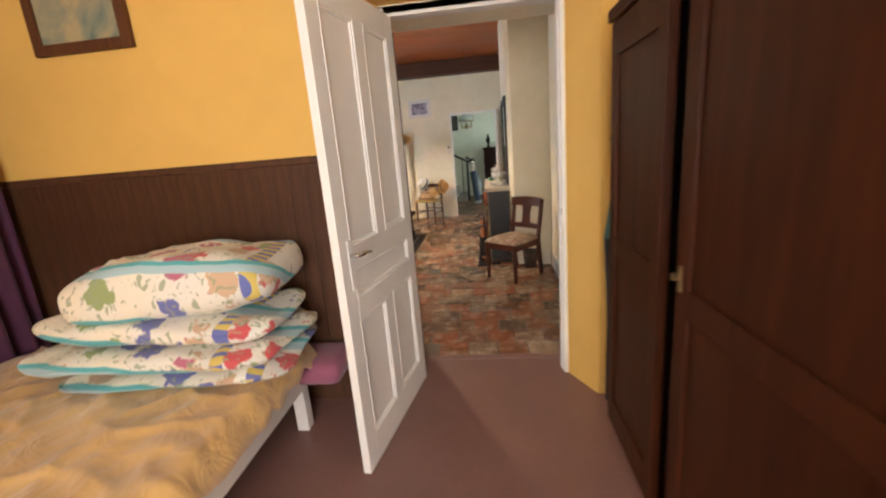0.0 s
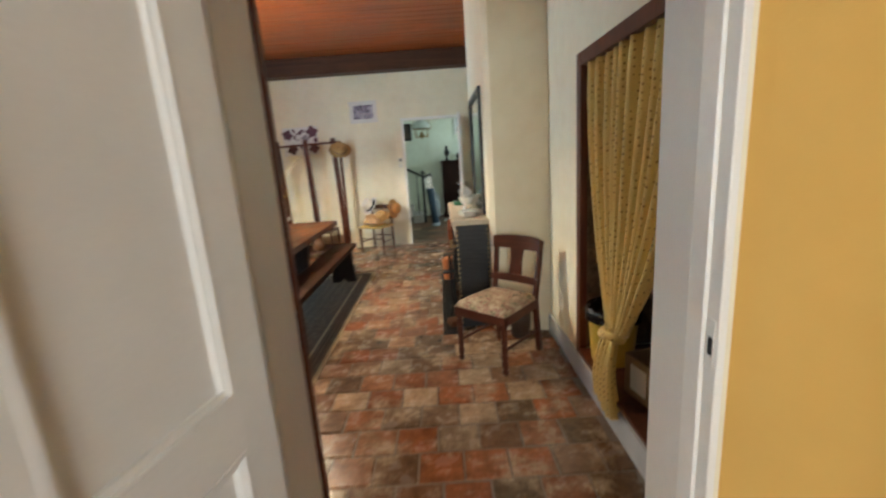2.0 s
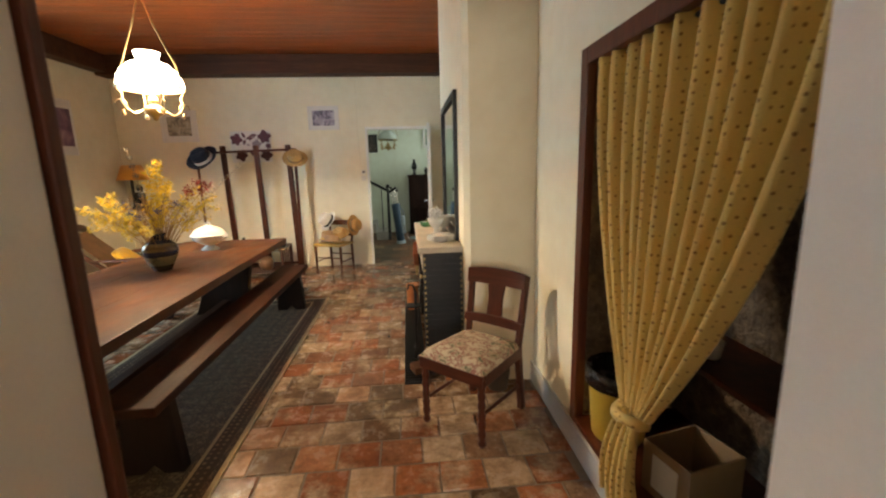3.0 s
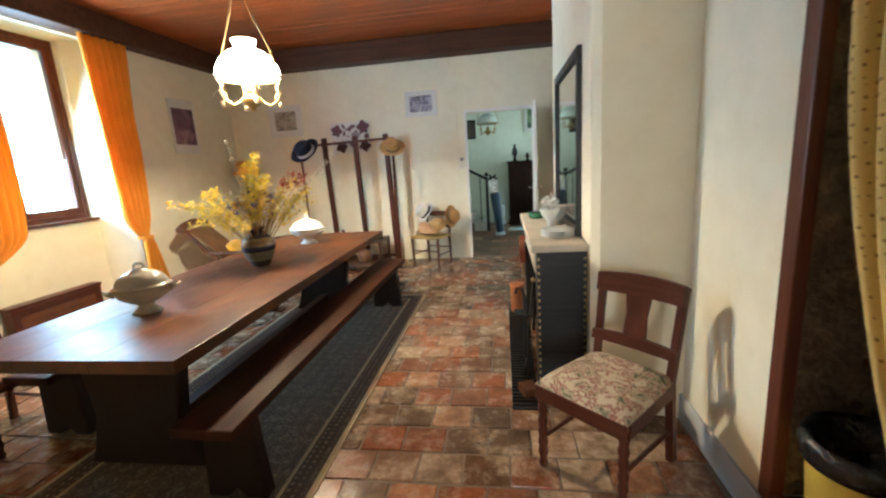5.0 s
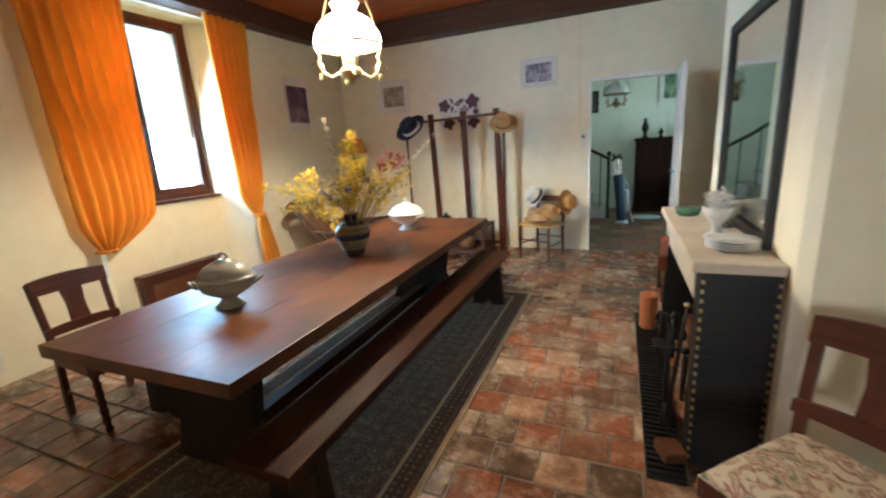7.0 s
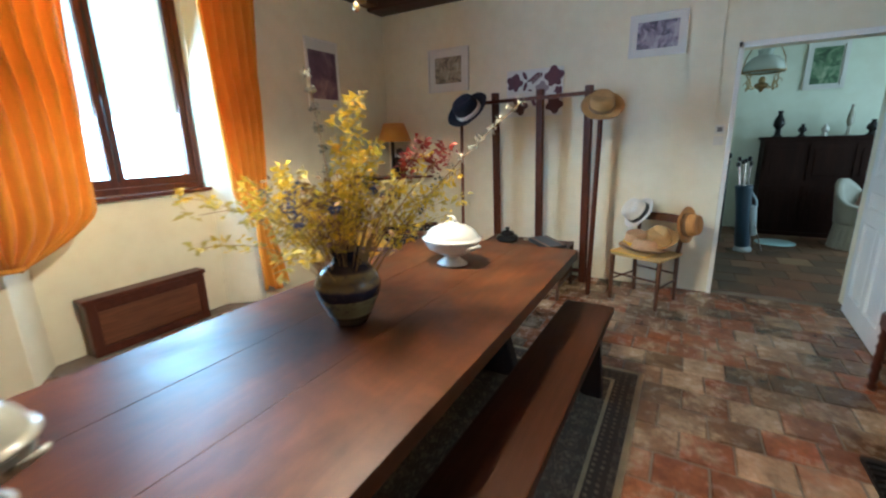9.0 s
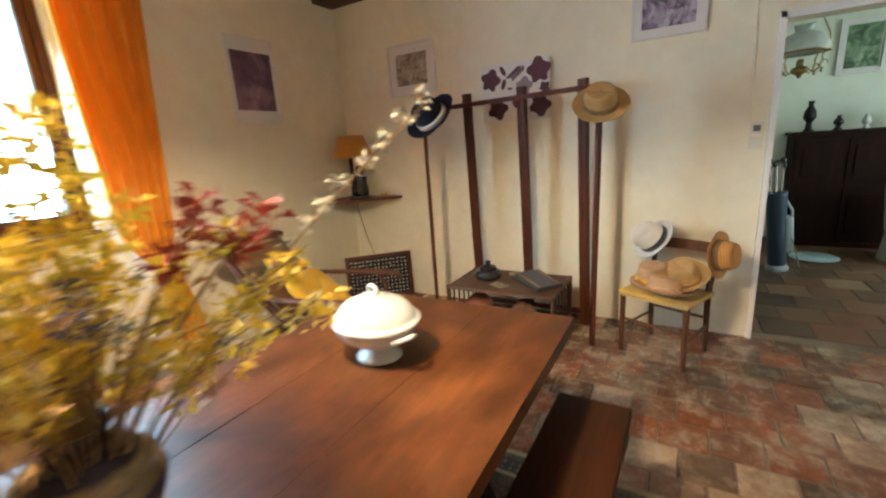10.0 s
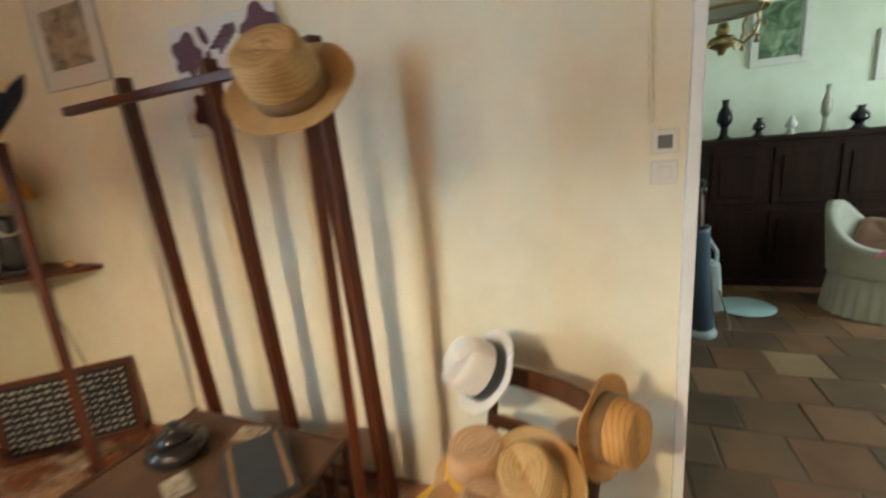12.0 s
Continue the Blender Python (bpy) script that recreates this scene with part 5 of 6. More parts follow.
tied_curtain("orange_curtain", "bright orange curtain tied up beside the window", (5.16, 5.92), (5.22, 5.84), 3.06, 0.80, -4.19, M_orange, 8, 0.12, None, 5.36, "window curtains")
tied_curtain("orange_curtain", "bright orange curtain gathered at its tie", (6.72, 7.26), (6.84, 7.14), 3.06, 0.83, -4.19, M_orange, 6, 0.03, (6.98, 7.26, 0.15), 7.04, "window curtains")
rod = thing("curtain_rod", "dark iron curtain rod above the window", "curtain rod")
part("pole", tube([(-4.19, 5.0, 3.08), (-4.19, 7.45, 3.08)], 0.014), M_black, rod)
for y in (5.08, 7.36):
    part("bracket", tube([(-4.302, y, 3.08), (-4.19, y, 3.08)], 0.010), M_black, rod)


def alcove_curtain():
    c = thing("alcove_curtain", "yellow sprigged cotton curtain knotted low at the alcove", "curtain")

    def f(u, v):
        z = 1.975 - 1.42 * v
        a, b = 4.19, 3.06
        k = v ** 1.7
        y0, y1 = a + (3.735 - a) * k, b + (3.60 - b) * k
        y = y0 + (y1 - y0) * u
        d = (0.042 + 0.012 * math.sin(17 * u)) * (1 - 0.5 * v) + 0.01
        return (0.93 - 0.055 * v + d * math.sin(2 * math.pi * 11 * u + 1.2 * math.sin(3 * v)), y, z)

    thicken(part("drape", surface(f, 132, 40), M_sprig, c, "", True), 0.004)

    def g(u, v):
        z = 0.555 - 0.44 * v
        w = 0.055 + 0.085 * v ** 0.7
        y = 3.67 - (u - 0.5) * 2 * w + 0.03 * v
        return (0.845 - 0.03 * math.sin(math.pi * v) + (0.02 + 0.02 * v) * math.sin(2 * math.pi * 5 * u), y, z + 0.02 * math.sin(7 * u))

    thicken(part("tail", surface(g, 70, 18), M_sprig, c, "", True), 0.004)
    bm = tube([(0.845 + 0.045 * math.cos(t), 3.67 + 0.075 * math.sin(t), 0.555 + 0.01 * math.sin(2 * t)) for t in [k * math.pi / 6 for k in range(13)]], 0.022, 8)
    part("knot", bm, M_sprig, c, "", True)
    part("rod", tube([(0.925, 3.052, 1.955), (0.925, 4.218, 1.955)], 0.01), M_black, c, "dark curtain rod")
    return c


alcove_curtain()

bin_ = thing("waste_bin", "yellow plastic bin with a black liner in the alcove", "bin", pose(1.0, 4.04, 0.211) @ Matrix.Scale(1.1, 4))
part("tub", lathe([(0.105, 0.0), (0.11, 0.01), (0.135, 0.30), (0.142, 0.31), (0.13, 0.312), (0.10, 0.02), (0.0, 0.015)], 30), M_bin, bin_, "", True)
part("liner", lathe([(0.145, 0.25), (0.149, 0.30), (0.14, 0.325), (0.122, 0.31), (0.10, 0.26), (0.0, 0.24)], 30), M_bag, bin_, "crumpled black liner", True)
crate = thing("cardboard_box", "open brown cardboard box in the alcove", "box", pose(1.08, 3.62, 0.211, 0, 0, 12))
bm = box(-0.13, -0.11, 0, 0.13, 0.11, 0.006)
for a in ((-0.13, -0.11, 0.13, -0.105), (-0.13, 0.105, 0.13, 0.11), (-0.13, -0.105, -0.125, 0.105), (0.125, -0.105, 0.13, 0.105)):
    box(a[0], a[1], 0.006, a[2], a[3], 0.22, 0, bm)
part("sides", bm, plain("brown_cardboard", (0.30, 0.20, 0.11), 0.85), crate)
part("printed_panel", box(-0.133, -0.06, 0.04, -0.1305, 0.06, 0.18), M_paperwhite, crate, "white printed panel")
ash = tagged(part("alcove_shelf", box(1.10, 3.025, 0.72, 1.418, 4.245, 0.745, 0.004), M_rack), "dark wooden shelf inside the alcove", "shelf", kind="structure")
for k in range(4):
    cup = thing("cup", "small white cup on the alcove shelf", "cup", pose(1.2, 3.72 + 0.11 * k, 0.7455), "cups")
    part("body", lathe([(0.024, 0.0), (0.03, 0.008), (0.038, 0.075), (0.035, 0.075), (0.026, 0.012), (0.0, 0.01)], 18), M_porcelain, cup, "", True)
    part("handle", tube([(-0.034, 0, 0.06), (-0.058, 0, 0.052), (-0.056, 0, 0.03), (-0.031, 0, 0.022)], 0.004, 6), M_porcelain, cup, "", True)
jar = thing("glass_jar", "small clear jar with a foil lid", "jar", pose(1.02, 3.35, 0.211))
part("body", lathe([(0.05, 0.0), (0.055, 0.01), (0.055, 0.10), (0.04, 0.12)], 20), M_chrome, jar, "", True)
part("lid", lathe([(0.045, 0.121), (0.045, 0.145), (0.0, 0.147)], 20), M_chrome, jar, "", True)

# ---- things on and over the mantel ----
mir = thing("wall_mirror", "large wall mirror in a black frame above the mantel", "mirror", pose(0.402, 5.935, 1.523))
bm = box(-0.03, -0.54, -0.55, 0.0, -0.485, 0.55, 0.006)
box(-0.03, 0.485, -0.55, 0.0, 0.54, 0.55, 0.006, bm)
box(-0.03, -0.485, -0.55, 0.0, 0.485, -0.495, 0.006, bm)
box(-0.03, -0.485, 0.495, 0.0, 0.485, 0.55, 0.006, bm)
part("frame", bm, M_black, mir, "black wooden frame")
part("glass", box(-0.012, -0.485, -0.495, -0.002, 0.485, 0.495), M_mirror, mir, "silvered mirror glass")

plates = thing("plate_stack", "stack of white plates on the mantel", "plates", pose(0.26, 5.42, 0.97))
for k in range(4):
    part("plate", lathe([(0.0, 0.002), (0.055, 0.0), (0.06, 0.004), (0.105, 0.016), (0.104, 0.019), (0.06, 0.008), (0.0, 0.006)], 28, None, pose(0, 0, 0.011 * k)), M_porcelain, plates, "", True)
orn = thing("ornament", "white porcelain flower basket ornament on the mantel", "ornament", pose(0.24, 5.66, 0.97))
part("foot", lathe([(0.05, 0.0), (0.055, 0.012), (0.025, 0.03), (0.022, 0.07), (0.05, 0.10), (0.07, 0.15), (0.06, 0.15), (0.0, 0.11)], 22), M_porcelain, orn, "", True)
bm = bmesh.new()
clump(bm, (0, 0, 0.185), 0.06, 160, 0.022, random.Random(3))
part("blossoms", bm, M_porcelain, orn, "white porcelain blossoms")
gl = thing("glass_bowl", "dark glass bowl on the mantel beside the mirror", "bowl", pose(0.32, 5.92, 0.97))
part("bowl", lathe([(0.04, 0.0), (0.05, 0.005), (0.02, 0.03), (0.06, 0.07), (0.085, 0.14), (0.08, 0.14), (0.05, 0.07), (0.0, 0.05)], 24), M_greyware, gl, "", True)
gd = thing("green_dish", "small green glazed dish on the mantel", "dish", pose(0.20, 6.30, 0.97))
part("dish", lathe([(0.05, 0.0), (0.06, 0.005), (0.075, 0.05), (0.068, 0.05), (0.0, 0.02)], 22), plain("green_glaze", (0.05, 0.13, 0.06), 0.2), gd, "", True)

# ---- hat rack, hats, low table, hat chair ----
rack = thing("hat_rack", "tall dark wooden folding rack with thin poles", "rack")
for x0, x1 in ((-2.65, -2.675), (-2.18, -2.20), (-1.71, -1.735)):
    p = part("post", bar((x0, 8.94, 0.0), (x1, 8.88, 1.93), 0.068, 0.05, 0.005), M_rack, rack, "grooved upright post")
    for k in (-1, 1):
        part("bead", bar((x0 + k * 0.016, 8.914, 0.04), (x1 + k * 0.016, 8.856, 1.90), 0.011, 0.006, 0.002), M_rack, p)
part("pole", bar((-2.87, 8.50, 0.0), (-2.89, 8.53, 1.70), 0.032, 0.032, 0.005), M_rack, rack, "thin slanting pole")
part("pole", bar((-1.586, 8.58, 0.0), (-1.57, 8.60, 1.72), 0.032, 0.032, 0.005), M_rack, rack, "thin slanting pole")
part("crossbar", bar((-2.98, 8.82, 1.83), (-1.60, 8.82, 1.86), 0.035, 0.035, 0.005), M_rack, rack, "horizontal crossbar")
part("low_rail", bar((-2.68, 8.93, 0.12), (-1.70, 8.93, 0.12), 0.03, 0.04, 0.004), M_rack, rack)


def hat(name, label, m, straw, band, crown=0.075, brim=0.155, height=0.10, curl=0.02, pinch=0.015, droop=0.0):
    h = thing(name, label, "hat", m, "hats")

    def f(u, v):
        a = u * 2 * math.pi
        if v < 0.45:
            k = v / 0.45
            r = crown * math.sin(min(1, k * 1.25) * math.pi / 2) ** 0.55
            z = height - (0.0 if k < 0.5 else (k - 0.5) * 2 * height) - pinch * math.exp(-(math.sin(a) * r / 0.022) ** 2) * (1 - k)
            r = r * (1 + 0.10 * max(0, k - 0.5))
        else:
            k = (v - 0.45) / 0.55
            r = crown * 1.06 + (brim - crown * 1.06) * k
            z = curl * k * k * (0.6 + 0.8 * abs(math.cos(a))) - droop * k + 0.004 * math.sin(5 * a + 2) * k
        return (r * math.cos(a) * 1.10, r * math.sin(a) * 0.94, z)

    ob = part("body", surface(f, 40, 22), straw, h, "", True)
    thicken(ob, 0.005)
    part("band", lathe([(crown * 1.06, 0.004), (crown * 1.05, 0.042), (crown * 1.125, 0.042), (crown * 1.165, 0.004), (crown * 1.06, 0.004)], 40, None, None, 1.10, 0.94), band, h, "ribbon round the crown", True)
    return h


hat("felt_hat", "navy felt hat with a white ribbon on the rack", pose(-2.79, 8.50, 1.735, 50, -20, 0) @ Matrix.Scale(1.08, 4), M_navy, M_whiteband, 0.098, 0.19, 0.13, 0.03)
hat("straw_hat", "golden straw hat with a plaited band on the rack", pose(-1.55, 8.52, 1.71, 50, 10, 0) @ Matrix.Scale(0.94, 4), M_straw, M_straw_dark, 0.09, 0.172, 0.13, 0.012, 0.010)

sh_ = [o for o in bpy.data.objects if o.name.startswith("straw_hat")][0]
part("knot", lathe([(0.0, 0.0), (0.034, 0.004), (0.026, 0.03), (0.0, 0.062)], 10, None, pose(0.0, 0.075, 0.05, -58)), M_straw, sh_, "twisted straw knot", True)

lt = thing("low_table", "low dark bamboo table with a lower rack", "table", pose(-2.22, 8.56, 0, 0, 0, 0))
M_bamboo = plain("dark_bamboo", (0.085, 0.034, 0.016), 0.42, 0.25, 7, 50, 0.2)
M_rattan = plain("dark_rattan_mat", (0.11, 0.055, 0.028), 0.6, 0.3, 10, 160, 0.5)
part("top", box(-0.43, -0.27, 0.425, 0.43, 0.27, 0.44, 0.004), M_rattan, lt, "woven rattan top")
for sx in (-1, 1):
    for sy in (-1, 1):
        part("leg", tube([(sx * 0.415, sy * 0.255, 0.0), (sx * 0.415, sy * 0.255, 0.45)], 0.017, 8), M_bamboo, lt)
    part("rail", tube([(sx * 0.415, -0.25, 0.435), (sx * 0.415, 0.25, 0.435)], 0.014), M_bamboo, lt)
    part("rail", tube([(sx * 0.415, -0.25, 0.12), (sx * 0.415, 0.25, 0.12)], 0.013), M_bamboo, lt)
    for k in range(5):
        y = -0.17 + 0.085 * k
        part("spindle", tube([(sx * 0.415, y, 0.13), (sx * 0.415, y, 0.425)], 0.008, 6), M_bamboo, lt)
for sy in (-1, 1):
    part("rail", tube([(-0.41, sy * 0.255, 0.435), (0.41, sy * 0.255, 0.435)], 0.014), M_bamboo, lt)
    part("rail", tube([(-0.41, sy * 0.255, 0.12), (0.41, sy * 0.255, 0.12)], 0.013), M_bamboo, lt)
for k in range(11):
    y = -0.225 + 0.045 * k
    part("slat", tube([(-0.41, y, 0.125), (0.41, y, 0.125)], 0.008, 6), M_bamboo, lt)

iw = thing("wooden_teapot", "dark carved round pot with a knobbed lid", "pot", pose(-2.40, 8.56, 0.45))
part("body", lathe([(0.07, 0.0), (0.10, 0.012), (0.115, 0.04), (0.10, 0.07), (0.06, 0.085), (0.0, 0.085)], 26), M_dog, iw, "", True)
part("lid", lathe([(0.07, 0.084), (0.065, 0.105), (0.03, 0.115), (0.018, 0.125), (0.026, 0.145), (0.0, 0.155)], 20), M_dog, iw, "", True)
bd = thing("board_game", "dark folded board with pale inlaid edges", "board", pose(-1.99, 8.56, 0.45, 0, 6, -38))
part("board", box(-0.16, -0.11, 0.012, 0.16, 0.11, 0.045, 0.003), M_blackcloth, bd)
for s in (-1, 1):
    part("inlaid_strip", box(-0.15, s * 0.085 - 0.008, 0.0452, 0.15, s * 0.085 + 0.008, 0.047), M_cane, bd, "pale inlaid strip")
for x, y, a in ((-2.22, 8.75, 15), (-2.26, 8.44, -25)):
    tagged(part("postcard", box(-0.07, -0.045, 0, 0.07, 0.045, 0.003), M_art_street, None, "", False, pose(x, y, 0.4455, 0, 0, a)), "small sepia printed card lying on the table", "card", "cards")
for x, y, k, lab in ((-2.46, 8.50, 1.0, "round glazed red clay jug under the table"), (-2.06, 8.42, 0.9, "oval speckled clay jug under the table")):
    jug = thing("clay_jug", lab, "jug", pose(x, y, 0.133), "clay jugs")
    part("body", lathe([(0.05 * k, 0.0), (0.085 * k, 0.02), (0.115 * k, 0.09), (0.105 * k, 0.15), (0.06 * k, 0.19), (0.035 * k, 0.205), (0.03 * k, 0.205), (0.0, 0.10)], 26), M_clay_red if k == 1.0 else M_clay_brown, jug, "", True)
    part("rim", lathe([(0.034 * k, 0.205), (0.042 * k, 0.215), (0.036 * k, 0.222), (0.03 * k, 0.206)], 18), M_clay_red, jug, "", True)


def rush_chair(m):
    c = thing("rush_chair", "small old wooden chair stacked with straw hats", "chair", m)
    for x in (-0.20, 0.20):
        part("front_leg", tube([(x, -0.17, 0), (x, -0.17, 0.45)], [0.016, 0.02], 8), M_straw_wood, c)
        part("back_leg", tube([(x * 0.9, 0.19, 0), (x * 0.9, 0.17, 0.45), (x * 0.98, 0.24, 0.80)], [0.016, 0.02, 0.015], 8), M_straw_wood, c)
        part("side_stretcher", tube([(x, -0.17, 0.20), (x * 0.9, 0.18, 0.20)], 0.010, 6), M_straw_wood, c)
    part("front_stretcher", tube([(-0.2, -0.17, 0.26), (0.2, -0.17, 0.26)], 0.010, 6), M_straw_wood, c)
    part("back_stretcher", tube([(-0.18, 0.18, 0.26), (0.18, 0.18, 0.26)], 0.010, 6), M_straw_wood, c)
    part("seat", box(-0.215, -0.19, 0.435, 0.215, 0.19, 0.465, 0.012), plain("yellow_rush", (0.55, 0.36, 0.12), 0.8, 0.2, 9, 160, 0.5), c, "yellow rush seat")
    for z, h in ((0.72, 0.075), (0.55, 0.05)):
        def f(u, v, z=z, h=h):
            x = (u - 0.5) * 0.38
            return (x, 0.175 + (z - 0.45) * 0.2 + 0.03 * (1 - (2 * u - 1) ** 2), z + h * v)
        thicken(part("ladder_rail", surface(f, 10, 2), M_straw_wood, c), 0.016)
    return c


CH = pose(-1.118, 8.67, 0, 0, 0, -23) @ Matrix.Diagonal((1.06, 1.06, 0.97, 1))
rush_chair(CH)
pad = tagged(part("seat_cloth", box(-0.22, -0.20, 0.467, 0.10, 0.10, 0.477, 0.004), M_cushion, None, "", False, CH.copy()), "yellow cloth lying on the chair seat", "cloth")
hat("straw_hat", "pink straw hat with a frayed brim on the chair", CH @ pose(0.03, -0.11, 0.50, -8, 5, 20), M_straw_pale, M_straw_pale, 0.08, 0.165, 0.10, 0.03)
hat("straw_hat", "pale straw hat with a yellow ribbon on the chair", CH @ pose(-0.11, 0.02, 0.52, 6, -6, 70), M_straw_pale, M_cushion, 0.085, 0.13, 0.12, 0.0)
hat("straw_hat", "woven straw hat tilted on the pile", CH @ pose(0.10, 0.02, 0.585, 28, 14, -30), M_straw, M_straw, 0.08, 0.15, 0.11, 0.03)
hat("panama_hat", "white panama hat with a black ribbon on the chair back", CH @ pose(-0.18, 0.18, 0.78, 48, -40, 0), M_whitefelt, M_blackband, 0.09, 0.15, 0.13, 0.01)
hat("straw_hat", "orange straw hat hung on the chair back", CH @ pose(0.20, 0.21, 0.72, 10, 84, 5), woven("orange_straw", (0.60, 0.28, 0.07)), M_straw_dark, 0.085, 0.15, 0.10, 0.01)

# ---- reclining chair, screen, corner shelf ----
def reclining_chair(m):
    """Front faces -y; caned seat and a raked caned back with a scrolled top."""
    c = thing("reclining_chair", "dark wooden reclining chair with caned seat and back", "chair", m)
    for x in (-0.28, 0.28):
        pts = [(x, -0.34, 0.37), (x, 0.0, 0.33), (x, 0.20, 0.36), (x, 0.44, 0.62), (x, 0.60, 0.90)]
        part("side_rail", tube(pts, [0.024, 0.026, 0.028, 0.026, 0.022], 8), M_straw_wood, c, "curved side rail", True)
        part("front_leg", tube([(x, -0.30, 0.36), (x, -0.22, 0.20), (x, -0.34, 0.0)], [0.022, 0.02, 0.018], 8), M_straw_wood, c, "", True)
        part("back_leg", tube([(x, 0.10, 0.34), (x, 0.22, 0.18), (x, 0.42, 0.0)], [0.022, 0.02, 0.018], 8), M_straw_wood, c, "", True)
        part("arm", tube([(x * 1.05, 0.42, 0.58), (x * 1.15, 0.20, 0.57), (x * 1.2, -0.10, 0.575), (x * 1.2, -0.27, 0.57), (x * 1.18, -0.30, 0.53)], [0.016, 0.022, 0.026, 0.03, 0.018], 8, None, 0.6), M_straw_wood, c, "scrolled arm rest", True)
        part("arm_post", tube([(x * 1.12, -0.16, 0.36), (x * 1.16, -0.20, 0.46), (x * 1.2, -0.14, 0.565)], 0.015, 8), M_straw_wood, c, "", True)
    part("seat", surface(lambda u, v: ((u - 0.5) * 0.54, -0.33 + 0.52 * v, 0.385 - 0.05 * math.sin(math.pi * v * 0.8)), 6, 10), M_cane, c, "woven cane seat")
    thicken(c.children[-1], 0.008)
    part("back", surface(lambda u, v: ((u - 0.5) * 0.52, 0.21 + 0.37 * v, 0.375 + 0.51 * v + 0.03 * math.sin(math.pi * v)), 6, 10), M_cane, c, "woven cane back")
    thicken(c.children[-1], 0.008)
    part("front_rail", bar((-0.28, -0.34, 0.37), (0.28, -0.34, 0.37), 0.05, 0.035), M_straw_wood, c)
    bm = tube([(-0.34, 0.615, 0.90), (-0.20, 0.62, 0.94), (0.0, 0.62, 0.955), (0.20, 0.62, 0.94), (0.34, 0.615, 0.90)], [0.04, 0.045, 0.05, 0.045, 0.04], 10)
    part("top_rail", bm, M_straw_wood, c, "scrolled top rail", True)
    return c


RC = pose(-3.277, 7.755, 0, 0, 0, 103.5) @ Matrix.Diagonal((1.06, 1.2, 0.97, 1))
reclining_chair(RC)


def cushion_mesh(w, d, h):
    def f(u, v):
        a, b = u * 2 * math.pi, (v - 0.5) * math.pi
        sg = lambda t, e: math.copysign(abs(t) ** e, t)
        x, y = w / 2 * sg(math.cos(a), 0.35) * sg(math.cos(b), 0.4), d / 2 * sg(math.sin(a), 0.35) * sg(math.cos(b), 0.4)
        dent = sum(math.exp(-((x - px) ** 2 + (y - py) ** 2) / 0.0012) for px in (-0.09, 0.09) for py in (-0.09, 0.09))
        return (x, y, h / 2 * math.sin(b) * (1 - 0.55 * min(1, dent)) * (1 + 0.2 * noise.noise((x * 9, y * 9, b))))
    return surface(f, 56, 22)


cu = thing("cushion", "tufted bright yellow seat cushion on the reclining chair", "cushion", RC @ pose(0.0, 0.13, 0.50, 42, 0, 8))
part("pad", cushion_mesh(0.42, 0.42, 0.075), M_cushion, cu, "", True)

sc = thing("inlaid_panel", "framed dark panel with rows of pale shell marks", "panel", pose(-3.75, 8.83, 0.005, -9, 0, 44) @ Matrix.Scale(0.95, 4))
bm = box(-0.36, -0.015, 0, -0.325, 0.015, 0.50, 0.004)
box(0.325, -0.015, 0, 0.36, 0.015, 0.50, 0.004, bm)
box(-0.325, -0.015, 0, 0.325, 0.015, 0.035, 0.004, bm)
box(-0.325, -0.015, 0.465, 0.325, 0.015, 0.50, 0.004, bm)
part("frame", bm, M_rack, sc)
part("panel", box(-0.325, -0.004, 0.035, 0.325, 0.006, 0.465), M_blackcloth, sc)
rng = random.Random(6)
bm = bmesh.new()
for i in range(15):
    for j in range(10):
        x, z = -0.295 + 0.042 * i + rng.uniform(-0.004, 0.004), 0.07 + 0.040 * j + rng.uniform(-0.003, 0.003)
        w, h = rng.uniform(0.006, 0.013), rng.uniform(0.005, 0.010)
        box(x - w, -0.008, z - h, x + w, -0.0042, z + h, 0, bm)
tagged(part("inlay", bm, plain("pale_shell", (0.42, 0.40, 0.34), 0.4), sc, "rows of small pale inlays"), kind="stuff")

shelf = thing("corner_shelf", "dark wooden corner shelf with a curved front", "shelf", pose(-4.258, 9.128, 1.03))
poly = [(0, 0), (0.66, 0), (0.62, -0.08), (0.50, -0.20), (0.38, -0.33), (0.24, -0.43), (0.10, -0.52), (0, -0.55)]
part("board", prism(poly, 0, 0.028), M_rack, shelf)
part("batten", box(0.001, -0.42, -0.03, 0.02, 0.0, -0.001, 0.003), M_rack, shelf)

dl = thing("figurine_lamp", "table lamp with a black figurine base and yellow shade", "lamp", pose(-3.97, 8.90, 1.0585, 0, 0, 30) @ Matrix.Scale(1.25, 4))
part("base", box(-0.075, -0.055, 0, 0.075, 0.055, 0.025, 0.006), M_dog, dl)
bm = lathe([(0.055, 0.025), (0.06, 0.07), (0.048, 0.13), (0.05, 0.17), (0.03, 0.20), (0.036, 0.23), (0.03, 0.26), (0.0, 0.27)], 18, None, pose(0.025, -0.01, 0))
tube([(-0.04, 0, 0.025), (-0.04, 0, 0.34)], 0.018, 10, bm)
part("figurine", bm, M_dog, dl, "glossy black figurine", True)
part("collar", tube([(0.025 + 0.04 * math.cos(t), -0.01 + 0.04 * math.sin(t), 0.19 + 0.012 * math.sin(t * 2)) for t in [k * math.pi / 5 for k in range(11)]], 0.008, 6), M_whitefelt, dl, "white scarf", True)
thicken(part("shade", lathe([(0.165, 0.33), (0.10, 0.50)], 32, None, pose(-0.02, 0, 0), caps=False), M_shadecream, dl, "warm yellow fabric shade", True), 0.004)
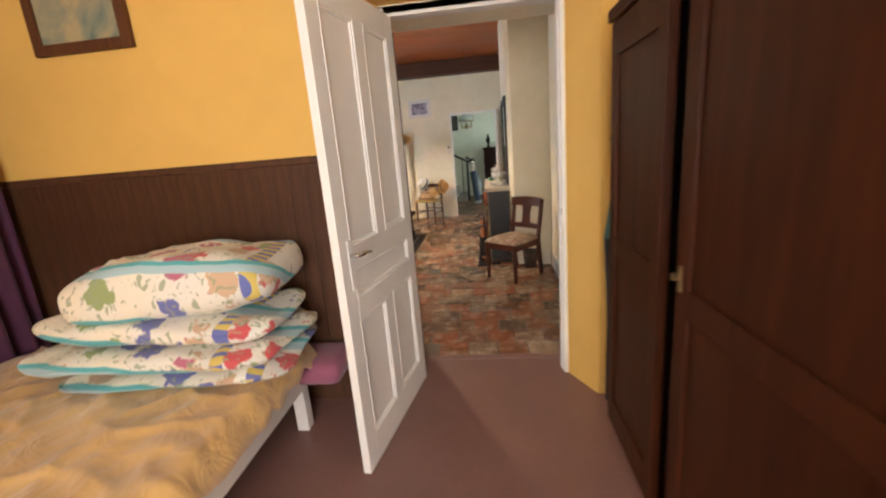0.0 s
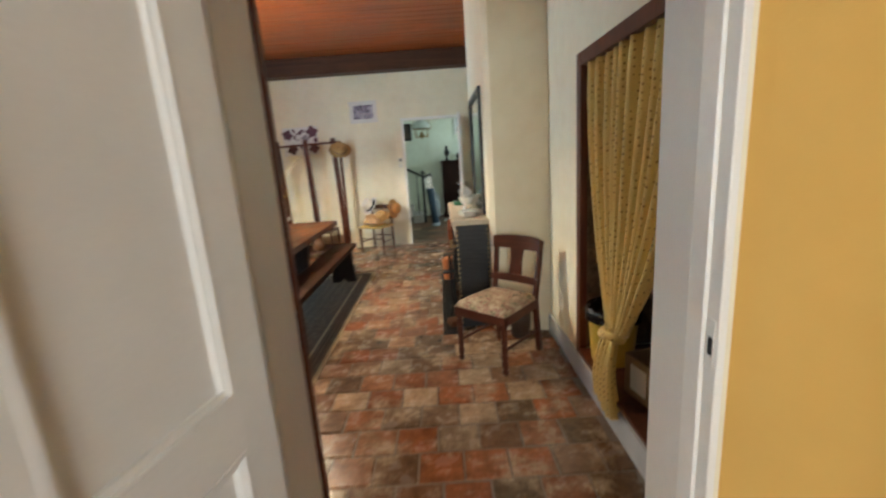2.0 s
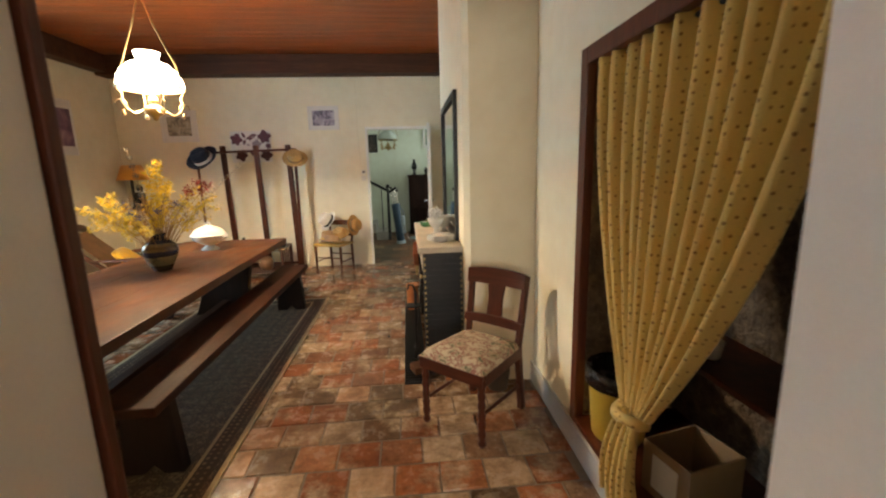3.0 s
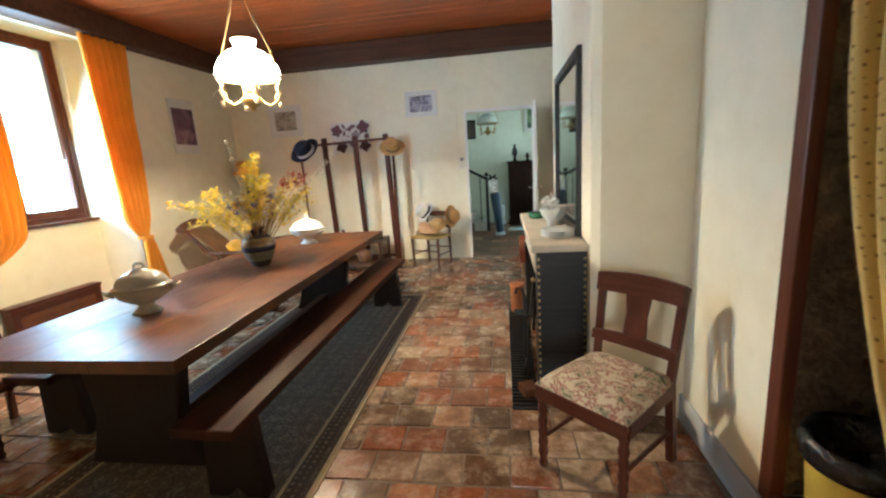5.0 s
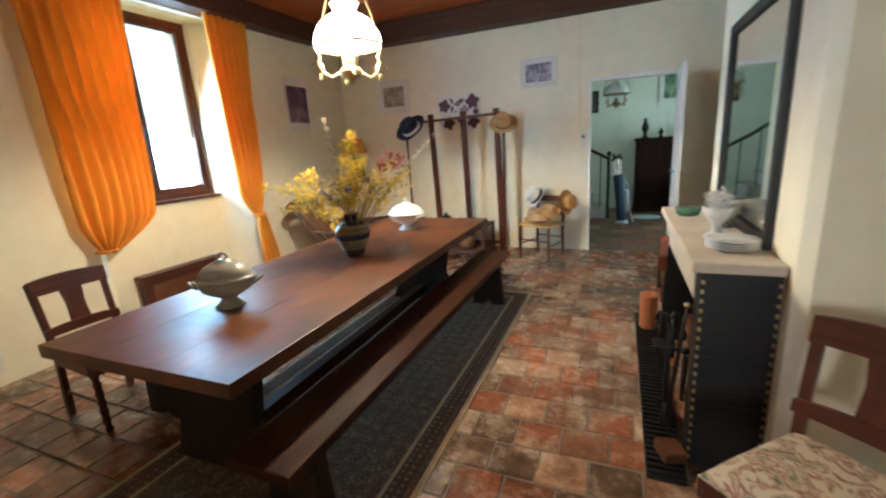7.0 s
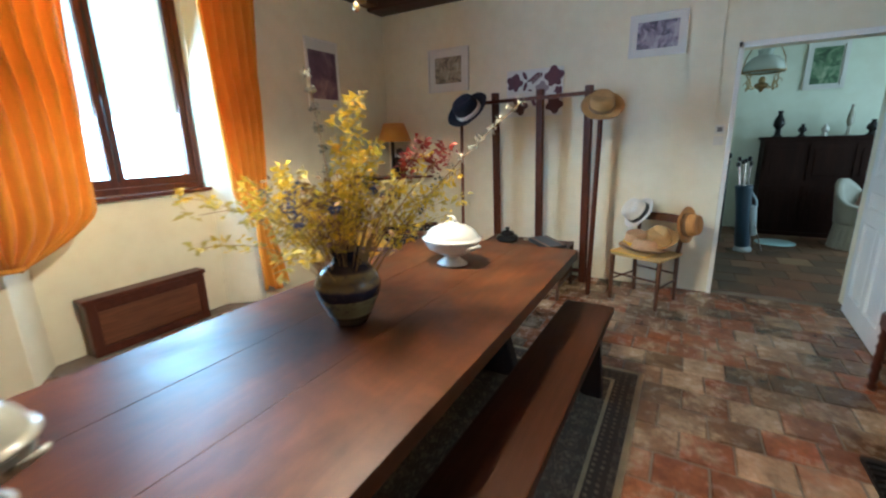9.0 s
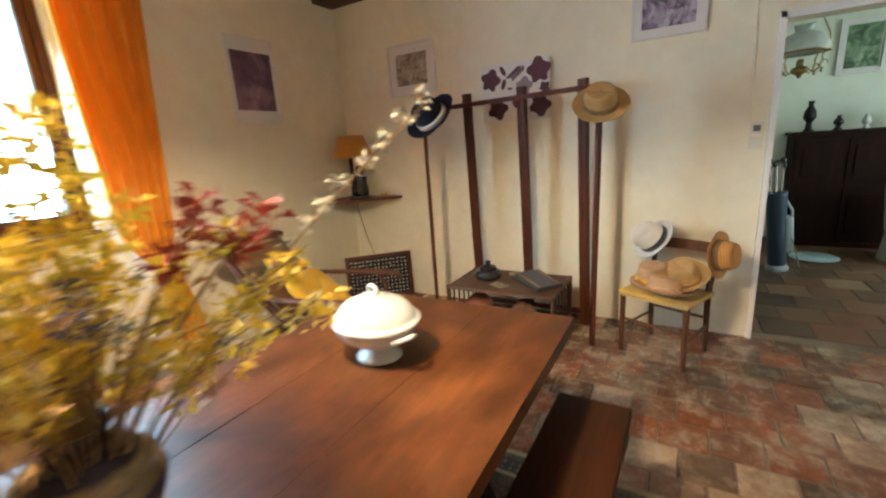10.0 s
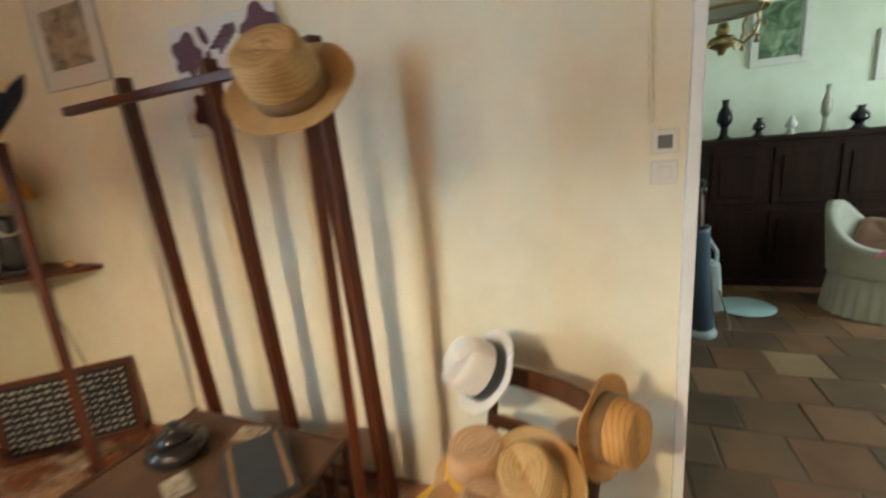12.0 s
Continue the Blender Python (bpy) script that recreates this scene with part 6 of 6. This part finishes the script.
part("lamp_cord", tube([(-0.04, 0.03, 0.003), (-0.06, 0.14, -0.06), (-0.02, 0.20, -0.35), (0.05, 0.16, -0.55), (0.10, 0.15, -0.9)], 0.003, 5), M_blackcloth, dl, "thin black flex", True)
for x, y, k in ((-4.17, 8.72, 1), (-4.12, 8.68, 0.8), (-3.74, 9.05, 0.8), (-3.80, 9.07, 1.0)):
    sh = tagged(part("shell", lathe([(0.0, 0.0), (0.02 * k, 0.004), (0.024 * k, 0.018), (0.012 * k, 0.034), (0.0, 0.04 * k)], 12), M_bin if k == 1 else M_straw_pale, None, "", True, pose(x, y, 1.0585)), "small yellow shell on the corner shelf", "shell", "shells")

# ---- pictures and wall fittings ----
framed_picture("framed_print", "plum coloured print with a wide pale mount", 0.45, 0.69, pose(-4.276, 8.075, 2.155, 0, 0, 88.9), M_art_purple, M_paperwhite, 0.012, (0.025, 0.10))
framed_picture("framed_print", "grey landscape print in a pale frame", 0.525, 0.465, pose(-3.357, 9.128, 2.245), M_art_street, M_paperwhite, 0.018, 0.075)
framed_picture("framed_print", "violet toned print in a thin pale frame", 0.465, 0.355, pose(-1.222, 9.128, 2.333), M_art_scene, M_paperwhite, 0.016, 0.05)
fb = thing("leaf_collage", "white canvas with printed plum and grey leaves", "collage", pose(-2.337, 9.126, 1.692))
part("canvas", box(-0.298, -0.022, 0.0, 0.298, 0, 0.465, 0.003), M_paperwhite, fb)
M_plumleaf = plain("pressed_plum_leaf", (0.11, 0.03, 0.05), 0.6, 0.3)
M_wineleaf = plain("pressed_wine_leaf", (0.075, 0.016, 0.018), 0.6, 0.3)
M_greyleaf = plain("pressed_grey_leaf", (0.30, 0.25, 0.27), 0.6, 0.2)


def ivy_outline(x, z, r, turn):
    """Three long lobes and two short ones round a stalk."""
    out = []
    for k in range(30):
        a = 2 * math.pi * k / 30
        q = r * (0.62 + 0.30 * abs(math.cos(2.5 * a)) ** 1.6 + 0.16 * math.cos(a) + 0.03 * (k % 2))
        out.append((x + q * math.sin(a + turn), z + q * math.cos(a + turn)))
    return out


def oval_outline(x, z, r, turn):
    c, n = math.cos(turn), math.sin(turn)
    return [(x + c * 0.42 * r * math.cos(a) - n * r * math.sin(a), z + n * 0.42 * r * math.cos(a) + c * r * math.sin(a)) for a in [2 * math.pi * k / 14 for k in range(14)]]


for x, z, r, turn, mt in ((-0.215, 0.33, 0.10, 0.3, M_plumleaf), (0.21, 0.36, 0.112, -0.1, M_plumleaf), (0.085, 0.26, 0.078, 0.1, M_greyleaf), (-0.155, 0.12, 0.10, 2.9, M_wineleaf),
                       (0.215, 0.12, 0.10, 3.0, M_wineleaf), (0.25, 0.235, 0.05, 0.8, M_plumleaf)):
    part("pressed_leaf", slab(ivy_outline(x, z, r, turn), 0.003, 0, pose(0, -0.0242, 0)), mt, fb)
for x, z, r, turn in ((-0.10, 0.405, 0.045, 0.5), (-0.095, 0.30, 0.045, -0.3), (-0.04, 0.26, 0.022, 1.5), (0.0, 0.14, 0.045, 0.4)):
    part("pressed_leaf", slab(oval_outline(x, z, r, turn), 0.003, 0, pose(0, -0.0242, 0)), M_plumleaf, fb)
for k in range(5):
    for side in (-1, 1):
        part("pressed_leaf", slab(oval_outline(-0.03 + 0.022 * k + side * 0.018, 0.34 + 0.016 * k + 0.012 * (side < 0), 0.024, -0.75 + side * 0.8), 0.003, 0, pose(0, -0.0242, 0)), M_plumleaf, fb)


def wall_plate(name, label, m, kd):
    s = thing(name, label, "switch", m, "wall switches")
    part("plate", box(-0.038, -0.01, -0.038, 0.038, 0, 0.038, 0.004), M_plastic, s)
    part("rocker", box(-0.02, -0.016, -0.02, 0.02, -0.0095, 0.02, 0.003), plain("dark_rocker", (0.12, 0.11, 0.10), 0.4) if kd else M_plastic, s)
    return s


wall_plate("light_switch", "square ivory light switch on the cream wall", pose(-0.66, 9.129, 1.50), True)
wall_plate("light_switch", "square ivory socket plate under the switch", pose(-0.66, 9.129, 1.405), False)
cd = tagged(part("cable_conduit", tube([(-0.72, 9.122, 2.92), (-0.72, 9.122, 2.2), (-0.70, 9.122, 1.56)], 0.006, 6), M_cream), "thin painted cable running down the wall", "cable")
rad = thing("radiator", "flat cream painted wall radiator", "radiator", pose(-4.298, 3.95, 0.12))
part("panel", box(0.03, -0.62, 0, 0.075, 0.62, 0.60, 0.01), M_radiator, rad)
part("grille", box(0.0, -0.61, 0.60, 0.08, 0.61, 0.615, 0.003), M_radiator, rad)
for y in (-0.5, 0.5):
    part("foot", box(0.001, y - 0.02, -0.12, 0.06, y + 0.02, 0.0, 0.003), M_radiator, rad)
lf = tagged(part("leaflet", box(-0.09, -0.065, 0, 0.09, 0.065, 0.004), M_paperwhite, None, "", False, pose(-2.72, 4.72, 0.463, 0, 0, 20)), "white printed leaflet lying on the bench", "leaflet")

# ---- living room things ----
sb = thing("sideboard", "long tall dark carved sideboard against the wall", "sideboard", pose(1.03, 12.48, 0))
part("body", box(-0.97, -0.2, 0.06, 0.97, 0.26, 1.36, 0.006), M_sideboard, sb)
part("top", box(-1.0, -0.23, 1.36, 1.0, 0.265, 1.40, 0.008), M_sideboard, sb)
part("plinth", box(-0.99, -0.215, 0, 0.99, 0.26, 0.06, 0.004), M_sideboard, sb)
for k in range(4):
    x = -0.72 + 0.48 * k
    for z0, z1 in ((0.12, 0.72), (0.80, 1.30)):
        d = part("door", box(x - 0.215, -0.212, z0, x + 0.215, -0.201, z1, 0.004), M_sideboard, sb)
        part("panel", box(x - 0.15, -0.222, z0 + 0.07, x + 0.15, -0.2125, z1 - 0.07, 0.004), M_sideboard, d)
framed_picture("framed_landscape", "green landscape painting in a pale frame", 0.45, 0.62, pose(0.668, 12.748, 2.35, 0, 0, 0), M_art_green, M_paperwhite, 0.05, 0.02, 0.03, "painting")
framed_picture("framed_landscape", "pale landscape painting in a light frame", 0.66, 0.43, pose(1.72, 12.748, 2.02), M_art_street, M_paperwhite, 0.05, 0.03, 0.03, "painting")
framed_picture("framed_landscape", "dark painting in a black frame", 0.30, 0.42, pose(-0.80, 12.748, 2.16), M_art_dark, M_black, 0.035, 0.0, 0.03, "painting")
for x, h, w, mt, lab in ((0.21, 0.36, 0.06, M_black, "dark metal oil lamp on the sideboard"), (0.484, 0.17, 0.045, M_dog, "small dark jar on the sideboard"), (0.73, 0.16, 0.04, M_porcelain, "small white jar on the sideboard"),
                         (0.97, 0.40, 0.035, M_greyware, "tall slim vase with dried stems"), (1.21, 0.20, 0.06, M_dog, "dark carved figure on the sideboard"), (1.81, 0.13, 0.05, M_dog, "small dark figure on the sideboard")):
    o = thing("ornament", lab, "ornament", pose(x, 12.45, 1.4005), "sideboard ornaments")
    part("foot", lathe([(w, 0.0), (w * 1.05, 0.01), (w * 0.6, 0.03), (w * 0.5, h * 0.3)], 16), mt, o, "", True)
    part("body", lathe([(w * 0.5, h * 0.3), (w * 1.1, h * 0.45), (w * 1.0, h * 0.65), (w * 0.4, h * 0.85), (w * 0.55, h), (0.0, h)], 16), mt, o, "", True)

tc = thing("tub_chair", "pale upholstered tub armchair with a skirt", "armchair", pose(1.13, 11.72, 0, 0, 0, 48) @ Matrix.Scale(0.90, 4))
part("base", surface(lambda u, v: ((0.345 + 0.012 * math.sin(u * 2 * math.pi * 26) * (1 - v)) * (1 - 0.1 * v) * math.cos(u * 2 * math.pi), (0.345 + 0.012 * math.sin(u * 2 * math.pi * 26) * (1 - v)) * (1 - 0.1 * v) * math.sin(u * 2 * math.pi), 0.01 + 0.37 * v), 156, 4), M_tub, tc, "pleated skirted base", True)


def tub(u, v):
    a = radians(-35) + radians(250) * u
    top = 0.60 + 0.36 * math.exp(-((u - 0.5) / 0.22) ** 2)
    z = 0.36 + (top - 0.36) * v
    r = 0.33 + 0.05 * v
    return (r * math.cos(a), r * math.sin(a), z)


thicken(part("back", surface(tub, 32, 8), M_tub, tc, "curved padded back", True), 0.08)
part("seat_cushion", lathe([(0.0, 0.39), (0.24, 0.392), (0.27, 0.42), (0.25, 0.46), (0.0, 0.475)], 26), M_tub, tc, "", True)
pk = thing("pillow", "brown velvet cushion in the tub armchair", "pillow", pose(1.24, 11.86, 0.55, 66, 8, -28))
part("pad", cushion_mesh(0.38, 0.32, 0.10), cloth("brown_velvet", (0.24, 0.13, 0.09)), pk, "", True)
ph = thing("pink_cloth", "pink and white cloth draped over the armchair arm", "cloth", pose(1.02, 11.40, 0.56, 0, 0, 20))
thicken(part("drape", surface(lambda u, v: ((u - 0.5) * 0.16 + 0.22 * v, 0.03 * math.sin(7 * u) - 0.05 * math.sin(3 * v), 0.06 - 0.22 * abs(v - 0.4) + 0.012 * math.sin(11 * u)), 14, 14), M_pink, ph, "", True), 0.012)

rm = tagged(part("round_mat", lathe([(0.22, 0.002), (0.23, 0.01), (0.22, 0.016), (0.0, 0.016)], 40), M_matblue, None, "", True, pose(0.265, 11.66, 0.004)), "pale blue round mat on the stone floor", "mat")

gb = thing("golf_bag", "blue and silver golf bag with clubs on a stand", "golf bag", pose(-0.15, 11.05, 0.0, 0, -6, 15) @ Matrix.Diagonal((0.75, 0.75, 1.0, 1)))
part("bag", lathe([(0.10, 0.06), (0.115, 0.08), (0.11, 0.45), (0.12, 0.80), (0.13, 0.84), (0.11, 0.84), (0.10, 0.6), (0.0, 0.55)], 22), M_bluebag, gb, "blue nylon bag", True)
part("foot", lathe([(0.13, 0.0), (0.135, 0.03), (0.11, 0.06), (0.0, 0.06)], 22), M_greybag, gb, "pale moulded foot", True)
part("pocket", box(0.06, -0.10, 0.20, 0.17, 0.10, 0.58, 0.03), M_greybag, gb, "silver side pocket", True)
part("strap", tube([(0.10, 0.06, 0.80), (0.22, 0.08, 0.62), (0.20, 0.07, 0.42), (0.12, 0.04, 0.28)], 0.018, 6), M_greybag, gb, "", True)
for k in range(6):
    a = k * 1.05
    x, y = 0.06 * math.cos(a), 0.06 * math.sin(a)
    cl = part("club", tube([(x * 0.7, y * 0.7, 0.6), (x * 1.5, y * 1.5, 1.08 + 0.03 * (k % 3))], 0.007, 6), M_chrome, gb, "steel club shaft")
    part("club_head", lathe([(0.0, -0.03), (0.03, -0.015), (0.034, 0.01), (0.02, 0.03), (0.0, 0.035)], 10, None, pose(x * 1.5, y * 1.5, 1.10 + 0.03 * (k % 3), 25, 20, k * 40)), M_dog, cl, "dark club cover", True)
for s in (-1, 1):
    part("stand_leg", tube([(0.08, s * 0.05, 0.62), (0.22, s * 0.16, 0.0)], 0.008, 6), M_chrome, gb)

st = thing("staircase", "stone staircase with a black iron railing", "staircase", pose(-0.42, 12.0, 0))
for k in range(9):
    part("step", box(-0.02 - 0.26 * (k + 1), -0.45, 0.0 if k == 0 else 0.18 * k - 0.0, -0.02 - 0.26 * k, 0.45, 0.18 * (k + 1), 0.008), M_stairstone, st)
part("newel", tube([(0.02, -0.42, 0.0), (0.02, -0.42, 1.12)], [0.035, 0.028], 10), M_black, st, "dark newel post")
part("newel_knob", lathe([(0.0, -0.05), (0.04, -0.02), (0.045, 0.0), (0.03, 0.04), (0.0, 0.05)], 14, None, pose(0.02, -0.42, 1.17)), M_black, st, "", True)
part("handrail", tube([(0.02, -0.42, 1.08), (-0.5, -0.42, 1.36), (-2.3, -0.42, 2.60)], 0.028, 8), M_black, st, "black handrail")
for k in range(9):
    x = -0.12 - 0.26 * k
    part("baluster", tube([(x, -0.42, 0.18 * (k + 1)), (x, -0.42, 1.13 + 0.175 * k)], 0.011, 6), M_black, st)
hanging_lamp("hanging_lamp", "unlit brass hanging lamp with a pale green shade", pose(-0.296, 10.25, 2.07), 2.898 - 2.07, M_opal_off, 1.05)
# ---- floor tiles ----
def tile_meshes(name, w, d, h, mat, n):
    out = []
    for k in range(n):
        rng = random.Random(40 + k)
        bm = box(-w / 2, -d / 2, -h, w / 2, d / 2, 0)
        top = [e for e in bm.edges if all(abs(v.co.z) < 1e-5 for v in e.verts)]
        bmesh.ops.bevel(bm, geom=top, offset=0.006, segments=1, affect="EDGES")
        for v in bm.verts:
            if v.co.z > -0.001:
                v.co.x += rng.uniform(-0.004, 0.004)
                v.co.y += rng.uniform(-0.004, 0.004)
        bmesh.ops.recalc_face_normals(bm, faces=bm.faces)
        me = bpy.data.meshes.new(name)
        bm.to_mesh(me)
        bm.free()
        me.materials.append(mat)
        out.append(me)
    return out


floor = structure("floor", box(-5.0, 2.66, -0.12, 1.6, 9.24, -0.006), M_grout, "worn terracotta tile floor in lime mortar", "floor")
TW, TD = 0.228, 0.214
meshes = tile_meshes("tile", TW - 0.008, TD - 0.008, 0.03, M_tile, 4)
rng = random.Random(8)
rest = [[], []]
row = 0
y = 2.72 + TD / 2
count = 0
while y < 9.24:
    x = -4.3 + (TW / 2 if row % 2 else 0) + rng.uniform(-0.02, 0.02)
    while x < 0.87 + TW / 2:
        inside = x < 0.86 - TW / 2 + 0.13 and x > -4.34
        if y < 2.86 and not (-0.42 < x < 0.58):
            inside = False
        if y > 9.10 and not (-0.60 < x < 0.45):
            inside = False
        if inside:
            z = rng.uniform(-0.003, 0.002)
            turn = rng.gauss(0, 0.012)
            near = x > -1.05 and y < 8.9 or (x > -2.0 and y > 7.3)
            if near and count < 300:
                o = new("tile", meshes[rng.randrange(4)])
                o.parent = floor
                o.location = (x, y, z)
                o.rotation_euler = (rng.gauss(0, 0.003), rng.gauss(0, 0.003), turn)
                count += 1
            else:
                rest[0].append((x, y, z, turn))
        x += TW
    y += TD
    row += 1


def joined_tiles(name, places, w, d, mat, parent, label):
    vs, fs = [], []
    for x, y, z, a in places:
        i = len(vs)
        c, s = math.cos(a), math.sin(a)
        for k, (sx, sy) in enumerate(((-1, -1), (1, -1), (1, 1), (-1, 1))):
            px, py = sx * w / 2, sy * d / 2
            vs.append((x + c * px - s * py, y + s * px + c * py, -0.03))
        for k, (sx, sy) in enumerate(((-1, -1), (1, -1), (1, 1), (-1, 1))):
            px, py = sx * (w / 2 - 0.004), sy * (d / 2 - 0.004)
            vs.append((x + c * px - s * py, y + s * px + c * py, z))
        fs.append((i + 4, i + 5, i + 6, i + 7))
        for k in range(4):
            fs.append((i + k, i + (k + 1) % 4, i + 4 + (k + 1) % 4, i + 4 + k))
    me = bpy.data.meshes.new(name)
    me.from_pydata(vs, [], fs)
    me.materials.append(mat)
    o = new(name, me)
    o.parent = parent
    return tagged(o, label, "", "", "stuff")


# the same tile, varied per island, for the tiles further off
mt = M_tile.copy()
mt.name = "terracotta_floor_tile_joined"
info = [n for n in mt.node_tree.nodes if n.bl_idname == "ShaderNodeObjectInfo"][0]
gi = mt.node_tree.nodes.new("ShaderNodeNewGeometry")
target = info.outputs["Random"].links[0].to_socket
mt.node_tree.links.new(gi.outputs["Random Per Island"], target)
joined_tiles("tiles", rest[0], TW - 0.008, TD - 0.008, mt, floor, "worn terracotta tiles along the walls")

floor2 = structure("floor_living", box(-3.2, 9.24, -0.12, 3.4, 12.95, -0.006), M_grout2, "old stone tile floor of the living room", "floor")
TL = 0.32
meshes2 = tile_meshes("tile", TL - 0.01, TL - 0.01, 0.03, M_tile2, 3)
row = 0
y = 9.26 + TL / 2
while y < 12.7:
    x = -1.6 + (TL / 2 if row % 2 else 0)
    while x < 3.1:
        o = new("tile", meshes2[rng.randrange(3)])
        o.parent = floor2
        o.location = (x, y, rng.uniform(-0.003, 0.002))
        o.rotation_euler = (0, 0, rng.gauss(0, 0.01))
        x += TL
    y += TL
    row += 1
